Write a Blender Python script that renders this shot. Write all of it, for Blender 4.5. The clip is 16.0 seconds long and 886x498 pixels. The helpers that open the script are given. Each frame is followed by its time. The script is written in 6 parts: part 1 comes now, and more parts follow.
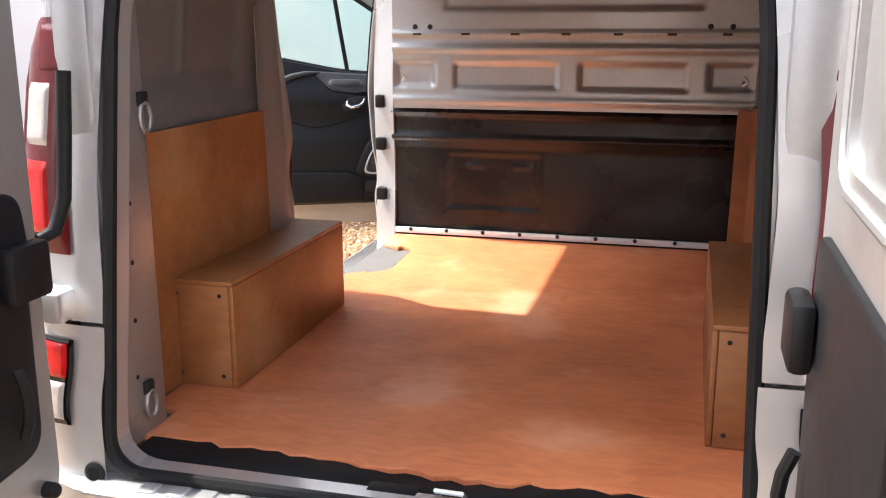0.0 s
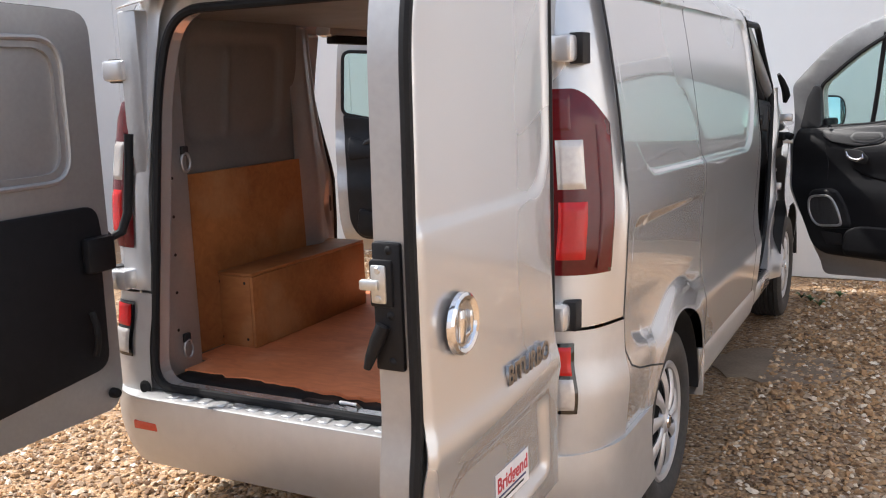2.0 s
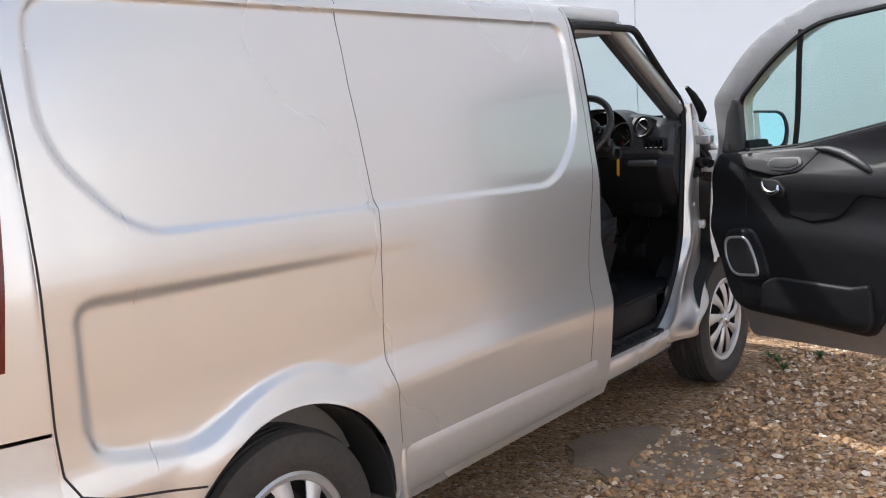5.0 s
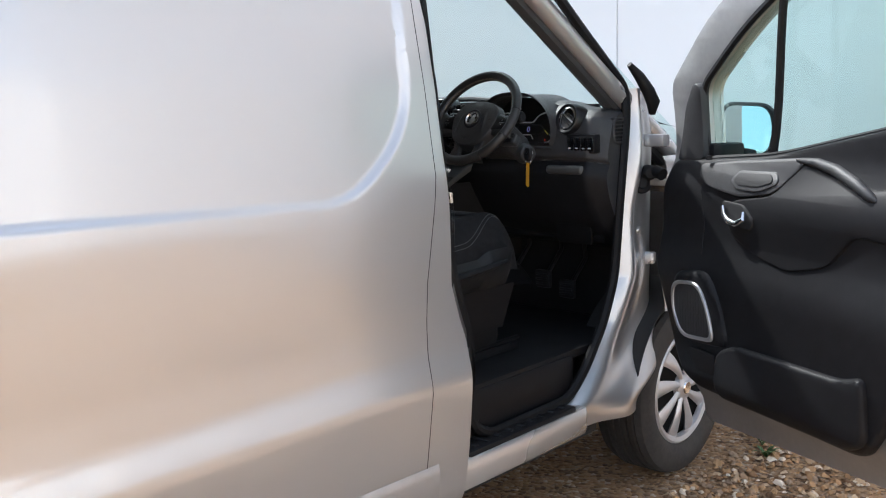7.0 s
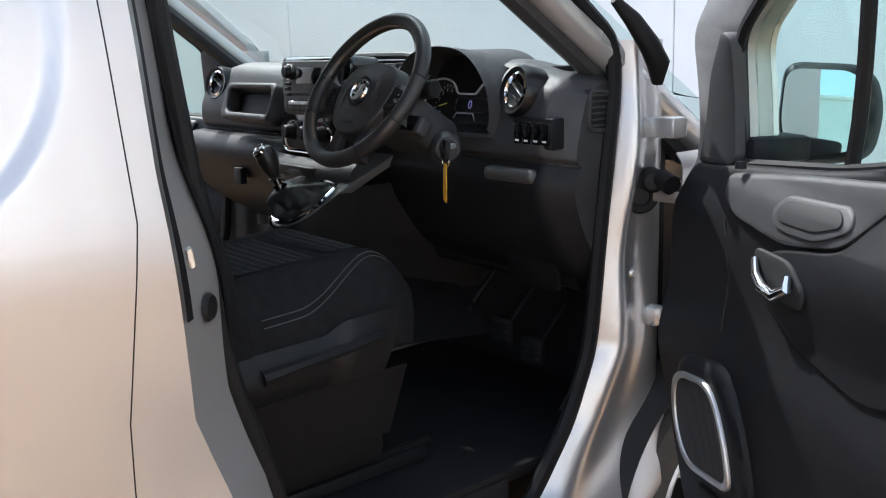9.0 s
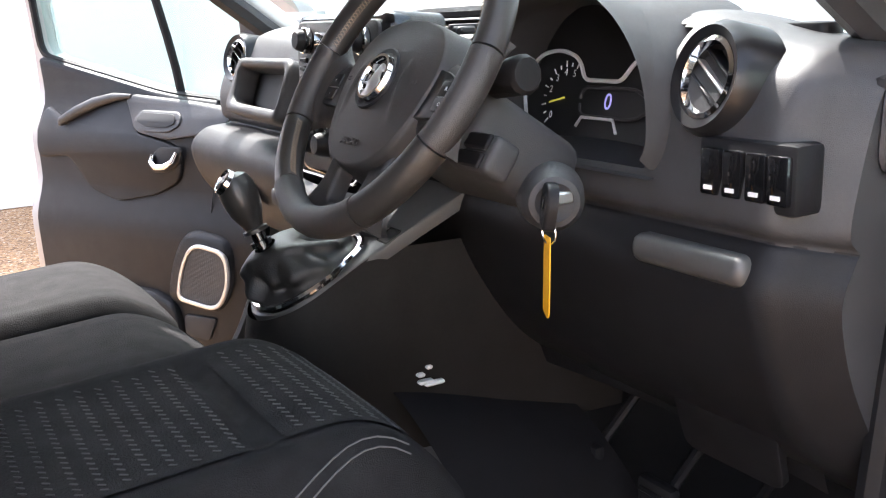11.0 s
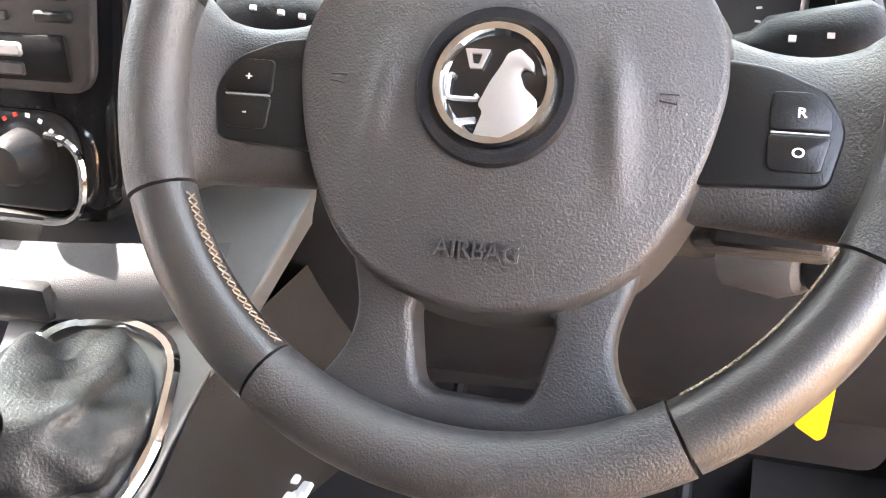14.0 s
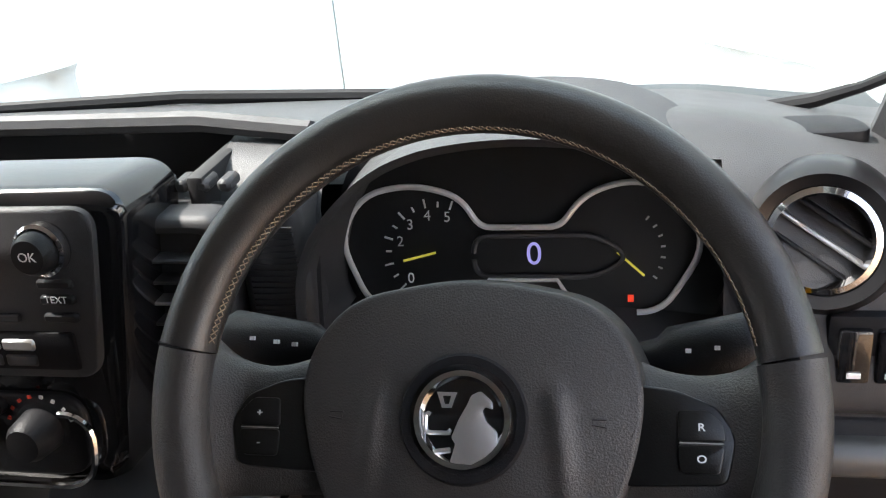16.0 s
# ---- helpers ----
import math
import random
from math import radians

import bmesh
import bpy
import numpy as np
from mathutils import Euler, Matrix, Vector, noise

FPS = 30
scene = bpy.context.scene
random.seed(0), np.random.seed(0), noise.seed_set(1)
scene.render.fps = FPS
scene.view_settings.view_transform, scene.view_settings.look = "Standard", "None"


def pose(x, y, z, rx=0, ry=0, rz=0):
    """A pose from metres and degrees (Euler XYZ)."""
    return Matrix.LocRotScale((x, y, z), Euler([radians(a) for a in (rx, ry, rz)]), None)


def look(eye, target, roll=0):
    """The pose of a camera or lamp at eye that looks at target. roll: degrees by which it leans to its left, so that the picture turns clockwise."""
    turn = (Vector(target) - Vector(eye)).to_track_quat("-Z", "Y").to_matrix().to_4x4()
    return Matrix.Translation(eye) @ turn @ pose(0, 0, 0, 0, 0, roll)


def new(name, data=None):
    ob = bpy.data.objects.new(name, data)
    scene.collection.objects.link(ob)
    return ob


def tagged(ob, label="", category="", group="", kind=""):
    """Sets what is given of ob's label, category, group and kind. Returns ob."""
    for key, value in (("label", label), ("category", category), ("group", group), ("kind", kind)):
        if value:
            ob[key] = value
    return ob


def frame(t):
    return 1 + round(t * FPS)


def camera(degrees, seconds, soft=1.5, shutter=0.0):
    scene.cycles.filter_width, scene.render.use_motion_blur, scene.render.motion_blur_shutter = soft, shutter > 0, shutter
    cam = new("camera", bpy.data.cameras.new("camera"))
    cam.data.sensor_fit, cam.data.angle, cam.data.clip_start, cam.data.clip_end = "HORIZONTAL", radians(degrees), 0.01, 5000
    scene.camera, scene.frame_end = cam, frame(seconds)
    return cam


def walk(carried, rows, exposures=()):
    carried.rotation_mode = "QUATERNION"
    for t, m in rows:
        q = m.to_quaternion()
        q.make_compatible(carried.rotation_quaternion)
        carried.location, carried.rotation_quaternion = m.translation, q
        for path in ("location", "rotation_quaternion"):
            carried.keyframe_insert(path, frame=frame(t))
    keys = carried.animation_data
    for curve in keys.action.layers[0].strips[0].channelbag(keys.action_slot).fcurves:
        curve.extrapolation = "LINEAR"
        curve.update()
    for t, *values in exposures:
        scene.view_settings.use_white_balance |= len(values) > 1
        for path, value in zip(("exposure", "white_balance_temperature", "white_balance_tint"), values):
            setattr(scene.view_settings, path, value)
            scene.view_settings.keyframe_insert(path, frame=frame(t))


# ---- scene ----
cam = camera(50.7, 16.0, 1.1)

PATH = [
    (0, (0.545, -1.603, 1.545), (0.047, 0.276, 1.076), -0.1),
    (0.5, (0.778, -1.86, 1.573), (0.135, -0.02, 1.123), -0.3),
    (1, (1.121, -1.993, 1.574), (0.323, -0.204, 1.17), -0.1),
    (1.5, (1.43, -2.151, 1.567), (0.565, -0.386, 1.195), -0.6),
    (2, (1.73, -2.271, 1.586), (0.817, -0.526, 1.237), -2.0),
    (2.5, (2.114, -2.236, 1.578), (1.131, -0.525, 1.251), -2.8),
    (3, (2.35, -2.083, 1.586), (1.35, -0.377, 1.285), -3.2),
    (3.5, (2.493, -1.768, 1.582), (1.446, -0.088, 1.295), -3.9),
    (4, (2.712, -1.405, 1.558), (1.591, 0.227, 1.277), -4.2),
    (4.5, (2.807, -1.01, 1.529), (1.619, 0.571, 1.232), -3.3),
    (5, (2.845, -0.626, 1.523), (1.597, 0.909, 1.234), -3.6),
    (7.5, (2.54, 1.211, 1.455), (1.181, 2.642, 1.125), -1.4),
    (8, (2.441, 1.521, 1.576), (1.07, 2.92, 1.171), -2.5),
    (8.5, (2.367, 1.881, 1.515), (0.903, 3.19, 1.139), -1.8),
    (9, (2.181, 2.193, 1.49), (0.666, 3.428, 1.065), -1.7),
    (9.5, (2.031, 2.431, 1.472), (0.448, 3.567, 1.02), -2.1),
    (10, (1.853, 2.637, 1.472), (0.184, 3.642, 1.016), -2.2),
    (10.2, (1.755, 2.706, 1.470), (0.067, 3.671, 1.001), -2.5),
    (12.3, (0.911, 3.018, 1.444), (-0.611, 4.169, 0.846), 0.2),
    (12.5, (0.854, 2.983, 1.457), (-0.507, 4.31, 0.834), -0.2),
    (13, (0.718, 2.955, 1.477), (-0.222, 4.567, 0.757), -0.2),
    (13.5, (0.608, 2.954, 1.502), (-0.065, 4.607, 0.6), -2.0),
    (14, (0.583, 2.976, 1.536), (0.065, 4.644, 0.56), -2.2),
    (14.5, (0.588, 2.97, 1.551), (0.189, 4.767, 0.77), -1.8),
    (15, (0.598, 2.961, 1.6), (0.195, 4.772, 0.855), -3.3),
    (15.5, (0.594, 2.944, 1.649), (0.18, 4.742, 0.876), -4.3),
    (16, (0.585, 2.939, 1.7), (0.182, 4.707, 0.857), -5.7),
]
EXPOSURES = [(0, 2.05, 6350, 10), (1.2, 1.5, 6300, 10), (3.0, 1.05, 6150, 10), (5.0, 1.3, 6050, 9), (7.5, 1.5, 5900, 7), (9.5, 1.65, 5900, 8), (10.0, 2.45, 6250, 13), (10.2, 2.65, 6300, 14), (12.3, 4.1, 6300, 12), (13.0, 5.05, 6650, 14), (14.1, 5.3, 6700, 14), (15.0, 4.25, 6550, 13), (15.5, 3.4, 6400, 11), (16.0, 2.85, 6400, 11)]
walk(cam, [(t, look(eye, target, roll)) for t, eye, target, roll in PATH], EXPOSURES)

# ---------------------------------------------------------------- light
SUN_WAY = Vector((0.92, -0.06, -1.265)).normalized()
world = bpy.data.worlds.new("sky")
scene.world = world
world.use_nodes = True
wn = world.node_tree.nodes
sky = wn.new("ShaderNodeTexSky")
sky.sky_type = "NISHITA"
sky.sun_disc = False
sky.sun_elevation = math.asin(-SUN_WAY.z)
sky.sun_rotation = math.atan2(-SUN_WAY.x, -SUN_WAY.y)
sky.dust_density = 3.0
wn["Background"].inputs["Strength"].default_value = 0.15
haze = wn.new("ShaderNodeHueSaturation")      # thin white cloud over the whole sky
haze.inputs["Saturation"].default_value = 0.55
world.node_tree.links.new(sky.outputs[0], haze.inputs["Color"])
world.node_tree.links.new(haze.outputs[0], wn["Background"].inputs[0])
sun = new("sun", bpy.data.lights.new("sun", "SUN"))
sun.data.energy = 2.2
sun.data.angle = radians(1.0)
sun.data.color = (1.0, 0.94, 0.86)
sun.matrix_world = look((0, 0, 0), SUN_WAY)
sun.location = (-6, 1, 9)


# ---------------------------------------------------------------- materials
def mat(name, color, rough=0.5, metal=0.0, coat=0.0, var=0.12, scale=40.0, bump=0.0, bump_scale=200.0,
        spec=0.5, wear=0.0, color2=None, emit=0.0):
    """A surface with a coarse and a fine variation of colour, roughness and relief."""
    m = bpy.data.materials.new(name)
    m.use_nodes = True
    n, l = m.node_tree.nodes, m.node_tree.links
    b = n["Principled BSDF"]
    b.inputs["Metallic"].default_value = metal
    b.inputs["Coat Weight"].default_value = coat
    b.inputs["Coat Roughness"].default_value = 0.03
    b.inputs["Specular IOR Level"].default_value = spec
    tc = n.new("ShaderNodeTexCoord")
    t1, t2 = n.new("ShaderNodeTexNoise"), n.new("ShaderNodeTexNoise")
    t1.inputs["Scale"].default_value, t2.inputs["Scale"].default_value = scale * 0.08, scale
    t1.inputs["Detail"].default_value, t2.inputs["Detail"].default_value = 4, 6
    for t in (t1, t2):
        l.new(tc.outputs["Object"], t.inputs["Vector"])
    mix = n.new("ShaderNodeMix")
    mix.data_type = "RGBA"
    c2 = color2 or [c * (1 - var) for c in color]
    mix.inputs["A"].default_value, mix.inputs["B"].default_value = (*color, 1), (*c2, 1)
    add = n.new("ShaderNodeMath")
    add.operation = "MULTIPLY_ADD"
    l.new(t1.outputs["Fac"], add.inputs[0])
    add.inputs[1].default_value = 0.6
    mul = n.new("ShaderNodeMath")
    mul.operation = "MULTIPLY"
    l.new(t2.outputs["Fac"], mul.inputs[0])
    mul.inputs[1].default_value = 0.4
    l.new(mul.outputs[0], add.inputs[2])
    ramp = n.new("ShaderNodeMapRange")
    ramp.inputs[1].default_value, ramp.inputs[2].default_value = 0.35, 0.65
    l.new(add.outputs[0], ramp.inputs[0])
    l.new(ramp.outputs[0], mix.inputs["Factor"])
    l.new(mix.outputs["Result"], b.inputs["Base Color"])
    rr = n.new("ShaderNodeMapRange")
    rr.inputs[3].default_value, rr.inputs[4].default_value = rough * (0.9 - wear), min(1, rough * (1.1 + wear))
    l.new(t1.outputs["Fac"], rr.inputs[0])
    l.new(rr.outputs[0], b.inputs["Roughness"])
    if bump:
        t3 = n.new("ShaderNodeTexNoise")
        t3.inputs["Scale"].default_value = bump_scale
        t3.inputs["Detail"].default_value = 3
        l.new(tc.outputs["Object"], t3.inputs["Vector"])
        bp = n.new("ShaderNodeBump")
        bp.inputs["Strength"].default_value = bump
        bp.inputs["Distance"].default_value = 0.002
        l.new(t3.outputs["Fac"], bp.inputs["Height"])
        l.new(bp.outputs[0], b.inputs["Normal"])
    if emit:
        b.inputs["Emission Color"].default_value = (*color, 1)
        b.inputs["Emission Strength"].default_value = emit
    return m


def glass(name, tint, rough=0.0, mixed=0.08):
    """Thin car glass: tinted see-through with a weak mirror."""
    m = bpy.data.materials.new(name)
    m.use_nodes = True
    n, l = m.node_tree.nodes, m.node_tree.links
    tr, gl, mx = n.new("ShaderNodeBsdfTransparent"), n.new("ShaderNodeBsdfGlossy"), n.new("ShaderNodeMixShader")
    tr.inputs[0].default_value = (*tint, 1)
    gl.inputs["Roughness"].default_value = rough
    fr, pw, sc = n.new("ShaderNodeLayerWeight"), n.new("ShaderNodeMath"), n.new("ShaderNodeMath")
    pw.operation, pw.inputs[1].default_value = "POWER", 4.0
    sc.operation, sc.inputs[1].default_value, sc.inputs[2].default_value = "MULTIPLY_ADD", 0.6, 0.04
    l.new(fr.outputs["Facing"], pw.inputs[0])
    l.new(pw.outputs[0], sc.inputs[0])
    l.new(sc.outputs[0], mx.inputs[0])
    l.new(tr.outputs[0], mx.inputs[1])
    l.new(gl.outputs[0], mx.inputs[2])
    l.new(mx.outputs[0], n["Material Output"].inputs[0])
    return m


def plywood(name, c1, c2, rough=0.55):
    """Stained plywood: long grain, blotches and pale worn patches."""
    m = bpy.data.materials.new(name)
    m.use_nodes = True
    n, l = m.node_tree.nodes, m.node_tree.links
    b = n["Principled BSDF"]
    b.inputs["Roughness"].default_value = rough
    tc, mp = n.new("ShaderNodeTexCoord"), n.new("ShaderNodeMapping")
    mp.inputs["Scale"].default_value = (3.5, 9, 9)
    l.new(tc.outputs["Object"], mp.inputs[0])
    g, bl, wr = (n.new("ShaderNodeTexNoise") for _ in range(3))
    g.inputs["Scale"].default_value, g.inputs["Detail"].default_value, g.inputs["Distortion"].default_value = 3.0, 9, 1.2
    bl.inputs["Scale"].default_value, bl.inputs["Detail"].default_value = 2.6, 5
    wr.inputs["Scale"].default_value, wr.inputs["Detail"].default_value = 2.3, 9
    l.new(mp.outputs[0], g.inputs["Vector"])
    l.new(tc.outputs["Object"], bl.inputs["Vector"])
    l.new(tc.outputs["Object"], wr.inputs["Vector"])
    r1 = n.new("ShaderNodeValToRGB")
    r1.color_ramp.elements[0].position, r1.color_ramp.elements[1].position = 0.3, 0.7
    r1.color_ramp.elements[0].color, r1.color_ramp.elements[1].color = (*c2, 1), (*c1, 1)
    mx = n.new("ShaderNodeMath")
    mx.operation = "MULTIPLY_ADD"
    mx.inputs[1].default_value = 0.34
    l.new(g.outputs["Fac"], mx.inputs[0])
    h = n.new("ShaderNodeMath")
    h.operation = "MULTIPLY"
    h.inputs[1].default_value = 0.66
    l.new(bl.outputs["Fac"], h.inputs[0])
    l.new(h.outputs[0], mx.inputs[2])
    l.new(mx.outputs[0], r1.inputs[0])
    wm = n.new("ShaderNodeMapRange")
    wm.inputs[1].default_value, wm.inputs[2].default_value, wm.inputs[4].default_value = 0.56, 0.66, 0.5
    l.new(wr.outputs["Fac"], wm.inputs[0])
    mix = n.new("ShaderNodeMix")
    mix.data_type = "RGBA"
    l.new(wm.outputs[0], mix.inputs["Factor"])
    l.new(r1.outputs[0], mix.inputs["A"])
    mix.inputs["B"].default_value = (min(1, c1[0] * 1.05), c1[1] * 1.5, c1[2] * 2.3, 1)
    l.new(mix.outputs["Result"], b.inputs["Base Color"])
    bp = n.new("ShaderNodeBump")
    bp.inputs["Strength"].default_value, bp.inputs["Distance"].default_value = 0.25, 0.002
    l.new(g.outputs["Fac"], bp.inputs["Height"])
    l.new(bp.outputs[0], b.inputs["Normal"])
    return m


M = dict(
    paint=mat("silver_paint", (0.60, 0.60, 0.60), 0.27, 0.6, 1.0, 0.02, 5, 0.0),
    # inner: silver with the shade of door frames and load space in its colour
    inner=mat("inner_paint_shaded", (0.42, 0.415, 0.41), 0.45, 0.7, 0.2, 0.12, 60, 0.05, 300, wear=0.2),
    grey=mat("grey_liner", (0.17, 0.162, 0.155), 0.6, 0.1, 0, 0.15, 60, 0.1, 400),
    bumper=mat("bumper_paint", (0.55, 0.55, 0.55), 0.4, 0.6, 0.4, 0.06, 300, 0.02),
    rubber=mat("black_rubber", (0.012, 0.012, 0.013), 0.55, 0, 0, 0.3, 120, 0.1, spec=0.2),
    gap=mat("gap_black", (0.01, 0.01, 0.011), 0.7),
    trim=mat("black_plastic", (0.013, 0.013, 0.0145), 0.45, 0, 0, 0.25, 300, 0.2, 900, spec=0.18),
    trim2=mat("grey_plastic", (0.042, 0.042, 0.044), 0.48, 0, 0, 0.2, 300, 0.3, 1100, spec=0.4),
    piano=mat("gloss_black", (0.008, 0.008, 0.009), 0.1, 0, 0.6, 0.2),
    steel=mat("zinc_steel", (0.62, 0.62, 0.60), 0.35, 0.9, 0, 0.15, 80),
    chrome=mat("chrome", (0.85, 0.85, 0.86), 0.08, 1.0, 0, 0.02),
    satin=mat("satin_silver", (0.55, 0.55, 0.55), 0.35, 0.8, 0.2, 0.05, 200),
    hub=mat("wheel_cover", (0.55, 0.55, 0.56), 0.38, 0.55, 0.3, 0.1, 90, wear=0.15),
    tyre=mat("tyre", (0.022, 0.021, 0.02), 0.8, 0, 0, 0.4, 60, 0.25, 300, color2=(0.05, 0.045, 0.04)),
    black=mat("bulkhead_gloss_black", (0.009, 0.008, 0.008), 0.28, 0, 0.0, 0.3, 30, 0.03, 60, spec=0.3, wear=0.3, color2=(0.022, 0.017, 0.015)),
    red=mat("red_lens", (0.62, 0.010, 0.010), 0.2, 0, 0.15, 0.3, 25),
    redd=mat("dark_red_lens", (0.11, 0.003, 0.005), 0.2, 0, 0.15, 0.25, 25),
    clear=mat("clear_lens", (0.66, 0.62, 0.58), 0.2, 0.3, 0.4, 0.25, 60),
    amber=mat("reflector_red", (0.55, 0.05, 0.02), 0.2, 0, 0.6, 0.2, 120),
    cloth=mat("seat_cloth", (0.013, 0.013, 0.014), 0.9, 0, 0, 0.35, 500, 0.5, 700, spec=0.2),
    cloth2=mat("seat_cloth_dots", (0.019, 0.019, 0.020), 0.95, 0, 0, 0.4, 300, 0.8, 420, spec=0.2),
    leather=mat("wheel_leather", (0.035, 0.0325, 0.0315), 0.45, 0, 0, 0.2, 120, 0.32, 850, wear=0.1),
    leather2=mat("smooth_leather", (0.028, 0.0265, 0.025), 0.34, 0, 0.05, 0.2, 120, 0.15, 900, wear=0.12),
    thread=mat("grey_thread", (0.24, 0.185, 0.13), 0.8),
    yellow=mat("yellow_tag", (0.80, 0.40, 0.008), 0.45, 0, 0, 0.08, 200),
    white=mat("white_mark", (0.8, 0.8, 0.8), 0.5),
    wall=mat("white_cladding", (0.80, 0.80, 0.79), 0.55, 0, 0, 0.05, 3, 0.02, 30),
    headliner=mat("headliner", (0.35, 0.34, 0.32), 0.9, 0, 0, 0.1, 100),
    underbody=mat("underbody", (0.02, 0.02, 0.02), 0.85, 0, 0, 0.3, 30),
    glass=glass("tinted_glass", (0.80, 0.93, 0.91)),
    mirror=mat("mirror_glass", (0.92, 0.93, 0.93), 0.015, 1.0, 0, 0.0),
    # stained ply twice: floor brightened for daylight, boxes and linings darkened for shade
    ply=plywood("stained_plywood", (0.86, 0.305, 0.125), (0.50, 0.140, 0.052)),
    ply2=plywood("shaded_stained_plywood", (0.43, 0.175, 0.056), (0.20, 0.066, 0.022), 0.5),
)


# ---------------------------------------------------------------- mesh helpers
def finish(name, bm, material, parent=None, label="", smooth=None):
    """Link a bmesh as one object. smooth: degrees up to which edges are shaded round."""
    bmesh.ops.recalc_face_normals(bm, faces=bm.faces)
    if smooth:
        for f in bm.faces:
            f.smooth = True
        for e in bm.edges:
            if len(e.link_faces) == 2 and e.calc_face_angle(0) > radians(smooth):
                e.smooth = False
    me = bpy.data.meshes.new(name)
    bm.to_mesh(me)
    bm.free()
    me.materials.append(M[material] if isinstance(material, str) else material)
    ob = new(name, me)
    if parent:
        ob.parent = parent
    if label:
        ob["label"] = label
    return ob


def part(name, bm, material, parent, label="", smooth=40):
    return finish(name, bm, material, parent, label, smooth)


def thing(name, label, category, at=(0, 0, 0), group="", kind=""):
    ob = new(name)
    ob.location = at
    ob.empty_display_size = 0.1
    return tagged(ob, label, category, group, kind)


def moved(bm, m):
    bmesh.ops.transform(bm, matrix=m, verts=bm.verts)
    return bm


def merged(*bms):
    """Join several pieces of one part."""
    out = bmesh.new()
    for b in bms:
        me = bpy.data.meshes.new("tmp")
        b.to_mesh(me)
        b.free()
        out.from_mesh(me)
        bpy.data.meshes.remove(me)
    return out


def block(x0, x1, y0, y1, z0, z1, bevel=0.006, seg=2, m=None):
    bm = bmesh.new()
    bmesh.ops.create_cube(bm, size=1)
    moved(bm, Matrix.Translation(((x0 + x1) / 2, (y0 + y1) / 2, (z0 + z1) / 2)) @ Matrix.Diagonal((x1 - x0, y1 - y0, z1 - z0, 1)))
    if bevel:
        bmesh.ops.bevel(bm, geom=bm.edges[:], offset=bevel, segments=seg, profile=0.5, affect="EDGES", clamp_overlap=True)
    return moved(bm, m) if m else bm


def rounded(pts, r=0.03, n=5):
    """A polygon with its corners rounded; a point may carry a radius of its own."""
    out, k = [], len(pts)
    for i, p in enumerate(pts):
        q = Vector(p[:2])
        a, b = Vector(pts[i - 1][:2]) - q, Vector(pts[(i + 1) % k][:2]) - q
        rad = p[2] if len(p) > 2 else r
        d = min(rad, a.length * 0.48, b.length * 0.48)
        if d < 1e-4:
            out.append(q)
            continue
        s, e = q + a.normalized() * d, q + b.normalized() * d
        for j in range(n + 1):
            t = j / n
            out.append(s * (1 - t) ** 2 + q * 2 * t * (1 - t) + e * t * t)
    return out


def plate(outer, holes=(), thick=0.02, bevel=0.0, m=None, seg=2):
    """A flat plate in the local xy plane, from z = 0 down to -thick, with holes through it."""
    bm = bmesh.new()
    edges = []
    for loop in (outer, *holes):
        vs = [bm.verts.new((p[0], p[1], 0)) for p in loop]
        edges += [bm.edges.new((vs[i - 1], vs[i])) for i in range(len(vs))]
    if holes:
        bmesh.ops.triangle_fill(bm, edges=edges, use_beauty=True, use_dissolve=False)
    else:
        bm.faces.new(bm.verts[:])
    bmesh.ops.recalc_face_normals(bm, faces=bm.faces)
    if sum(f.normal.z for f in bm.faces) < 0:
        bmesh.ops.reverse_faces(bm, faces=bm.faces)
    rim = [e for e in bm.edges if e.is_boundary]
    got = bmesh.ops.extrude_face_region(bm, geom=bm.faces[:])
    bmesh.ops.translate(bm, vec=(0, 0, -thick), verts=[v for v in got["geom"] if isinstance(v, bmesh.types.BMVert)])
    bmesh.ops.recalc_face_normals(bm, faces=bm.faces)
    if bevel:
        top = [e for e in bm.edges if all(abs(v.co.z) < 1e-6 for v in e.verts) and any(abs(f.normal.z) < 0.5 for f in e.link_faces)]
        bmesh.ops.bevel(bm, geom=top, offset=bevel, segments=seg, profile=0.5, affect="EDGES", clamp_overlap=True)
    return moved(bm, m) if m else bm


def tube(pts, r, sides=8, closed=False, flat=1.0):
    """A round bar along points; r may be a list."""
    bm = bmesh.new()
    pts = [Vector(p) for p in pts]
    k, rings, side = len(pts), [], None
    for i, p in enumerate(pts):
        a = pts[i - 1] if (i or closed) else p
        b = pts[(i + 1) % k] if (i < k - 1 or closed) else p
        d = (b - a).normalized()
        if side is None:
            side = d.orthogonal().normalized()
        side = (side - d * side.dot(d)).normalized()
        up = d.cross(side)
        rr = r[i] if isinstance(r, (list, tuple)) else r
        rings.append([bm.verts.new(p + side * rr * math.cos(2 * math.pi * j / sides) + up * rr * flat * math.sin(2 * math.pi * j / sides)) for j in range(sides)])
    for i in range(k if closed else k - 1):
        a, b = rings[i], rings[(i + 1) % k]
        for j in range(sides):
            bm.faces.new((a[j], a[(j + 1) % sides], b[(j + 1) % sides], b[j]))
    if not closed:
        bm.faces.new(rings[0][::-1])
        bm.faces.new(rings[-1])
    return bm


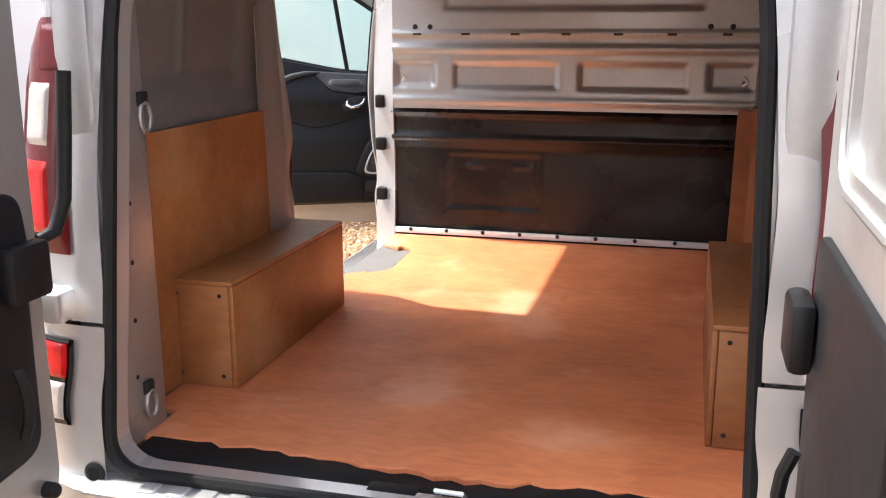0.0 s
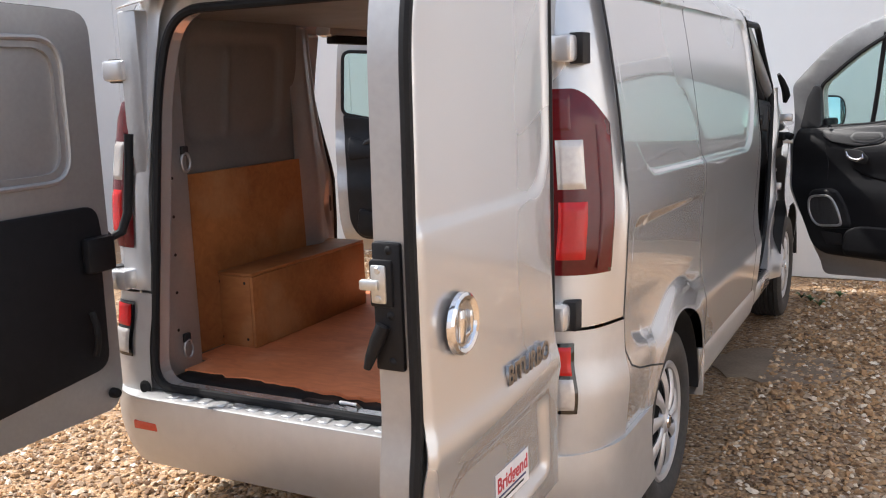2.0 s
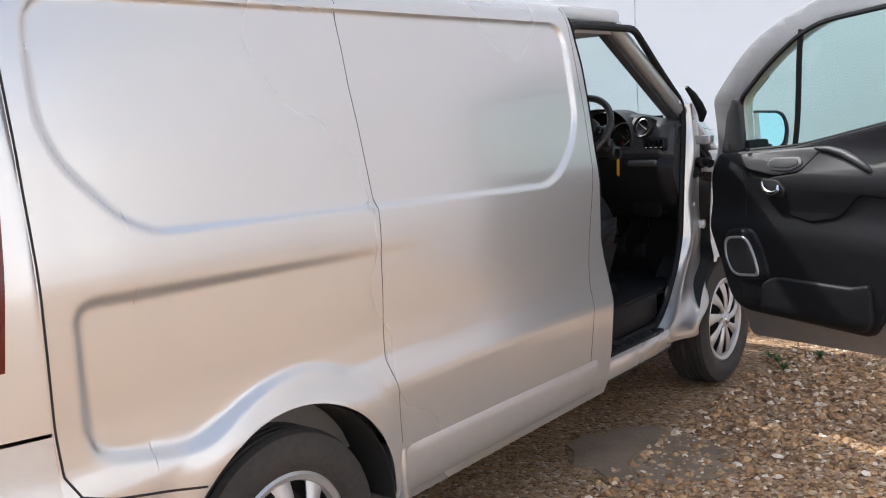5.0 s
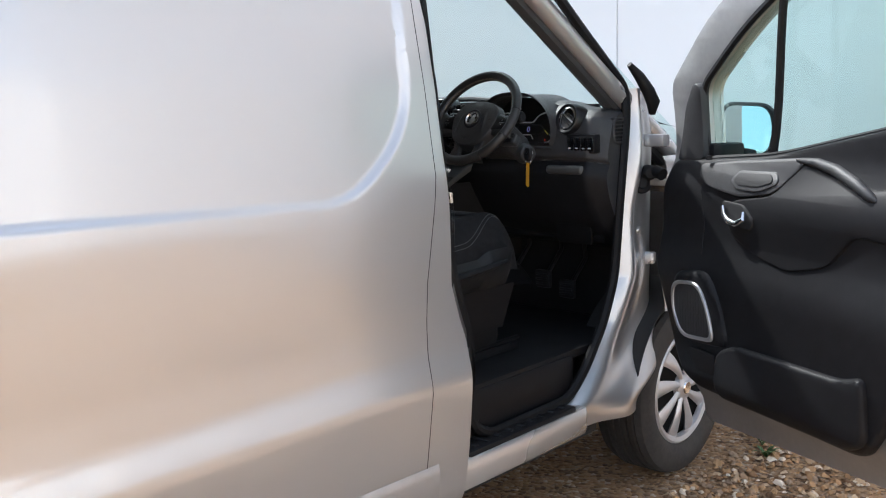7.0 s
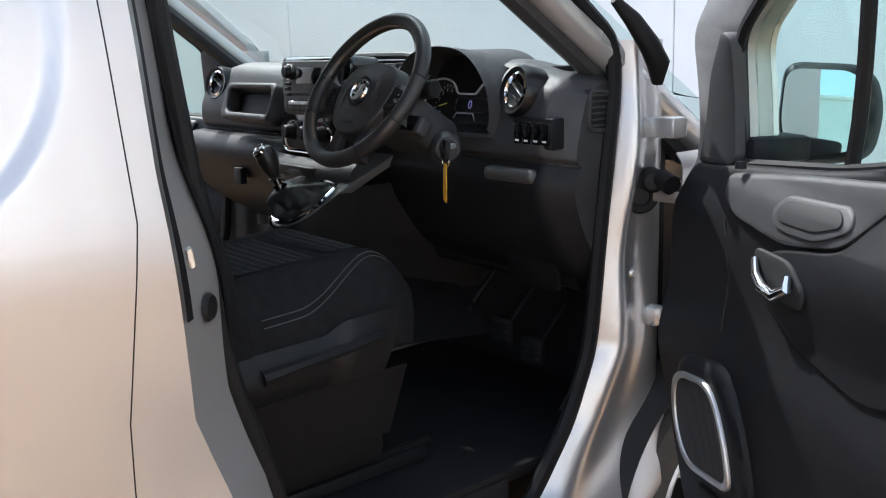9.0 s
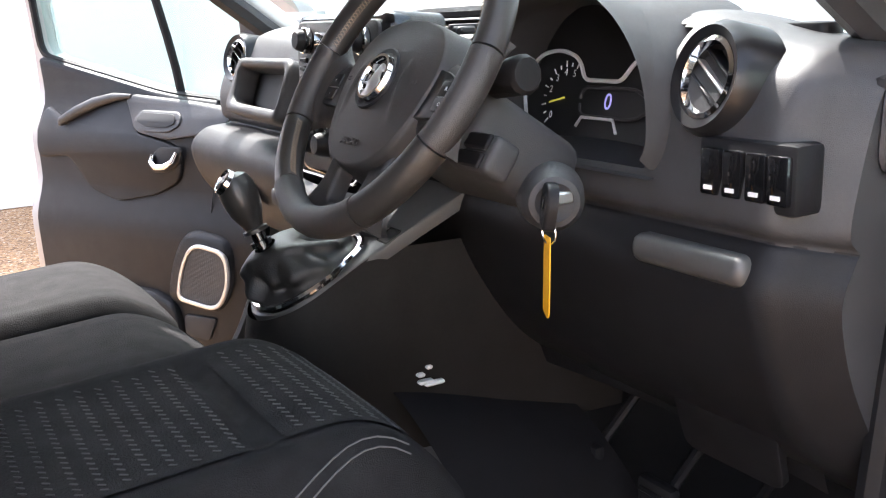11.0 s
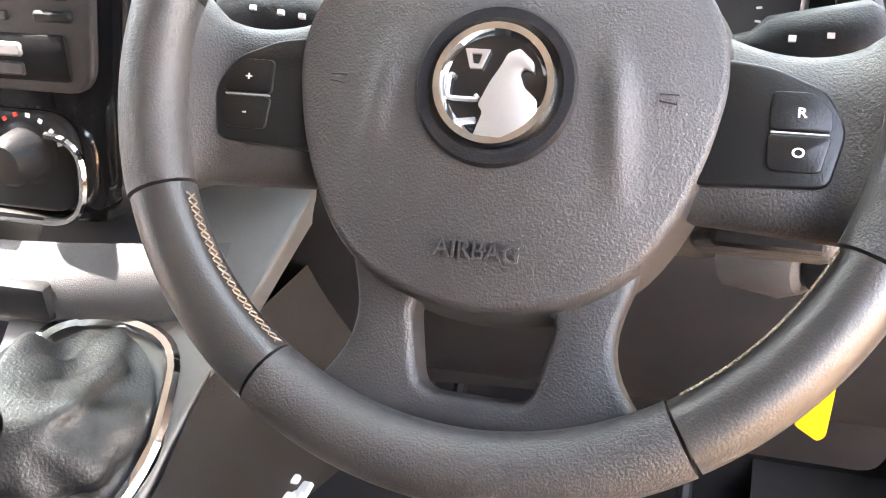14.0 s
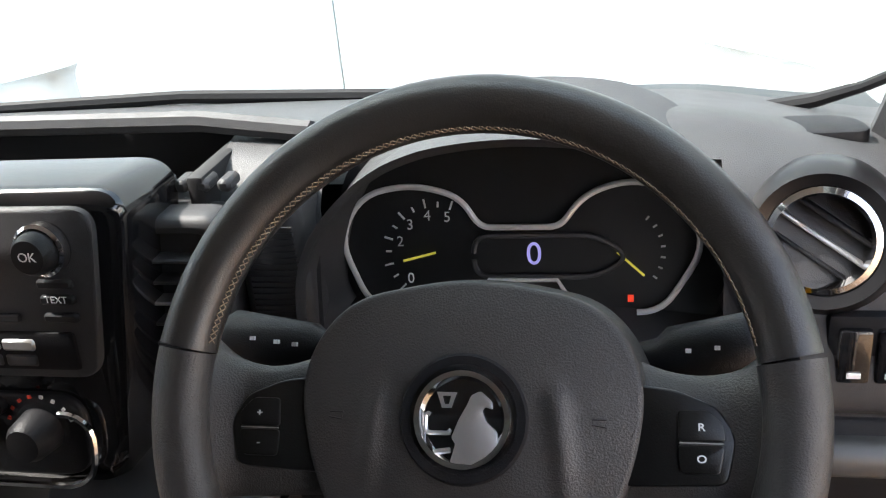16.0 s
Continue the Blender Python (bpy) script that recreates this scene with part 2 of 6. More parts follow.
def lathe(profile, n=32, m=None, arc=None):
    """Turn (radius, height) points round the local z axis."""
    bm = bmesh.new()
    rings = []
    for r, h in profile:
        rings.append([bm.verts.new((r * math.cos(2 * math.pi * j / n), r * math.sin(2 * math.pi * j / n), h)) for j in range(n)] if r > 1e-5 else [bm.verts.new((0, 0, h))])
    for a, b in zip(rings, rings[1:]):
        for j in range(n):
            k = (j + 1) % n
            if len(a) == 1 and len(b) == 1:
                continue
            if len(a) == 1:
                bm.faces.new((a[0], b[k], b[j]))
            elif len(b) == 1:
                bm.faces.new((a[j], a[k], b[0]))
            else:
                bm.faces.new((a[j], a[k], b[k], b[j]))
    return moved(bm, m) if m else bm


def sheet(f, nu, nv, keep=None):
    """A grid of nu x nv cells, f(u, v) -> point for u, v in 0..1."""
    bm = bmesh.new()
    vs = [[bm.verts.new(f(i / nu, j / nv)) for j in range(nv + 1)] for i in range(nu + 1)]
    for i in range(nu):
        for j in range(nv):
            if keep is None or keep((i + 0.5) / nu, (j + 0.5) / nv):
                bm.faces.new((vs[i][j], vs[i + 1][j], vs[i + 1][j + 1], vs[i][j + 1]))
    bmesh.ops.delete(bm, geom=[v for v in bm.verts if not v.link_faces], context="VERTS")
    return bm


def thicken(bm, d):
    bmesh.ops.recalc_face_normals(bm, faces=bm.faces)
    bmesh.ops.solidify(bm, geom=bm.faces[:], thickness=d)
    return bm


def lerp_table(table, x):
    if x <= table[0][0]:
        return table[0][1]
    for (a, b), (c, d) in zip(table, table[1:]):
        if x <= c:
            t = (x - a) / (c - a)
            return b + (d - b) * t
    return table[-1][1]


def smooth01(t):
    t = max(0.0, min(1.0, t))
    return t * t * (3 - 2 * t)


def inside_distance(p, poly):
    """Signed distance to a polygon's edge, positive inside."""
    x, y = p
    best, inn = 1e9, False
    for i in range(len(poly)):
        x0, y0 = poly[i - 1][0], poly[i - 1][1]
        x1, y1 = poly[i][0], poly[i][1]
        if (y0 > y) != (y1 > y) and x < (x1 - x0) * (y - y0) / (y1 - y0) + x0:
            inn = not inn
        dx, dy = x1 - x0, y1 - y0
        t = max(0, min(1, ((x - x0) * dx + (y - y0) * dy) / (dx * dx + dy * dy + 1e-12)))
        d = math.hypot(x - x0 - t * dx, y - y0 - t * dy)
        best = min(best, d)
    return best if inn else -best


def frame_at(origin, xdir, ydir):
    """A pose whose local x and y run along the two given ways."""
    x = Vector(xdir).normalized()
    z = x.cross(Vector(ydir)).normalized()
    y = z.cross(x)
    m = Matrix((x, y, z)).transposed().to_4x4()
    m.translation = origin
    return m


FLIP = Matrix.Diagonal((-1, 1, 1, 1))
ZX = frame_at((0, 0, 0), (0, 1, 0), (0, 0, 1))      # local xy -> world yz, outward +x

M["satin2"] = mat("console_grey", (0.075, 0.074, 0.072), 0.42, 0.2, 0, 0.1, 200)
M["piano2"] = mat("dial_black", (0.013, 0.013, 0.014), 0.35, 0, 0, 0.2)
# chrome of the dial rings, its bright reflection put into a pale colour
M["bright"] = mat("chrome_glint", (0.82, 0.82, 0.83), 0.3, 0.35, 0, 0.02)
M["seatplastic"] = mat("seat_plastic", (0.013, 0.013, 0.014), 0.42, 0, 0, 0.2, 300, 0.2, 900, spec=0.25)
M["pad"] = mat("button_black", (0.007, 0.007, 0.007), 0.3, 0, 0, 0.2, 300, 0.1, 900, spec=0.4)
M["seatthread"] = mat("seat_thread", (0.10, 0.10, 0.10), 0.8)
M["console"] = mat("console_plastic", (0.017, 0.0155, 0.0145), 0.58, 0, 0, 0.2, 200, 0.25, 1000, spec=0.12)
M["gaiter"] = mat("gaiter_leather", (0.016, 0.0155, 0.015), 0.5, 0, 0, 0.25, 90, 0.35, 500, wear=0.2)
# paler grey that carries sunlight on the passenger floor
M["mat"] = mat("sunlit_floor_grey", (0.17, 0.165, 0.16), 0.7, 0, 0, 0.25, 60, 0.4, 160)
M["fleck"] = mat("woven_fleck", (0.065, 0.065, 0.067), 0.9)
M["lettering"] = mat("lettering_chrome", (0.42, 0.42, 0.43), 0.22, 0.95, 0, 0.05)
M["ventblack"] = mat("vent_black", (0.010, 0.010, 0.011), 0.28, 0, 0, 0.2, spec=0.35)
# body silver, darkened in colour for the shade behind the open door
M["pillar"] = mat("pillar_paint_shaded", (0.50, 0.50, 0.50), 0.30, 0.75, 0.4, 0.04, 8)
M["redmark"] = mat("red_mark", (0.7, 0.05, 0.02), 0.5)
M["glowblue"] = mat("lit_digit", (0.45, 0.42, 0.95), 0.5, emit=0.06)
M["glowyellow"] = mat("lit_needle", (0.85, 0.75, 0.10), 0.5, emit=0.04)
M["glowred"] = mat("lit_red", (1.0, 0.06, 0.02), 0.5, emit=0.06)

# ---------------------------------------------------------------- the yard
def gravel_material():
    m = bpy.data.materials.new("gravel")
    m.use_nodes = True
    n, l = m.node_tree.nodes, m.node_tree.links
    b = n["Principled BSDF"]
    b.inputs["Roughness"].default_value = 0.8
    tc = n.new("ShaderNodeTexCoord")
    vo, vb, big = n.new("ShaderNodeTexVoronoi"), n.new("ShaderNodeTexVoronoi"), n.new("ShaderNodeTexNoise")
    vo.inputs["Scale"].default_value = vb.inputs["Scale"].default_value = 55
    big.inputs["Scale"].default_value, big.inputs["Detail"].default_value = 0.9, 6
    for t in (vo, vb, big):
        l.new(tc.outputs["Object"], t.inputs["Vector"])
    r = n.new("ShaderNodeValToRGB")
    cs = [(0.0, (0.13, 0.072, 0.036)), (0.3, (0.33, 0.19, 0.088)), (0.6, (0.46, 0.285, 0.145)), (0.85, (0.34, 0.225, 0.135)), (1.0, (0.64, 0.52, 0.39))]
    r.color_ramp.elements[0].color, r.color_ramp.elements[1].color = (*cs[0][1], 1), (*cs[-1][1], 1)
    for p, c in cs[1:-1]:
        r.color_ramp.elements.new(p).color = (*c, 1)
    sep = n.new("ShaderNodeSeparateColor")
    l.new(vo.outputs["Color"], sep.inputs[0])
    l.new(sep.outputs[0], r.inputs[0])
    mx = n.new("ShaderNodeMix")
    mx.data_type = "RGBA"
    mx.blend_type = "MULTIPLY"
    mx.inputs["Factor"].default_value = 0.5
    r2 = n.new("ShaderNodeMapRange")
    r2.inputs[1].default_value, r2.inputs[2].default_value, r2.inputs[3].default_value = 0.3, 0.7, 0.6
    l.new(big.outputs["Fac"], r2.inputs[0])
    l.new(r.outputs[0], mx.inputs["A"])
    l.new(r2.outputs[0], mx.inputs["B"])
    l.new(mx.outputs["Result"], b.inputs["Base Color"])
    bp = n.new("ShaderNodeBump")
    bp.inputs["Strength"].default_value, bp.inputs["Distance"].default_value, bp.invert = 0.9, 0.012, True
    l.new(vb.outputs["Distance"], bp.inputs["Height"])
    l.new(bp.outputs[0], b.inputs["Normal"])
    return m


def pebble_material():
    m = bpy.data.materials.new("pebbles")
    m.use_nodes = True
    n, l = m.node_tree.nodes, m.node_tree.links
    b = n["Principled BSDF"]
    b.inputs["Roughness"].default_value = 0.7
    g, r = n.new("ShaderNodeNewGeometry"), n.new("ShaderNodeValToRGB")
    cs = [(0.0, (0.13, 0.070, 0.034)), (0.25, (0.38, 0.21, 0.09)), (0.5, (0.50, 0.31, 0.155)), (0.7, (0.29, 0.195, 0.125)), (0.88, (0.58, 0.42, 0.26)), (1.0, (0.78, 0.68, 0.55))]
    r.color_ramp.elements[0].color, r.color_ramp.elements[1].color = (*cs[0][1], 1), (*cs[-1][1], 1)
    for p, c in cs[1:-1]:
        r.color_ramp.elements.new(p).color = (*c, 1)
    l.new(g.outputs["Random Per Island"], r.inputs[0])
    l.new(r.outputs[0], b.inputs["Base Color"])
    return m


def stones(name, count, area, size, seed, z=0.0):
    """Loose stones, each a squashed and turned octahedron with cut corners."""
    rng = np.random.default_rng(seed)
    base = []
    for ring, h in ((1.0, 0.0),):
        base += [(math.cos(a * math.pi / 3), math.sin(a * math.pi / 3), 0.0) for a in range(6)]
    base += [(0.55 * math.cos(a * math.pi / 3 + 0.5), 0.55 * math.sin(a * math.pi / 3 + 0.5), 0.62) for a in range(3) for a in (a * 2,)]
    base = np.array(base)
    faces = [(6, 7, 8)]
    ring = list(range(6))
    top = [6, 7, 8]
    for k in range(3):
        a, b2, c = (2 * k) % 6, (2 * k + 1) % 6, (2 * k + 2) % 6
        faces += [(a, b2, top[k]), (b2, c, top[k]), (c, top[(k + 1) % 3], top[k])]
    x0, x1, y0, y1 = area
    cx, cy = rng.uniform(x0, x1, count), rng.uniform(y0, y1, count)
    s = rng.uniform(size[0], size[1], count) * (0.6 + 0.8 * rng.random(count) ** 2)
    ang = rng.uniform(0, 6.28, count)
    jit = 1 + rng.uniform(-0.3, 0.3, (count, 9, 3))
    v = base[None] * jit * s[:, None, None]
    v[..., 0] *= rng.uniform(0.7, 1.4, count)[:, None]
    v[..., 2] *= rng.uniform(0.7, 1.3, count)[:, None]
    ca, sa = np.cos(ang)[:, None], np.sin(ang)[:, None]
    x, y = v[..., 0] * ca - v[..., 1] * sa, v[..., 0] * sa + v[..., 1] * ca
    tilt = rng.uniform(-0.35, 0.35, count)[:, None]
    zz = v[..., 2] + x * tilt
    out = np.stack([x + cx[:, None], y + cy[:, None], zz + z], -1).reshape(-1, 3)
    f = (np.array(faces)[None] + 9 * np.arange(count)[:, None, None]).reshape(-1, 3)
    me = bpy.data.meshes.new(name)
    me.from_pydata(out.tolist(), [], f.tolist())
    me.materials.append(PEBBLE)
    return new(name, me)


PEBBLE = pebble_material()
bm = bmesh.new()
bmesh.ops.create_grid(bm, x_segments=40, y_segments=40, size=60)
for v in bm.verts:
    v.co.z = -0.004 + 0.004 * noise.noise(v.co * 0.8)
ground = finish("ground", bm, gravel_material())
tagged(ground, "ground of loose tan and brown gravel", "gravel", kind="structure")
tagged(stones("gravel", 26000, (1.0, 4.3, -1.2, 5.3), (0.009, 0.018), 3), "loose tan, brown and cream gravel stones on the yard", "gravel", kind="stuff")
tagged(stones("gravel", 16000, (-3.0, 1.2, -2.2, 0.9), (0.009, 0.018), 4), "loose tan, brown and cream gravel stones behind the van", "gravel", kind="stuff")
tagged(stones("gravel", 9000, (-3.6, -0.8, 0.9, 5.3), (0.010, 0.02), 5), "loose gravel stones beside the sliding door", "gravel", kind="stuff")

# dusty patch on the gravel beside the sill
rng = random.Random(2)
dust = mat("dust_patch", (0.30, 0.215, 0.145), 0.95, 0, 0, 0.35, 60, 0.6, 250)
ring = [(1.02 + 0.36 * math.cos(a) * (1 + 0.18 * rng.uniform(-1, 1)), 2.92 + 0.30 * math.sin(a) * (1 + 0.15 * rng.uniform(-1, 1))) for a in [k * math.pi / 12 for k in range(24)]]
tagged(finish("dust_patch", plate(ring, thick=0.01, m=Matrix.Translation((0, 0, 0.0035))), dust), "grey dusty patch in the gravel", "ground patch", kind="structure")


def weed(x, y, n, seed):
    r = random.Random(seed)
    w = thing("weed", "small green weed growing through the gravel", "weed", (x, y, 0))
    for k in range(n):
        a, ln = r.uniform(0, 6.28), r.uniform(0.03, 0.075)
        dx, dy = math.cos(a), math.sin(a)
        bm = sheet(lambda u, v: (dx * ln * u - dy * (v - 0.5) * 0.016 * math.sin(math.pi * min(1, u + 0.1)), dy * ln * u + dx * (v - 0.5) * 0.016 * math.sin(math.pi * min(1, u + 0.1)), 0.004 + 0.035 * math.sin(u * 2.2)), 5, 2)
        part("leaf", bm, LEAF, w)


LEAF = mat("leaf", (0.06, 0.12, 0.03), 0.6, 0, 0, 0.4, 60)
for k, (x, y) in enumerate(((1.05, 4.52), (1.12, 4.40), (0.98, 4.60), (1.22, 4.72))):
    weed(x, y, 14, k)


def clad_wall(name, m, width, height, label, step=1.0):
    """A building front of upright white sheets with thin joints between them."""
    w = thing(name, label, "wall", kind="structure")
    k = int(width / step)
    for i in range(k):
        bm = block(i * step + 0.002, (i + 1) * step - 0.002, 0, 0.05, 0.0, height, 0.004, 1)
        o = part("panel", moved(bm, m), "wall", w, smooth=None)
    part("backing", block(0, width, 0.055, 0.2, 0, height - 0.02, 0, m=m), "wall", w, smooth=None)
    part("capping", block(0, width, -0.03, 0.22, height, height + 0.08, 0.01, m=m), "wall", w, smooth=None)
    return w


clad_wall("wall_north", pose(-9.2, 5.36, 0), 18.0, 6.0, "tall white clad building wall in front of the van", 3.0)
clad_wall("wall_west", pose(-7.5, -9, 0, 0, 0, 90), 15.0, 4.2, "white clad building wall across the yard", 3.0)
clad_wall("wall_south", pose(9.8, -13.0, 0, 0, 0, 180), 18.0, 5.0, "white clad building wall behind the yard", 3.0)
clad_wall("wall_east", pose(10.0, 9, 0, 0, 0, -90), 27.0, 4.6, "long white clad building wall beside the yard", 3.0)

# ---------------------------------------------------------------- the van: outer skin
van = thing("panel_van", "silver panel van with rear, side and cab doors open on gravel", "van")
SIDE = [(0.28, 0.905), (0.36, 0.938), (0.50, 0.957), (0.66, 0.972), (0.705, 0.975), (0.73, 0.971), (0.79, 0.958), (0.88, 0.956), (1.05, 0.966),
        (1.20, 0.973), (1.26, 0.971), (1.50, 0.946), (1.70, 0.917), (1.84, 0.892), (1.89, 0.868), (1.93, 0.82), (1.955, 0.74)]
UPPER = rounded([(0.405, 1.835, 0.10), (0.385, 1.50, 0.12), (0.59, 1.285, 0.10), (2.37, 1.225, 0.10), (2.585, 1.40, 0.14), (2.60, 1.835, 0.10)], n=6)
LOWER = rounded([(0.405, 1.165, 0.06), (1.65, 1.13, 0.1), (1.65, 0.80, 0.1), (1.25, 0.78, 0.10), (1.10, 0.845, 0.1), (0.93, 0.835, 0.1), (0.68, 0.735, 0.08), (0.41, 0.80, 0.08)], n=6)
ARCH_Y, ARCH_Z, ARCH_R = 0.985, 0.345, 0.415


def side_x(y, z):
    """Half-width of the body at a height, with its pressed fields and the flare round the wheel."""
    x = lerp_table(SIDE, z - 0.012) * 0.5 + lerp_table(SIDE, z + 0.012) * 0.5
    d = inside_distance((y, z), UPPER)
    x -= 0.015 * smooth01((d + 0.003) / 0.014)
    d = inside_distance((y, z), LOWER)
    if d > -0.05:
        x -= 0.016 * smooth01((d + 0.01) / 0.035) * smooth01((1.75 - y) / 1.1)
    r = math.hypot(y - ARCH_Y, z - ARCH_Z) - ARCH_R
    x += 0.014 * smooth01(1 - r / 0.11) if r < 0.11 else 0
    return x


OPEN_REAR = [(0.28, 2.775), (0.47, 2.78), (0.64, 2.78), (0.80, 2.775), (0.97, 2.715), (1.15, 2.705), (1.33, 2.69), (1.66, 2.68), (1.84, 2.655), (1.95, 2.65)]


def bottom_z(y):
    d = abs(y - ARCH_Y)
    z0 = 0.30
    return max(z0, ARCH_Z + math.sqrt(max(0, ARCH_R ** 2 - d * d))) if d < ARCH_R else z0


def bodyside(y0, y1, sign, keep=None):
    """A stretch of the van's flank; y1 may follow the cab door's opening."""
    ys = sorted(set([y0 + (2.78 - y0) * i / 240 for i in range(241)] + [ARCH_Y + ARCH_R * math.sin(a) for a in [math.pi * k / 48 - math.pi / 2 for k in range(49)]] + [ARCH_Y - ARCH_R * 1.002, ARCH_Y + ARCH_R * 1.002]))
    ys = [y for y in ys if y >= y0 and (y1 is None or y <= y1 + 1e-6)]
    bm = bmesh.new()
    nz = 210
    cols = []
    for y in ys:
        zb = bottom_z(y)
        col = []
        for j in range(nz + 1):
            z = zb + (1.955 - zb) * j / nz
            yy = y if y1 is not None else y0 + (y - y0) / (2.78 - y0) * (lerp_table(OPEN_REAR, z) - y0)
            col.append(bm.verts.new((sign * side_x(yy, z), yy, z)))
        cols.append(col)
    for a, b in zip(cols, cols[1:]):
        for j in range(nz):
            bm.faces.new((a[j], b[j], b[j + 1], a[j + 1]))
    return bm


right_flank = part("side_panel", bodyside(0.33, None, 1), "paint", van, "silver pressed flank panel", 50)
left_flank = part("side_panel", bodyside(0.33, 1.52, -1), "paint", van, "silver pressed flank panel", 50)
part("sill", block(-0.955, -0.80, 1.55, 2.72, 0.30, 0.50, 0.02), "paint", van)
part("cant_rail", block(-0.90, -0.80, 1.5, 3.3, 1.82, 1.93, 0.03), "paint", van)
part("cant_rail", block(0.73, 0.822, 2.66, 3.22, 1.86, 1.925, 0.025), "paint", van)
part("door_track", block(-0.86, -0.80, 1.55, 2.65, 1.79, 1.822, 0.004), "rubber", van)


def gapline(pts, w=0.0035, off=0.0006):
    """A dark shut line lying in the flank."""
    path = []
    for (a, b), (c, d) in zip(pts, pts[1:]):
        for k in range(12):
            t = k / 12
            y, z = a + (c - a) * t, b + (d - b) * t
            path.append((side_x(y, z) + off - w * 0.6, y, z))
    y, z = pts[-1]
    path.append((side_x(y, z) + off - w * 0.6, y, z))
    return tube(path, w, 6)


part("shut_line", gapline([(1.355, 1.90), (1.36, 1.615), (1.39, 1.253), (1.395, 1.0), (1.39, 0.79), (1.42, 0.70), (1.43, 0.52)], 0.0012), "gap", van)
part("shut_line", gapline([(2.635, 1.90), (2.64, 1.66), (2.655, 1.27), (2.62, 0.99), (2.618, 0.69), (2.60, 0.36)], 0.0012), "gap", van)
part("shut_line", gapline([(0.335, 1.90), (0.335, 1.41), (0.338, 0.91), (0.345, 0.79), (0.375, 0.735), (0.45, 0.705), (0.69, 0.65)], 0.004), "gap", van)

# sill moulding
part("sill_moulding", sheet(lambda u, v: (side_x(1.45 + 1.2 * u, 0.335 + 0.155 * v) + 0.012 * math.sin(math.pi * min(1, max(0, v))) ** 0.4 * min(1, u * 25 + 0.0), 1.45 + 1.2 * u, 0.335 + (0.165 - 0.02 * u) * v), 40, 10), "bumper", van, "silver sill moulding")
part("mud_flap", block(0.80, 0.965, 1.42, 1.445, 0.30, 0.50, 0.008), "paint", van)


# roof, and what closes the body below
def roof_point(u, v):
    s = -1 + 2 * u
    y = 0.16 + (3.28 + 0.27 * (1 - s * s) - 0.16) * v
    x = s * 0.78
    z = 1.972 - 0.045 * abs(s) ** 3 - 0.03 * smooth01((v - 0.85) / 0.15) - 0.05 * smooth01((0.04 - v) / 0.04)
    z -= 0.006 * (0.5 + 0.5 * math.cos(s * 26)) * smooth01((0.9 - abs(s)) / 0.1)
    return (x, y, z)


part("roof", thicken(sheet(roof_point, 60, 40), 0.004), "paint", van, "silver ribbed roof")
part("roof_liner", block(-0.80, 0.80, 0.3, 2.6, 1.86, 1.90, 0.01), "grey", van)
part("headliner", thicken(sheet(lambda u, v: (-0.78 + 1.56 * u, 2.66 + (0.58 + 0.27 * (1 - (2 * u - 1) ** 2)) * v, 1.86 - 0.02 * (2 * u - 1) ** 2), 20, 8), 0.02), "headliner", van)
part("underbody", block(-0.88, 0.88, 1.45, 3.55, 0.30, 0.36, 0.02), "underbody", van)
part("underbody", block(-0.55, 0.55, 0.12, 4.7, 0.28, 0.50, 0.02), "underbody", van)
part("load_floor", block(-0.80, 0.80, 0.30, 2.64, 0.50, 0.548, 0.0), "grey", van)
part("aerial", tube([(0.0, 2.95, 1.965), (0.0, 2.75, 2.2)], [0.004, 0.002], 6), "rubber", van)


def corner_point(s, z, sign=1, off=0.0):
    """Round the rear corner: s from the door opening (0) to the flank (1)."""
    yr = 0.10 + (z - 0.65) * 0.105
    k = side_x(0.33, z) / 0.966
    pts = [(0.70, yr), (0.78, yr + 0.002), (0.845, yr + 0.014), (0.895, yr + 0.045), (0.930, yr + 0.095), (0.952, yr + 0.16), (0.966, 0.332)]
    t = s * 6
    i = min(5, int(t))
    f = t - i
    p0, p1, p2, p3 = (Vector(pts[max(0, min(6, q))]) for q in (i - 1, i, i + 1, i + 2))
    p = 0.5 * ((2 * p1) + (p2 - p0) * f + (2 * p0 - 5 * p1 + 4 * p2 - p3) * f * f + (3 * p1 - p0 - 3 * p2 + p3) * f ** 3)
    q = Vector((p.x * k, p.y))
    if off:
        d = (p2 - p1).normalized()
        q += Vector((d.y, -d.x)) * off
    return (sign * q.x, q.y, z)


for sg in (1, -1):
    part("rear_corner", sheet(lambda u, v: corner_point(u, 0.895 + 1.05 * v, sg), 30, 40), "paint", van, "silver rear corner pillar")
    part("bumper_corner", sheet(lambda u, v: corner_point(u, 0.535 + 0.352 * v, sg, 0.004), 30, 16), "bumper", van, "painted bumper corner")


def patch(s0, s1, z0, z1, sg, off, cut=0.0, bulge=0.004, ns=16, nz=20, skew=0.0):
    """A lens lying on the rear corner, its outer top corner cut off."""
    def f(u, v):
        s = s0 + (s1 - s0) * u
        z = z0 + (z1 - z0) * v
        if cut:
            z = z0 + (z1 - cut * max(0.0, (u - 0.45) / 0.55) ** 1.6 - z0) * v
        edge = min(u, 1 - u, v, 1 - v)
        return corner_point(s + skew * v, z, sg, off + bulge * smooth01(edge / 0.12))
    return sheet(f, ns, nz)


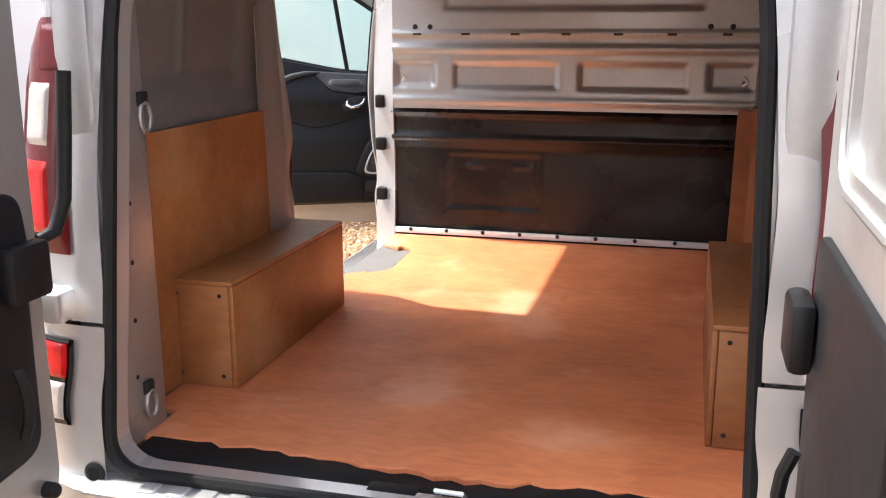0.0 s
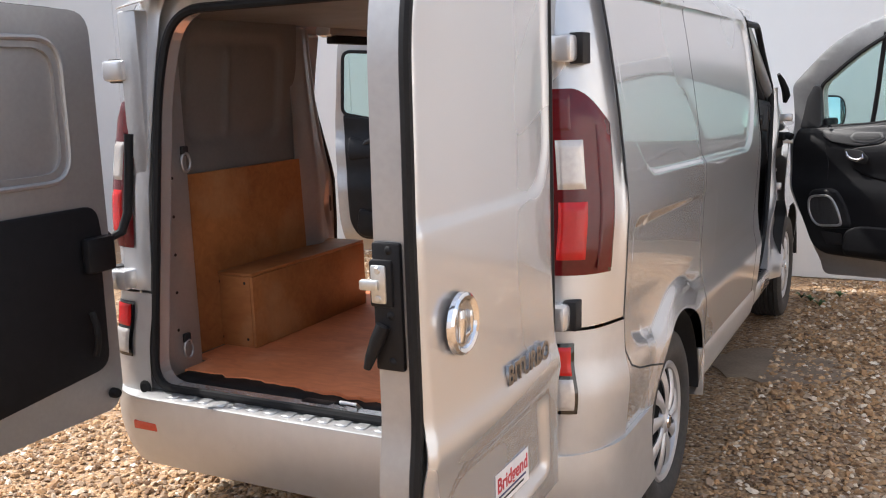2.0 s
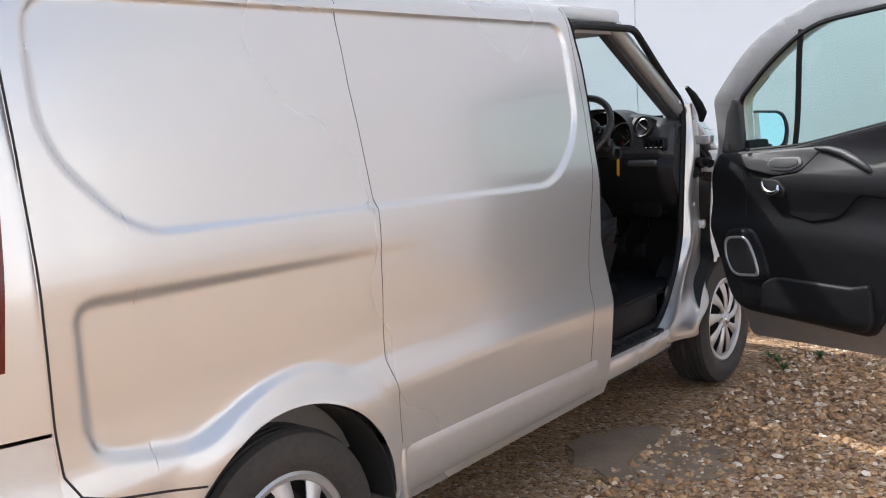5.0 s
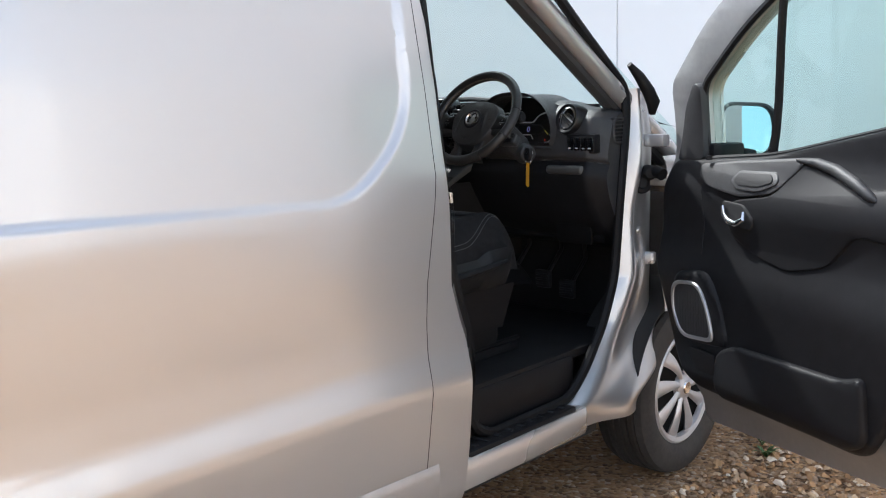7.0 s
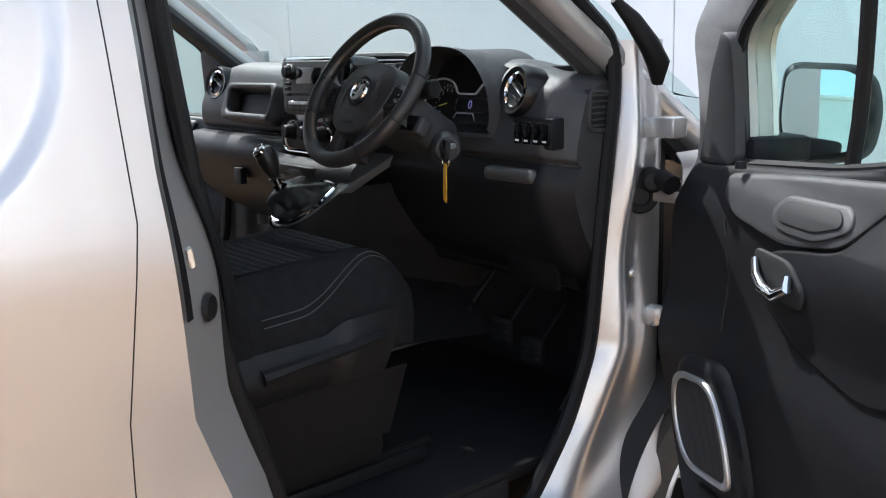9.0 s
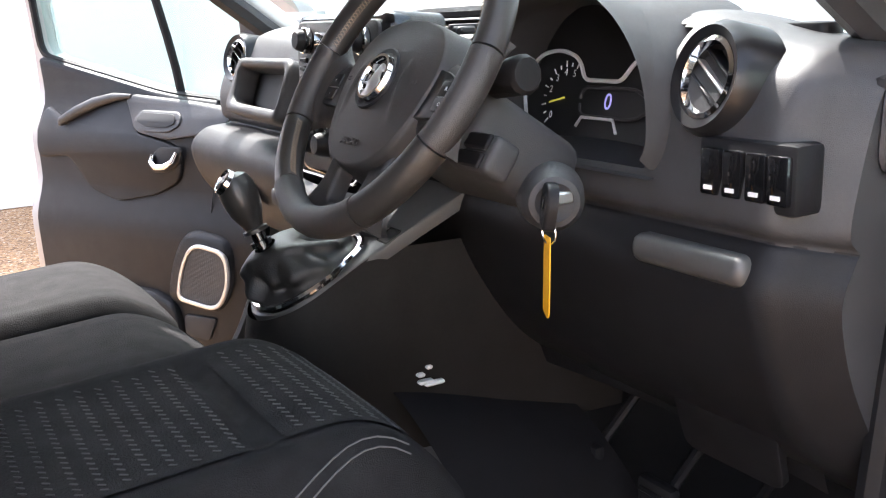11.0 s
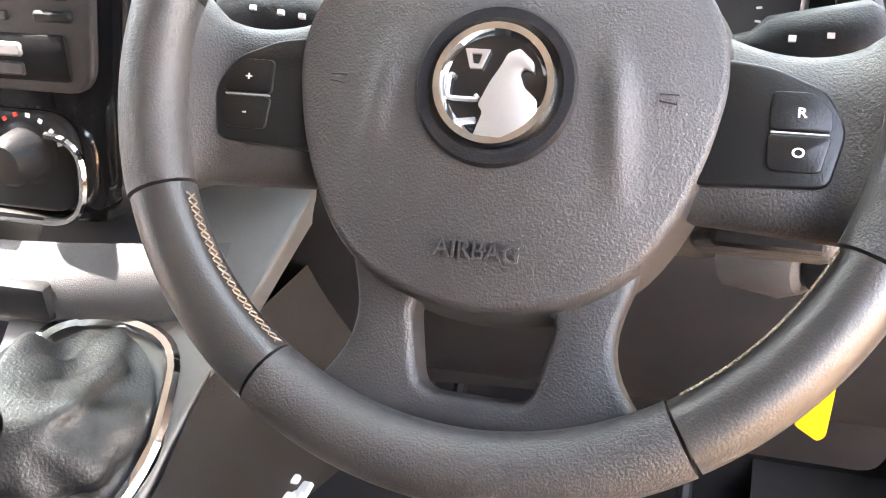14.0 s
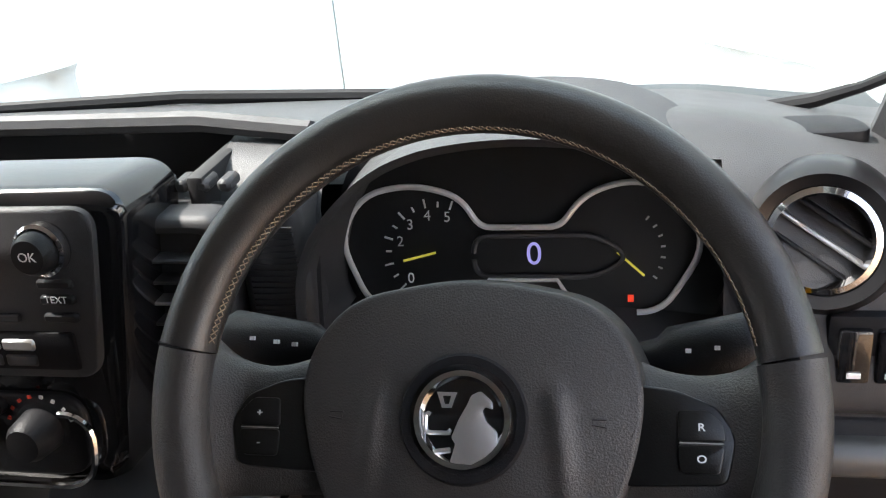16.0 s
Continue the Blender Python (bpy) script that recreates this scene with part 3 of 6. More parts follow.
for sg in (1, -1):
    tl = part("tail_light", patch(0.15, 0.72, 1.045, 1.56, sg, 0.006, 0.10, 0.010), "redd", van, "tall dark red tail light cluster")
    part("brake_lens", patch(0.26, 0.47, 1.09, 1.25, sg, 0.016, 0, 0.006), "red", tl, "bright red lens")
    part("indicator_lens", patch(0.26, 0.46, 1.285, 1.42, sg, 0.016, 0, 0.006), "clear", tl, "clear indicator lens")
    part("position_lens", patch(0.18, 0.38, 1.44, 1.545, sg, 0.014, 0, 0.004), "redd", tl)
    part("edge_strip", patch(0.56, 0.69, 1.06, 1.46, sg, 0.017, 0.05, 0.004), "redd", tl)
    ll = part("fog_light", patch(0.16, 0.43, 0.655, 0.855, sg, 0.010, 0, 0.003), "piano", van, "small black-framed lower lamp")
    part("fog_lens", patch(0.19, 0.40, 0.765, 0.845, sg, 0.015, 0, 0.004), "red", ll, "red fog lens")
    part("reverse_lens", patch(0.19, 0.40, 0.668, 0.755, sg, 0.015, 0, 0.004), "clear", ll, "clear reversing lens")
    for z in (1.668, 0.935):
        hy_ = 0.10 + (z - 0.65) * 0.105
        hg = part("hinge", block(0.77 if sg > 0 else -0.868, 0.868 if sg > 0 else -0.77, hy_ - 0.055, hy_ + 0.06, z - 0.036, z + 0.036, 0.012), "paint", van, "silver rear door hinge")
        part("hinge_pocket", block(0.845 if sg > 0 else -0.885, 0.885 if sg > 0 else -0.845, hy_ - 0.006, hy_ + 0.06, z - 0.042, z + 0.042, 0.004), "gap", van)

# rear bumper with its ribbed tread
def bumper_point(u, v, off=0.0):
    """u from left to right round the back, v from bottom to top."""
    z = 0.27 + 0.265 * v
    a = -1 + 2 * u
    x = a * 0.99
    if abs(a) < 0.72:
        y = 0.012 + 0.02 * abs(a) ** 2
    else:
        t = (abs(a) - 0.72) / 0.28
        y = 0.0224 + 0.58 * t ** 1.55
        x = math.copysign(0.7128 + 0.262 * math.sin(min(1, t * 1.5) * math.pi / 2) ** 1.0, a)
    y += 0.05 * (1 - v) ** 2.5 - 0.012 * math.sin(math.pi * v)
    return (x, y, z)


part("rear_bumper", sheet(bumper_point, 90, 14), "bumper", van, "silver rear bumper")
def ledge_point(u, v):
    """Top of the bumper, running in under the body."""
    x, y, z = bumper_point(u, 1.0)
    return (x * (1 - 0.09 * v), y + (0.75 - y) * 0.10 * v, z - 0.007 * smooth01((0.80 - abs(x)) / 0.06))


part("bumper_ledge", sheet(ledge_point, 90, 4), "bumper", van)
tread = [block(-0.72, 0.72, 0.018, 0.17, 0.515, 0.537, 0.008)]
for i in range(18):
    x = -0.60 + i * 0.0706
    tread.append(block(x, x + 0.045, 0.045, 0.135, 0.53, 0.542, 0.004, 1))
part("bumper_tread", merged(*tread), "bumper", van, "ribbed bumper step")
for sg in (1, -1):
    part("reflector", block(sg * 0.67 - 0.055, sg * 0.67 + 0.055, 0.012, 0.04, 0.42, 0.452, 0.005), "amber", van, "red bumper reflector")
part("tow_cap", lathe([(0, 0), (0.012, 0), (0.014, -0.004)], 16, frame_at((-0.28, 0.007, 0.42), (1, 0, 0), (0, 0, 1))), "bumper", van)


# rear opening: frame, seal, sill
def opening_loop(grow=0.0):
    return rounded([(-0.695 - grow, 0.555 - grow, 0.10), (0.695 + grow, 0.555 - grow, 0.10), (0.665 + grow, 1.60, 0.2), (0.60 + grow, 1.86 + grow, 0.16), (-0.60 - grow, 1.86 + grow, 0.16), (-0.665 - grow, 1.60, 0.2)], n=8)


def lean(p, dy=0.0):
    return (p[0], 0.10 + (p[1] - 0.65) * 0.105 + dy, p[1])


outer = [(-0.74, 0.50), (0.74, 0.50), (0.72, 1.90), (0.5, 1.955), (-0.5, 1.955), (-0.72, 1.90)]
bm = plate(outer, [opening_loop()], 0.05)
for v in bm.verts:
    x, z, d = v.co
    v.co = lean((x, z), 0.03 - d)
part("rear_frame", bm, "paint", van, "silver rear door frame", None)
part("door_seal", tube([lean(p, 0.012) for p in opening_loop(0.004)], 0.016, 8, True), "rubber", van, "black rubber door seal")
for sg in (1, -1):
    dp = part("pillar", block(sg * 0.75 - 0.045, sg * 0.75 + 0.045, 0.17, 0.37, 0.55, 1.87, 0.012), "inner", van, "perforated inner rear pillar")
    for k in range(8):
        part("hole", lathe([(0, 0), (0.006, 0), (0.006, -0.002)], 10, frame_at((sg * 0.7035, 0.25 + 0.008 * k, 0.72 + 0.14 * k), (0, 1, 0), (0, 0, 1)) ), "gap", dp)
    for y, z in ((0.35, 1.352), (0.285, 0.66)):
        lug = part("lashing_ring", tube([(sg * 0.695, y + 0.022 * math.cos(a), z - 0.02 + 0.034 * math.sin(a)) for a in [k * math.pi / 8 for k in range(16)]], 0.0055, 8, True), "inner", van, "grey steel lashing ring")
        part("ring_plate", block(sg * 0.70 - 0.008, sg * 0.70 + 0.008, y - 0.016, y + 0.016, z + 0.005, z + 0.04, 0.004), "gap", lug)
for z in (1.536, 1.304, 1.159, 0.921):
    part("blanking_plug", lathe([(0, 0.004), (0.007, 0.004), (0.010, 0)], 14, frame_at((0.7165, lean((0, z), 0.03)[1], z), (1, 0, 0), (0, 0, 1))), "rubber", van, "black plastic blanking plug")
part("drain_grommet", lathe([(0.0, 0.004), (0.014, 0.004), (0.018, 0.008), (0.026, 0.004), (0.027, 0)], 20, frame_at((-0.725, 0.085, 0.548), (1, 0, 0), (0, 0, 1))), "rubber", van, smooth=40)

# rear sill: black worn plastic with the latch plate
def sill_point(u, v):
    x = -0.69 + 1.38 * u
    y = 0.13 + 0.17 * v
    z = 0.538 + 0.022 * smooth01(v / 0.5) - 0.012 * math.exp(-((x - 0.03) / 0.16) ** 2) + 0.003 * noise.noise(Vector((x * 14, y * 20, 0)))
    return (x, y, z)


part("rear_sill", sheet(sill_point, 80, 14), "rubber", van, "scuffed black rubber sill cover")
part("latch_plate", block(-0.10, 0.02, 0.15, 0.20, 0.535, 0.556, 0.006), "trim", van)
part("latch_loop", tube([(0.06, 0.19, 0.545), (0.06, 0.16, 0.57), (0.12, 0.16, 0.57), (0.12, 0.19, 0.545)], 0.006, 8), "steel", van)


# ---------------------------------------------------------------- wheels
def wheel(y, sg):
    w = part("wheel", merged(lathe([(0.205, -0.10), (0.215, -0.10), (0.222, 0.0), (0.222, 0.085), (0.21, 0.09), (0.20, 0.06), (0.16, 0.0), (0.0, 0.0)], 48)), "gap", van, "front or rear road wheel")
    w.matrix_local = frame_at((sg * 0.83, y, 0.34), (0, 1, 0), (0, 0, 1)) if sg > 0 else frame_at((sg * 0.83, y, 0.34), (0, -1, 0), (0, 0, 1))
    prof = [(0.215, -0.098), (0.245, -0.108), (0.30, -0.112), (0.328, -0.098), (0.339, -0.07)]
    for k in range(5):
        x = -0.055 + k * 0.0275
        prof += [(0.341, x - 0.009), (0.341, x + 0.006), (0.333, x + 0.008), (0.333, x + 0.013)]
    prof += [(0.339, 0.075), (0.330, 0.096), (0.30, 0.110), (0.26, 0.112), (0.235, 0.100), (0.218, 0.086)]
    part("tyre", lathe(prof, 72), "tyre", w, "worn black tyre", 30)
    pieces = [lathe([(0.222, 0.070), (0.224, 0.088), (0.214, 0.096), (0.198, 0.090), (0.192, 0.070)], 72)]
    for k in range(9):
        a = 2 * math.pi * k / 9
        def spoke(u, v, a=a):
            r = 0.045 + 0.155 * u
            half = 0.014 + 0.024 * u ** 1.4
            t = (v - 0.5) * 2
            ang = a + 0.22 * u
            h = 0.084 + 0.014 * (1 - u) - 0.010 * t * t + 0.010 * math.sin(math.pi * u)
            return (r * math.cos(ang) - t * half * math.sin(ang), r * math.sin(ang) + t * half * math.cos(ang), h)
        part("spoke", thicken(sheet(spoke, 8, 6), 0.008), "hub", w, "", 35)
    part("cover_hub", lathe([(0.0, 0.104), (0.030, 0.102), (0.034, 0.098), (0.052, 0.094), (0.060, 0.078)], 32), "hub", w, "", 35)
    part("wheel_cover", merged(*pieces), "hub", w, "silver nine-spoke wheel cover", 35)
    part("centre_badge", lathe([(0.0, 0.108), (0.022, 0.1075), (0.026, 0.103)], 24), "chrome", w)
    return w


for yy in (0.985, 4.083):
    for sg in (1, -1):
        wheel(yy, sg)
        part("wheel_liner", thicken(sheet(lambda u, v: (sg * (0.68 + 0.27 * v), yy + 0.412 * math.cos(math.pi * u), 0.345 + 0.412 * math.sin(math.pi * u)), 36, 4), 0.004), "underbody", van)

# ---------------------------------------------------------------- front of the body
def wing_point(u, v, sg):
    z = 0.30 + 0.95 * v
    y = 3.86 + 1.05 * u
    x = side_x(2.2, z) - 0.25 * smooth01((u - 0.45) / 0.55) ** 2 - 0.012
    return (sg * x, y, z)


def in_arch(u, v):
    return math.hypot(3.86 + 1.05 * u - 4.083, 0.30 + 0.95 * v - 0.345) > 0.40


for sg in (1, -1):
    part("wing", thicken(sheet(lambda u, v: wing_point(u, v, sg), 60, 54, in_arch), 0.003), "paint", van, "silver front wing")
part("bonnet", thicken(sheet(lambda u, v: ((-0.9 + 1.8 * u) * (1 - 0.12 * v), 4.16 + 0.62 * v, 1.25 - 0.22 * v ** 1.8 - 0.06 * abs(2 * u - 1) ** 3), 24, 16), 0.004), "paint", van, "short silver bonnet")
part("front_panel", thicken(sheet(lambda u, v: ((-0.82 + 1.64 * u), 4.80 + 0.14 * math.sin(math.pi * v) * (1 - 0.4 * abs(2 * u - 1) ** 2), 0.28 + 0.74 * v), 20, 12), 0.004), "paint", van)

# windscreen between slanting posts
def screen_point(u, v, off=0.0):
    s = -1 + 2 * u
    x = s * (0.90 - 0.11 * v)
    y = 4.22 - 0.68 * v - (0.08 + 0.20 * v) * s * s
    z = 1.27 + 0.61 * v
    return (x, y, z)


ws = part("windscreen", sheet(screen_point, 24, 12), "glass", van, "pale green tinted windscreen")
ws.visible_shadow = False
for sg in (1, -1):
    path = [(sg * (0.875 - 0.10 * k / 10), 4.06 - 0.86 * k / 10, 1.24 + 0.63 * k / 10) for k in range(11)]
    part("windscreen_post", tube(path, 0.036, 10), "paint", van, "slanting silver windscreen post")
    part("post_trim", tube([(p[0] - sg * 0.035, p[1] - 0.03, p[2] - 0.02) for p in path], 0.026, 8), "trim2", van)
part("screen_edge", tube([(-0.80, 3.93, 1.372), (-0.40, 4.03, 1.388), (0.0, 4.06, 1.390), (0.30, 4.05, 1.384), (0.58, 4.02, 1.374), (0.72, 3.99, 1.370), (0.775, 3.965, 1.386), (0.815, 3.93, 1.410), (0.84, 3.88, 1.440)], [0.009] * 6 + [0.008, 0.006, 0.006], 8), "rubber", van, "black edge band of the windscreen")
part("scuttle", block(-0.8, 0.8, 4.05, 4.25, 1.20, 1.27, 0.02), "trim", van)
part("wiper", tube([(0.62, 4.14, 1.30), (0.2, 4.16, 1.315), (-0.05, 4.14, 1.33)], 0.008, 6), "rubber", van)

# cab door opening: hinge pillar, seals, step
FRONT_EDGE = [(0.43, 3.30), (0.457, 3.36), (0.537, 3.46), (0.683, 3.575), (0.835, 3.645), (1.12, 3.68), (1.40, 3.72), (1.49, 3.722), (1.66, 3.503), (1.84, 3.27)]


def hinge_pillar(u, v, sg):
    z = 0.36 + 1.13 * v
    y0 = lerp_table(FRONT_EDGE, z) + 0.03
    y1 = 3.90 - 0.10 * smooth01((0.62 - z) / 0.25) - 0.11 * smooth01((0.50 - z) / 0.12)
    y = y0 + (y1 - y0) * u
    ridge = 0.022 * math.sin(math.pi * u) * (0.45 + 0.55 * math.sin(z * 15 + 1.6)) + 0.010 * math.sin(3 * math.pi * u) - 0.020 * smooth01((u - 0.55) / 0.3) * smooth01((z - 0.62) / 0.1)
    x = 0.855 + 0.035 * smooth01(u / 0.25) + ridge + 0.055 * smooth01((0.66 - z) / 0.22) * smooth01((u - 0.2) / 0.6)
    return (sg * x, y, z)


def pillar_y(z, k):
    """Depth of the pillar behind the cab door, narrower towards the roof."""
    return lerp_table(OPEN_REAR, z) + (0.10 - 0.035 * smooth01((z - 1.15) / 0.25)) * k


def seal_loop(sg, off=0.0):
    pts = [(y + 0.03 - off, z) for z, y in FRONT_EDGE[1:]] + [(2.73 + off, 1.84), (2.762 + off, 1.45), (2.79 + off, 1.2), (2.815 + off, 0.98), (2.885 + off, 0.76), (2.89 + off, 0.50), (2.97, 0.455)]
    out = rounded(pts, 0.05, 3)
    return [(sg * (0.866 - 0.022 * smooth01((p[1] - 1.3) / 0.5)), p[0], p[1]) for p in out]


for sg in (1, -1):
    hp = part("hinge_pillar", sheet(lambda u, v: hinge_pillar(u, v, sg), 30, 80), "pillar", van, "silver pressed door hinge pillar", 60)
    part("door_seal", tube(seal_loop(sg, 0.004), 0.017, 8, True), "rubber", van, "black cab door seal")
    part("pillar_bolt", lathe([(0, 0.006), (0.008, 0.006), (0.010, 0.002), (0.014, 0)], 12, frame_at((sg * 0.897, 3.775, 0.99), (0, 1, 0), (0, 0, 1)) if sg > 0 else frame_at((sg * 0.897, 3.775, 0.99), (0, -1, 0), (0, 0, 1))), "steel", hp)
    bt = part("cable_boot", lathe([(0.0, 0.020), (0.018, 0.020), (0.023, 0.026), (0.034, 0.025), (0.040, 0.014), (0.042, -0.02)], 28, frame_at((sg * 0.893, 3.80, 1.16), (0.7, sg * 0.7, 0), (0, 0, 1))), "rubber", hp, "black rubber cable boot")
    part("boot_sleeve", merged(lathe([(0.0, 0.030), (0.018, 0.028), (0.025, 0.018), (0.027, -0.02)], 24, frame_at((sg * 0.925, 3.80, 1.195), (0.7, sg * 0.7, 0), (0, 0, 1))), tube([(sg * 0.925, 3.80, 1.195), (sg * 0.955, 3.80, 1.20), (sg * 0.985, 3.79, 1.19)], 0.022, 10)), "rubber", bt)
    part("upper_hinge", block(sg * 0.93 - 0.05, sg * 0.93 + 0.05, 3.80, 3.85, 1.285, 1.33, 0.008), "paint", hp)
    part("lower_hinge", block(sg * 0.905 - 0.02, sg * 0.905 + 0.02, 3.82, 3.86, 0.86, 0.905, 0.008), "paint", hp)
    part("check_strap", block(sg * 0.93 - 0.06, sg * 0.93 + 0.06, 3.80, 3.812, 1.15, 1.175, 0.003), "steel", hp)
    part("seal_end", tube([(sg * 0.935, 3.80, 1.40), (sg * 0.945, 3.79, 1.44), (sg * 0.94, 3.765, 1.48), (sg * 0.925, 3.73, 1.53), (sg * 0.91, 3.69, 1.57)], [0.012, 0.024, 0.022, 0.018, 0.010], 10), "rubber", hp, "black rubber corner of the door seal")
    # pillar behind the opening
    bm = sheet(lambda u, v: (sg * (side_x(2.7, 0.47 + 1.4 * v) - 0.004 - 0.085 * u), pillar_y(0.47 + 1.4 * v, u), 0.47 + 1.4 * v), 6, 50)
    bp = part("rear_pillar", thicken(bm, 0.01), "paint", van, "silver pillar behind the cab door")
    part("striker", tube([(sg * 0.915, 2.745, 1.195), (sg * 0.95, 2.735, 1.195), (sg * 0.95, 2.735, 1.215), (sg * 0.915, 2.745, 1.215)], 0.005, 8), "steel", bp, "steel door striker")
    part("grommet", lathe([(0, 0.006), (0.018, 0.006), (0.022, 0)], 18, frame_at((sg * 0.918, 2.770, 1.12), (sg * -0.65, 0.76, 0), (0, 0, 1)) @ pose(0, 0, 0, 0, 0 if sg > 0 else 180, 0)), "rubber", bp)
    def inner_trim(u, v, sg=sg):
        z = 0.62 + 1.25 * v
        a0 = 1.0 - 0.12 * smooth01((z - 1.02) / 0.42)
        k = a0 + (1.12 - a0) * u
        return (sg * (side_x(2.7, z) - 0.004 - 0.085 * k + 0.007), pillar_y(z, k) + 0.006, z)
    part("pillar_trim", sheet(inner_trim, 6, 40), "rubber", bp, "black pillar weatherstrip")
    def strip(u, v, sg=sg):
        z, k = 1.12 + 0.74 * v, 0.0 + 0.15 * u
        return (sg * (side_x(2.7, z) - 0.004 - 0.085 * k + 0.009), pillar_y(z, k) + 0.004, z)
    part("weatherstrip", sheet(strip, 4, 30), "rubber", bp, "upright black rubber strip")
    part("door_sill", block(sg * 0.88 - 0.05, sg * 0.88 + 0.05, 2.72, 3.42, 0.34, 0.44, 0.02), "paint", van)
    st = part("cab_step", block(sg * 0.82 - 0.10, sg * 0.82 + 0.10, 2.82, 3.36, 0.425, 0.452, 0.008), "trim", van, "ribbed black plastic step")
    for k in range(9):
        part("rib", block(sg * 0.82 - 0.085, sg * 0.82 + 0.085, 2.86 + k * 0.055, 2.88 + k * 0.055, 0.450, 0.458, 0.003, 1), "trim", st)


# ---------------------------------------------------------------- cab doors
DOOR_OUT = rounded([(-0.012, 1.50, 0.04), (0.30, 1.775, 0.2), (0.66, 1.905, 0.2), (1.13, 1.925, 0.08), (1.19, 1.30, 0.1), (1.175, 0.62, 0.1), (1.12, 0.42, 0.06), (0.25, 0.365, 0.05), (0.205, 0.60, 0.1), (0.08, 0.80, 0.15), (0.02, 0.95, 0.1)], n=5)
DOOR_WIN = rounded([(0.19, 1.248, 0.02), (0.178, 1.49, 0.05), (0.42, 1.672, 0.2), (0.66, 1.80, 0.12), (1.10, 1.83, 0.06), (1.13, 1.395, 0.05), (0.53, 1.272, 0.1)], n=5)
TRIM_OUT = rounded([(0.045, 1.240, 0.03), (0.52, 1.272, 0.1), (1.125, 1.395, 0.03), (1.10, 0.62, 0.08), (1.02, 0.50, 0.06), (0.29, 0.50, 0.05), (0.22, 0.56, 0.08), (0.14, 0.74, 0.1), (0.045, 0.95, 0.1)], n=4)


def door_bow(z):
    """How far the door's section stands in towards the cab at a height: swollen low, set back at the glass."""
    return (0.045 * smooth01((1.02 - z) / 0.16) - 0.06 * smooth01((0.56 - z) / 0.14)
            - 0.055 * smooth01((z - 1.13) / 0.14) + 0.045 * smooth01((z - 1.30) / 0.5))


def cab_door(sg, name, label):
    d = thing(name, label, "")
    d.parent = van
    ux, uy = sg * 0.897, -0.44
    m = frame_at((sg * (0.93 + 0.0255), 3.77 + 0.052, 0), (ux, uy, 0), (0, 0, 1))
    # local x along the door, y up, z towards the cab side on the right-hand door
    s = -1 if sg > 0 else 1
    nrm = m.to_3x3() @ Vector((0, 0, 1))
    inner = 1 if nrm.y < 0 else -1
    def bowed(x, z, off):
        """A point of the door by its way along, height and distance towards the cab."""
        return m @ Vector((x, z, (off + door_bow(z)) * inner))
    def P(bm, off):
        zs = [v.co.y for v in bm.verts]
        z = math.ceil(min(zs) / 0.04) * 0.04
        while z < max(zs):
            bmesh.ops.bisect_plane(bm, geom=bm.verts[:] + bm.edges[:] + bm.faces[:], plane_co=(0, z, 0), plane_no=(0, 1, 0), dist=1e-5)
            z += 0.04
        for v in bm.verts:
            v.co.z += off + door_bow(v.co.y) * inner
        return moved(bm, m)
    def bod(o, hs, th, off, bev=0.0):
        bm = plate(o, hs, th, bev)
        if inner < 0:
            moved(bm, Matrix.Diagonal((1, 1, -1, 1)))
        return P(bm, off * inner)
    fr = part("door_frame", bod(DOOR_OUT, [DOOR_WIN], 0.055, -0.012, 0.012), "inner", d, "silver door shell", 35)
    part("outer_skin", bod(DOOR_OUT, [DOOR_WIN], 0.012, -0.068), "paint", d, "", 35)
    tr = part("trim_panel", bod(TRIM_OUT, [], 0.03, 0.022, 0.014), "trim", d, "black moulded door trim", 45)
    win = part("window_glass", bod([Vector(p) for p in DOOR_WIN], [], 0.004, -0.035), "glass", d, "pale green tinted window")
    win.visible_shadow = False
    part("window_seal", tube([bowed(p[0], p[1], -0.006) for p in DOOR_WIN], 0.012, 6, True), "rubber", d)
    part("window_bar", tube([bowed(0.495 + 0.085 * k / 6, 1.262 + 0.52 * k / 6, -0.016) for k in range(7)], 0.013, 8), "rubber", d, "black quarter light bar")
    tri = part("mirror_cover", bod(rounded([(0.055, 1.238), (0.10, 1.42), (0.155, 1.505), (0.192, 1.49), (0.20, 1.245)], 0.025), [], 0.03, 0.022, 0.012), "trim2", d, "black sail panel")
    # armrest shelf, pull cup and handle
    def raised(poly, off, th, bev, name_, material, label_=""):
        return part(name_, bod(poly, [], th, off, bev), material, d, label_, 45)
    raised(rounded([(0.22, 1.238), (0.40, 1.256), (0.66, 1.275), (0.69, 1.258), (0.61, 1.168), (0.47, 1.148), (0.30, 1.170), (0.235, 1.20)], 0.03, 4), 0.040, 0.022, 0.010, "upper_band", "trim2", "dark grey band along the top of the trim")
    cup = raised(rounded([(0.43, 1.228), (0.60, 1.232), (0.625, 1.20), (0.56, 1.170), (0.45, 1.172), (0.41, 1.195)], 0.03, 5), 0.047, 0.008, 0.005, "pull_cup", "trim2", "moulded pull cup")
    # thin black plate on the cup, painted shade of its hollow
    raised(rounded([(0.445, 1.222), (0.585, 1.225), (0.605, 1.203), (0.55, 1.186), (0.455, 1.187), (0.43, 1.20)], 0.02, 5), 0.0515, 0.003, 0.001, "cup_shade", "gap")
    raised(rounded([(0.675, 1.268), (0.80, 1.262), (0.965, 1.20), (1.09, 1.24), (1.098, 1.07), (0.935, 1.085), (0.84, 0.985), (0.70, 0.955), (0.53, 0.985), (0.425, 1.03), (0.405, 1.12), (0.47, 1.145), (0.61, 1.165)], 0.035, 4), 0.034, 0.020, 0.008, "armrest", "trim", "black moulded armrest panel")
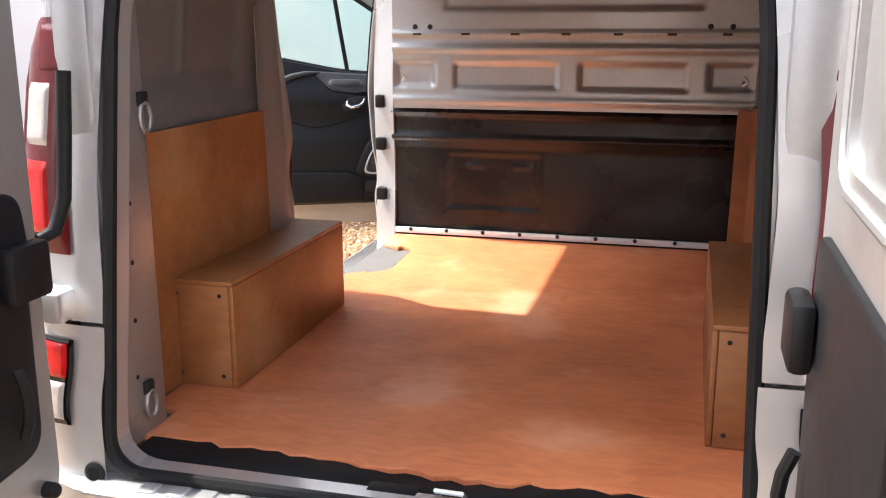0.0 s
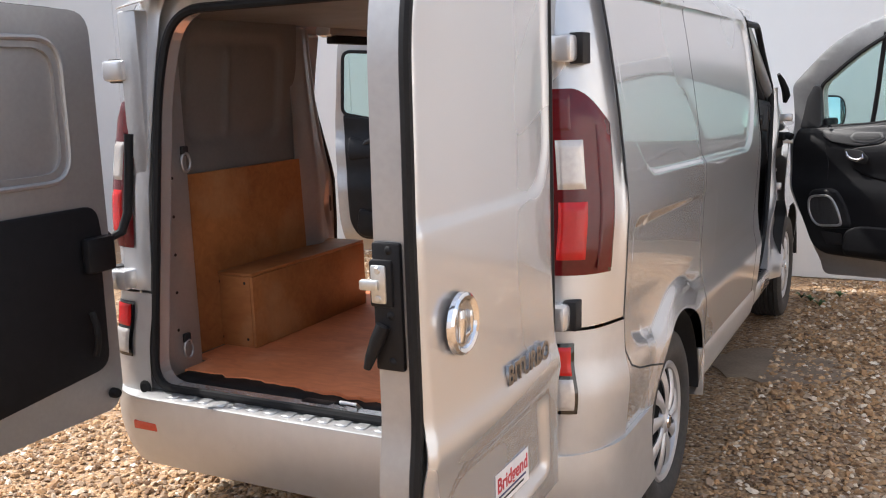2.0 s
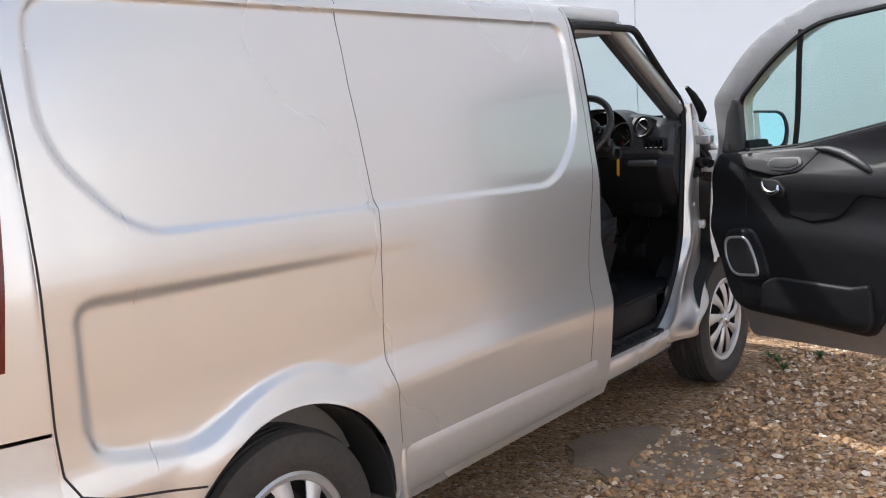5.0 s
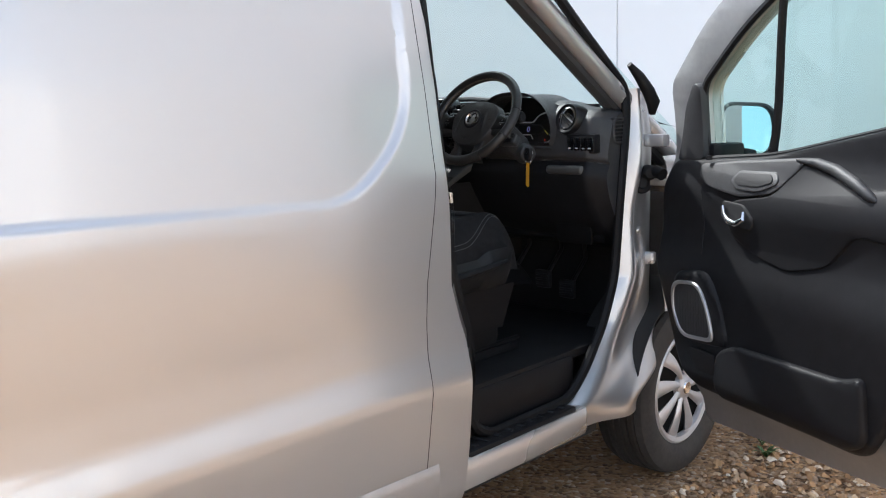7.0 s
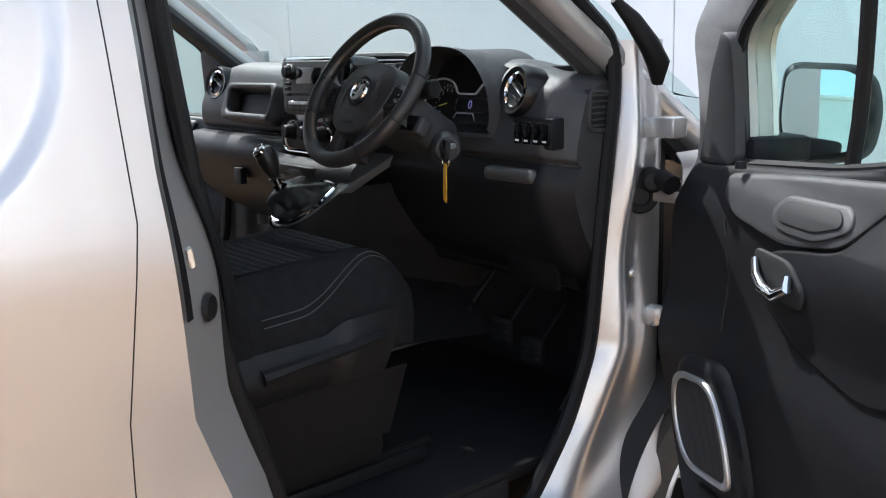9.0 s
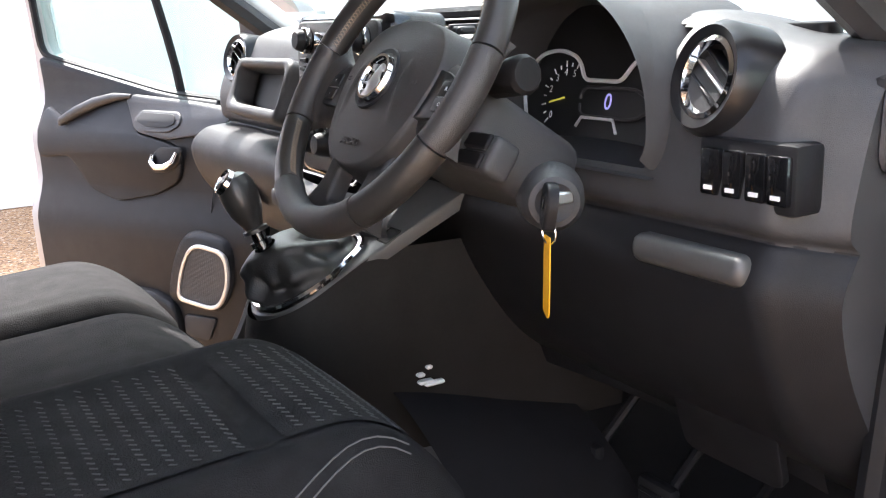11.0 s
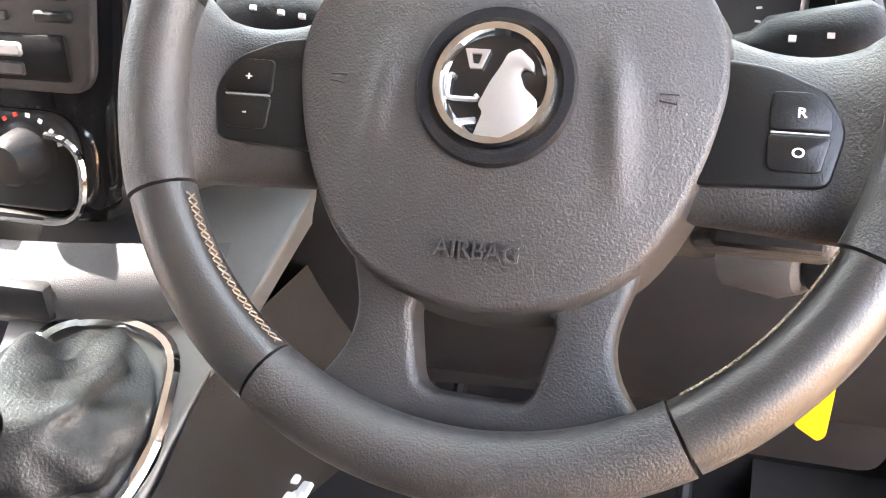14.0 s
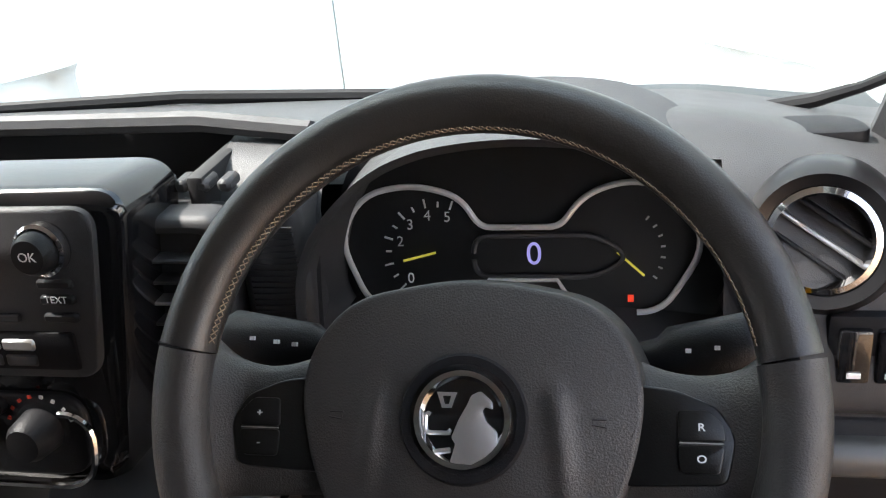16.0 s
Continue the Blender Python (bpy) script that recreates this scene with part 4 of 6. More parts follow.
    part("armrest_ridge", tube([bowed(a, b, c) for a, b, c in ((0.66, 1.270, 0.036), (0.74, 1.266, 0.040), (0.82, 1.250, 0.044), (0.90, 1.222, 0.046), (0.965, 1.193, 0.042), (0.985, 1.18, 0.03))], [0.006, 0.014, 0.017, 0.017, 0.014, 0.006], 10), "trim2", d, "rounded armrest ridge")
    raised(rounded([(0.395, 1.135), (0.50, 1.128), (0.545, 1.085), (0.535, 1.050), (0.455, 1.058), (0.405, 1.09)], 0.02, 5), 0.042, 0.008, 0.006, "handle_bezel", "gap", "black handle bezel")
    hpts = [(0.412, 1.118, 0.046), (0.426, 1.092, 0.052), (0.455, 1.076, 0.058), (0.492, 1.071, 0.058), (0.518, 1.086, 0.052), (0.512, 1.108, 0.048)]
    part("door_handle", tube([bowed(a, b, c) for a, b, c in hpts], [0.006, 0.008, 0.010, 0.011, 0.010, 0.006], 10), "chrome", d, "chrome inner door handle")
    # speaker: raised pod, ring and grille
    spk = rounded([(0.205, 0.852, 0.045), (0.345, 0.868, 0.07), (0.400, 0.79, 0.06), (0.432, 0.688, 0.035), (0.258, 0.672, 0.05), (0.205, 0.76, 0.06)], n=6)
    cx, cy = sum(p[0] for p in spk) / len(spk), sum(p[1] for p in spk) / len(spk)
    def grow(k):
        return [((p[0] - cx) * k + cx, (p[1] - cy) * k + cy) for p in spk]
    raised([(p[0] + 0.02, p[1] + 0.012) for p in grow(1.30)], 0.038, 0.03, 0.022, "speaker_pod", "trim", "swollen speaker pod")
    ringb = bod(grow(1.02), [grow(0.89)], 0.010, 0.046, 0.004)
    part("speaker_ring", ringb, "satin", d, "silver speaker ring", 45)
    raised(grow(0.89), 0.041, 0.006, 0.0, "speaker_grille", M["grille"], "black perforated grille")
    # lower pocket
    raised(rounded([(0.44, 0.66), (0.52, 0.698), (0.95, 0.708), (1.03, 0.735), (1.05, 0.56), (0.99, 0.52), (0.44, 0.508), (0.43, 0.58)], 0.035, 4), 0.046, 0.04, 0.014, "door_pocket", "trim", "black moulded door pocket")
    raised(rounded([(0.285, 0.645), (0.42, 0.64), (0.425, 0.575), (0.325, 0.57)], 0.015, 3), 0.030, 0.010, 0.003, "cup_recess", "gap")
    # seam lines pressed into the trim
    crv = [(0.255, 1.225), (0.262, 1.15), (0.29, 1.05), (0.30, 0.95)]
    part("trim_seam", tube([bowed(a, b, 0.022) for a, b in crv], 0.002, 6), "gap", d)
    part("lock_button", lathe([(0, 0.014), (0.009, 0.013), (0.011, 0.0)], 12, m @ Matrix.Translation((0.27, 1.252, -0.005 * inner)) @ pose(0, 0, 0, -90, 0, 0)), "trim", d)
    # outside mirror
    mo = rounded([(0.135, 1.455, 0.04), (0.305, 1.445, 0.05), (0.33, 1.36, 0.05), (0.315, 1.255, 0.04), (0.165, 1.23, 0.04), (0.13, 1.31, 0.06)], n=6)
    mcx, mcy = 0.228, 1.342
    turn = m @ pose(mcx, 0, -0.15 * inner) @ pose(0, 0, 0, -8 * inner, 42 * inner, 0) @ pose(-mcx, 0, 0.15 * inner) @ m.inverted()
    def bodm(poly, hs, th, off, bev):
        bm = plate(poly, hs, th, bev)
        if inner < 0:
            moved(bm, Matrix.Diagonal((1, 1, -1, 1)))
        return moved(bm, turn @ m @ Matrix.Translation((0, 0, off * inner)))
    body = part("mirror_housing", merged(bodm(mo, [], 0.10, -0.15, 0.03)), "trim", d, "black mirror housing", 45)
    inn = [((p[0] - mcx) * 0.84 + mcx, (p[1] - mcy) * 0.84 + mcy) for p in mo]
    part("mirror_glass", bodm(inn, [], 0.004, -0.1445, 0.0), "mirror", body, "mirror glass", None)
    part("mirror_shell", bodm([((p[0] - mcx) * 0.97 + mcx - 0.01, (p[1] - mcy) * 0.97 + mcy) for p in mo], [], 0.07, -0.22, 0.0), "paint", body)
    part("mirror_arm", block(0.13, 0.22, 1.25, 1.30, -0.19, -0.06, 0.012, m=m @ Matrix.Diagonal((1, 1, inner, 1))), "trim", body)
    return d


def grille_material():
    m = mat("grille", (0.02, 0.02, 0.022), 0.5)
    n, l = m.node_tree.nodes, m.node_tree.links
    v, tc, bp = n.new("ShaderNodeTexVoronoi"), n.new("ShaderNodeTexCoord"), n.new("ShaderNodeBump")
    v.inputs["Scale"].default_value = 260
    v.inputs["Randomness"].default_value = 0.0
    l.new(tc.outputs["Object"], v.inputs["Vector"])
    bp.inputs["Strength"].default_value, bp.inputs["Distance"].default_value = 1.0, 0.003
    l.new(v.outputs["Distance"], bp.inputs["Height"])
    l.new(bp.outputs[0], n["Principled BSDF"].inputs["Normal"])
    return m


M["grille"] = grille_material()
cab_door(1, "driver_door", "open silver driver's door with black moulded trim")
cab_door(-1, "passenger_door", "open silver passenger door with black moulded trim")


# ---------------------------------------------------------------- rear doors
def rear_door(sg, name, label):
    d = thing(name, label, "")
    d.parent = van
    # local x from hinge to free edge, y up, z outward
    m = frame_at((sg * 0.862, 0.02, 0), (0, -1, 0), (0, 0, 1))
    out = 1 if (m.to_3x3() @ Vector((0, 0, 1))).x * sg > 0 else -1
    def bod(o, hs, th, off, bev=0.0):
        bm = plate(o, hs, th, bev)
        if out < 0:
            moved(bm, Matrix.Diagonal((1, 1, -1, 1)))
        return moved(bm, m @ Matrix.Translation((0, 0, off * out)))
    top = rounded([(0.0, 1.86, 0.08), (0.0, 0.56, 0.05), (0.04, 0.50, 0.04), (0.74, 0.50, 0.05), (0.775, 0.62, 0.06), (0.765, 0.80, 0.04), (0.745, 0.90, 0.05), (0.745, 1.30, 0.06), (0.735, 1.70, 0.1), (0.68, 1.88, 0.08)], n=5)
    up = rounded([(0.045, 1.83, 0.06), (0.03, 1.40, 0.07), (0.10, 1.30, 0.07), (0.76, 1.30, 0.0), (0.76, 1.83, 0.0)], n=6)
    low = rounded([(0.10, 0.80, 0.05), (0.085, 0.56, 0.05), (0.70, 0.54, 0.05), (0.69, 0.72, 0.08), (0.60, 0.78, 0.1)], n=6)
    def skin(u, v):
        a, z = 0.008 + 0.755 * u, 0.505 + 1.365 * v
        lim = lerp_table([(0.5, 0.735), (0.62, 0.768), (0.80, 0.758), (0.90, 0.738), (1.30, 0.738), (1.70, 0.728), (1.88, 0.675)], z)
        a = 0.006 + (lim - 0.006) * u
        h = 0.008 * math.sin(math.pi * u) + 0.012 * smooth01((1.15 - z) / 0.4)
        h -= 0.009 * smooth01((inside_distance((a, z), up) + 0.003) / 0.022)
        h -= 0.018 * smooth01((inside_distance((a, z), low) + 0.004) / 0.04)
        h += 0.012 * math.exp(-((z - 0.84) / 0.05) ** 2)
        h -= 0.010 * smooth01((u - 0.97) / 0.03) + 0.008 * smooth01((0.02 - u) / 0.02)
        p = m @ Vector((a, z, h * out))
        return p
    part("door_skin", thicken(sheet(skin, 90, 130), 0.004), "paint", d, "silver outer door skin", 60)
    wi = rounded([(0.16, 1.74, 0.08), (0.16, 1.34, 0.08), (0.60, 1.34, 0.08), (0.58, 1.74, 0.08)], n=6)
    fr = part("door_frame", bod(top, [wi], 0.083, -0.012), "inner", d, "silver pressed inner door frame", 35)
    mo = m @ Matrix.Diagonal((1, 1, out, 1))
    part("inner_pan", bod(wi, [], 0.006, -0.075), "inner", d, "grey pressed door inner")
    part("door_seal", tube([m @ Vector((p[0], p[1], -0.012 * out)) for p in top], 0.013, 8, True), "rubber", d, "black door edge seal")
    part("inner_ridge", tube([m @ Vector((p[0], p[1], -0.096 * out)) for p in rounded([(0.13, 1.77, 0.1), (0.13, 1.31, 0.1), (0.63, 1.31, 0.1), (0.61, 1.77, 0.1)], n=6)], 0.010, 8, True), "inner", d)
    tp = rounded([(0.05, 1.22, 0.05), (0.035, 1.10, 0.03), (0.05, 1.02, 0.02), (0.055, 0.66, 0.06), (0.64, 0.60, 0.06), (0.66, 1.22, 0.05)], n=5)
    bm = plate(tp, [], 0.012, 0.006)
    if out > 0:
        moved(bm, Matrix.Diagonal((1, 1, -1, 1)))
    tpn = part("door_card", moved(bm, m @ Matrix.Translation((0, 0, -0.108 * out))), "trim", d, "black plastic door card", 45)
    part("pull_handle", tube([m @ Vector((0.13, z, -0.125 * out - 0.02 * out * math.sin(math.pi * (z - 0.72) / 0.15))) for z in (0.72, 0.75, 0.79, 0.83, 0.87)], 0.012, 8), "trim", tpn)
    part("latch_cover", block(0.02, 0.14, 1.0, 1.12, -0.15, -0.11, 0.014, m=mo), "trim", tpn, "black latch cover")
    part("door_buffer", lathe([(0, 0.03), (0.014, 0.03), (0.018, 0.02), (0.018, 0)], 16, m @ Matrix.Translation((0.05, 0.56, -0.095 * out)) @ (pose(0, 0, 0, 180, 0, 0) if out > 0 else pose(0, 0, 0))), "rubber", d, "black rubber buffer")
    if sg > 0:
        lk = part("lock_plate", block(0.742, 0.757, 1.025, 1.285, -0.095, -0.03, 0.006, m=mo), "trim", d, "black lock plate")
        part("lock_case", block(0.745, 0.764, 1.155, 1.252, -0.099, -0.046, 0.007, m=mo), "trim", lk)
        part("latch_body", block(0.752, 0.768, 1.163, 1.242, -0.094, -0.058, 0.006, m=mo), "steel", lk, "zinc latch plate")
        part("latch_hook", block(0.760, 0.776, 1.190, 1.212, -0.116, -0.072, 0.005, m=mo), "steel", lk)
        for z in (1.174, 1.231):
            part("screw", lathe([(0, 0.003), (0.006, 0.0025), (0.008, 0)], 12, mo @ frame_at((0.7685, z, -0.076), (0, 1, 0), (0, 0, 1))), "steel", lk)
        for z in (1.27, 1.14, 1.045):
            part("bolt", lathe([(0, 0.004), (0.006, 0.003), (0.009, 0)], 12, mo @ frame_at((0.7575, z, -0.055), (0, 1, 0), (0, 0, 1))), "rubber", lk)
        part("lock_lever", tube([mo @ Vector(p) for p in ((0.764, 1.120, -0.070), (0.768, 1.09, -0.082), (0.770, 1.055, -0.098), (0.770, 1.030, -0.108))], [0.015, 0.016, 0.012, 0.008], 10), "trim", lk, "black release lever")
        # round badge and model lettering
        bdg = part("badge", lathe([(0.048, 0.004), (0.052, 0.012), (0.060, 0.014), (0.066, 0.010), (0.068, 0)], 40, mo @ Matrix.Translation((0.592, 1.09, 0.016))), "chrome", d, "round chrome badge")
        part("badge_field", lathe([(0, 0.007), (0.05, 0.006), (0.05, 0.0)], 32, mo @ Matrix.Translation((0.592, 1.09, 0.016))), "lettering", bdg)
        part("badge_device", merged(block(0.562, 0.572, 1.065, 1.115, 0.02, 0.03, 0.003, m=mo), block(0.572, 0.602, 1.062, 1.072, 0.02, 0.03, 0.003, m=mo), block(0.599, 0.623, 1.055, 1.125, 0.02, 0.032, 0.005, m=mo)), "chrome", bdg)
    return d


rd = rear_door(1, "rear_door", "open silver rear door with chrome badge and lettering")
rear_door(-1, "rear_door", "open silver rear door with black inner card")


def words(text, size, m, material, parent, name, label="", depth=0.002, align="CENTER", bold=0.0):
    c = bpy.data.curves.new(name, "FONT")
    c.body, c.size, c.extrude, c.align_x, c.align_y, c.offset = text, size, depth, align, "CENTER", bold
    o = bpy.data.objects.new(name, c)
    scene.collection.objects.link(o)
    bpy.context.view_layer.update()
    me = bpy.data.meshes.new_from_object(o.evaluated_get(bpy.context.evaluated_depsgraph_get()))
    bpy.data.objects.remove(o)
    bpy.data.curves.remove(c)
    me.transform(m)
    me.materials.clear()
    me.materials.append(M[material] if isinstance(material, str) else material)
    ob = new(name, me)
    ob.parent = parent
    if label:
        ob["label"] = label
    return ob


RDM = frame_at((0.862, 0.02, 0), (0, 1, 0), (0, 0, 1))
words("BITURBO", 0.064, RDM @ Matrix.Translation((-0.243, 0.905, 0.022)) @ Matrix.Diagonal((1.0, 1.0, 1, 1)), "lettering", rd, "model_lettering", "chrome model lettering", 0.004, bold=0.002)
stk = part("dealer_sticker", block(-0.415, -0.215, 0.588, 0.675, 0.0035, 0.005, 0.0, m=RDM), "white", rd, "white sticker with red and navy lettering", None)
words("Bridgend", 0.052, RDM @ Matrix.Translation((-0.315, 0.642, 0.0055)), mat("sticker_red", (0.55, 0.02, 0.03), 0.4), stk, "sticker_word", "", 0.0003, bold=0.001)
part("sticker_bar", block(-0.40, -0.235, 0.612, 0.617, 0.005, 0.0062, 0, m=RDM), mat("sticker_navy", (0.02, 0.03, 0.12), 0.4), stk, "", None)
part("sticker_bar", block(-0.40, -0.25, 0.600, 0.604, 0.005, 0.0062, 0, m=RDM), "gap", stk, "", None)
part("cable_hose", tube([(-0.742, 0.13, 1.45), (-0.745, 0.115, 1.30), (-0.748, 0.10, 1.18), (-0.76, 0.075, 1.115), (-0.785, 0.045, 1.095), (-0.80, 0.01, 1.13)], 0.016, 10), "rubber", van, "black ribbed cable hose")

# ---------------------------------------------------------------- load space
def inner_wall(u, v, sg):
    y = 0.36 + ((1.18 if sg < 0 else 1.56) - 0.36) * u
    z = 0.55 + 1.32 * v
    x = 0.815 - 0.05 * smooth01((z - 1.3) / 0.6)
    fld = rounded([(0.48, 1.80), (0.48, 1.38), (1.08, 1.38), (1.08, 1.80)], 0.1, 4)
    x += 0.018 * smooth01((inside_distance((y, z), fld) + 0.01) / 0.03)
    x -= 0.014 * math.exp(-((y - 0.74) / 0.014) ** 2) * smooth01((z - 1.40) / 0.03) * smooth01((1.76 - z) / 0.03)
    x -= 0.03 * smooth01((1.36 - z) / 0.06) * 0.4
    return (sg * x, y, z)


for sg in (1, -1):
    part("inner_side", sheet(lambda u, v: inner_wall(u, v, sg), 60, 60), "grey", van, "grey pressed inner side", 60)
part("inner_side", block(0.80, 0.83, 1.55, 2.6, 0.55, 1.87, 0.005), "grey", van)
# pressed pillar at the sliding door
def slide_pillar(u, v):
    z = 0.55 + 1.30 * v
    end = lerp_table([(0.55, 1.59), (0.95, 1.59), (1.15, 1.57), (1.32, 1.50), (1.48, 1.45), (1.85, 1.43)], z)
    start = 1.15 - 0.02 * smooth01((z - 1.5) / 0.3)
    y = start + (end - start) * u
    x = -0.795 + 0.03 * math.exp(-((u - 0.28) / 0.13) ** 2) - 0.095 * smooth01((u - 0.45) / 0.55) + 0.02 * math.exp(-((u - 0.70) / 0.06) ** 2)
    x -= 0.03 * math.exp(-((u - 0.62) / 0.12) ** 2) * math.exp(-((z - 1.03) / 0.09) ** 2)
    x += 0.012 * math.sin(z * 6.0) * u
    return (x, y, z)


sp = part("slide_door_pillar", thicken(sheet(slide_pillar, 30, 60), 0.004), "inner", van, "silver pressed sliding-door pillar", 60)
part("door_seal", tube([slide_pillar(1.0, k / 20) for k in range(21)], 0.013, 8), "rubber", van)
part("slot", block(-0.87, -0.845, 1.45, 1.50, 0.99, 1.07, 0.008), "gap", sp)

# bulkhead
def bulk(u, v):
    x, z = -0.80 + 1.60 * u, 1.165 + 0.72 * v
    y = 2.58
    for x0, x1, z0, z1, dp in ((-0.79, -0.60, 1.262, 1.378, 0.02), (-0.515, -0.035, 1.256, 1.376, 0.02), (0.05, 0.525, 1.253, 1.376, 0.02), (0.60, 0.79, 1.26, 1.378, 0.02), (-0.56, 0.58, 1.60, 1.84, 0.014)):
        y += dp * smooth01((inside_distance((x, z), [(x0, z0), (x1, z0), (x1, z1), (x0, z1)]) + 0.006) / 0.024)
    y -= 0.014 * math.exp(-((z - 1.435) / 0.014) ** 2) + 0.010 * math.exp(-((z - 1.205) / 0.012) ** 2) + 0.010 * math.exp(-((z - 1.50) / 0.01) ** 2)
    return (x, y, z)


bk = part("bulkhead", thicken(sheet(bulk, 130, 70), 0.004), "inner", van, "silver pressed bulkhead above a black lower half", 60)


def bulk_low(u, v):
    x, z = -0.815 + 1.62 * u, 0.575 + 0.60 * v
    y = 2.605 - 0.02 * math.exp(-((z - 1.145) / 0.015) ** 2) - 0.022 * math.exp(-((z - 1.03) / 0.012) ** 2) + 0.012 * smooth01((1.0 - z) / 0.02)
    for x0, x1, z0, z1 in ((-0.55, -0.12, 0.70, 0.95), (-0.45, -0.25, 0.60, 0.68)):
        y += 0.008 * smooth01((inside_distance((x, z), [(x0, z0), (x1, z0), (x1, z1), (x0, z1)]) + 0.004) / 0.012)
    for cx in (-0.42, -0.2):
        y -= 0.012 * smooth01(1 - max(abs(x - cx) / 0.05, abs(z - 0.90) / 0.015))
    y += 0.004 * noise.noise(Vector((x * 5, z * 7, 2)))
    return (x, y, z)


part("lower_panel", sheet(bulk_low, 110, 60), "black", bk, "glossy black lower bulkhead panel", 60)
fl = part("flange", block(-0.80, 0.78, 2.575, 2.60, 0.572, 0.598, 0.004), "white", bk, "pale bolted bottom flange")
for k in range(9):
    part("bolt", lathe([(0, 0.008), (0.007, 0.008), (0.010, 0)], 8, frame_at((-0.72 + k * 0.175, 2.573, 0.592), (1, 0, 0), (0, 0, 1))), "gap", bk)
for k in range(7):
    part("slot", block(-0.70 + k * 0.225, -0.66 + k * 0.225, 2.566, 2.572, 1.493, 1.503, 0.002), "gap", bk)
for x in (-0.69, -0.62, 0.60, 0.69):
    part("hole", lathe([(0, 0.002), (0.012, 0.002), (0.012, 0)], 12, frame_at((x, 2.573, 1.53), (1, 0, 0), (0, 0, 1))), "gap", bk)
for x in (-0.745, 0.745):
    part("tie_hook", tube([(x, 2.575, 1.30), (x, 2.545, 1.29), (x + 0.02, 2.53, 1.305), (x, 2.535, 1.325)], 0.006, 8), "steel", bk, "steel tie-down hook")

# post at the front of the sliding door
def front_post(u, v):
    z = 0.50 + 1.33 * v
    return (-0.80 - 0.12 * u - 0.012 * math.sin(math.pi * u), 2.60 + 0.09 * u + 0.01 * math.sin(z * 9), z)


fp = part("slide_door_post", thicken(sheet(front_post, 12, 40), 0.01), "paint", van, "silver post ahead of the sliding door", 60)
for z in (1.19, 0.99, 0.75):
    part("catch", block(-0.90, -0.855, 2.60, 2.665, z - 0.03, z + 0.03, 0.008), "rubber", fp, "black door catch")
part("step_well", block(-0.93, -0.62, 1.62, 2.52, 0.40, 0.44, 0.01), "rubber", van, "black ribbed step well")
part("step_riser", block(-0.64, -0.62, 1.62, 2.52, 0.42, 0.55, 0.004), "trim", van)

# plywood floor, wheel boxes and linings
rng = random.Random(5)
edge = [(-0.71 + 1.42 * k / 40, 0.262 + 0.012 * rng.uniform(-1, 1) - 0.02 * math.exp(-((k / 40 - 0.55) / 0.14) ** 2)) for k in range(41)]
floor_poly = edge + [(0.79, 0.42), (0.79, 2.58)] + [(-0.80, 2.58), (-0.785, 2.36)] + [tuple(p) for p in rounded([(-0.70, 2.345, 0.04), (-0.625, 2.29, 0.05), (-0.615, 1.93, 0.05), (-0.70, 1.84, 0.04)], n=4)] + [(-0.79, 1.80), (-0.79, 0.42), (-0.71, 0.42)]
tagged(finish("plywood_floor", plate(floor_poly, [], 0.014, 0.003, Matrix.Translation((0, 0, 0.565))), "ply"), "reddish-brown stained plywood load floor, worn pale in patches", "plywood floor", kind="structure")


def wheel_box(x0, x1, y0, y1, label):
    w = thing("wheel_arch_box", label, "plywood box", ((x0 + x1) / 2, (y0 + y1) / 2, 0.566))
    def P(nm, bm):
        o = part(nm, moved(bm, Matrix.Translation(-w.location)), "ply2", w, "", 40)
        return o
    fx = x1 if x0 < 0 else x0
    P("top_board", block(x0, x1, y0 - 0.004, y1, 0.858, 0.872, 0.003))
    P("side_board", block(min(fx, fx - math.copysign(0.014, fx) * -1) if fx < 0 else fx, max(fx, fx + 0.014) if fx > 0 else fx, y0, y1, 0.567, 0.857, 0.003) if fx > 0 else block(fx - 0.014, fx, y0, y1, 0.567, 0.857, 0.003))
    P("end_board", block(x0 + (0.0 if fx < 0 else 0.015), x1 - (0.015 if fx < 0 else 0.0), y0, y0 + 0.014, 0.567, 0.857, 0.003))
    for a, b in ((x0 + 0.04, 0.60), (x1 - 0.04, 0.60), (x0 + 0.04, 0.83), (x1 - 0.04, 0.83)):
        part("screw", moved(lathe([(0, 0.001), (0.006, 0.001), (0.006, 0)], 10, frame_at((a, y0, b), (1, 0, 0), (0, 0, 1))), Matrix.Translation(-w.location)), "gap", w)
    return w


wheel_box(-0.83, -0.62, 0.585, 1.415, "stained plywood box over the nearside wheel arch, shade in its colour")
wheel_box(0.62, 0.83, 0.536, 1.415, "stained plywood box over the offside wheel arch, shade in its colour")
lp = rounded([(0.42, 0.568, 0.0), (0.42, 1.275, 0.0), (1.185, 1.275, 0.02), (1.20, 1.0, 0.05), (1.32, 0.88, 0.04), (1.40, 0.86, 0.0), (1.40, 0.568, 0.0)], n=4)
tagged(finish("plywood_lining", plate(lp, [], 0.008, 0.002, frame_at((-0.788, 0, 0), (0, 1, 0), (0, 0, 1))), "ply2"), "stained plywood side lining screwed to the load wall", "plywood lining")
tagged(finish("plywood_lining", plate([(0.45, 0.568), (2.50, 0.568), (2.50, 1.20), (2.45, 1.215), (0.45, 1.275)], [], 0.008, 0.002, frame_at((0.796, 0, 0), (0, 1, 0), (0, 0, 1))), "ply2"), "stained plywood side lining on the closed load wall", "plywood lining")
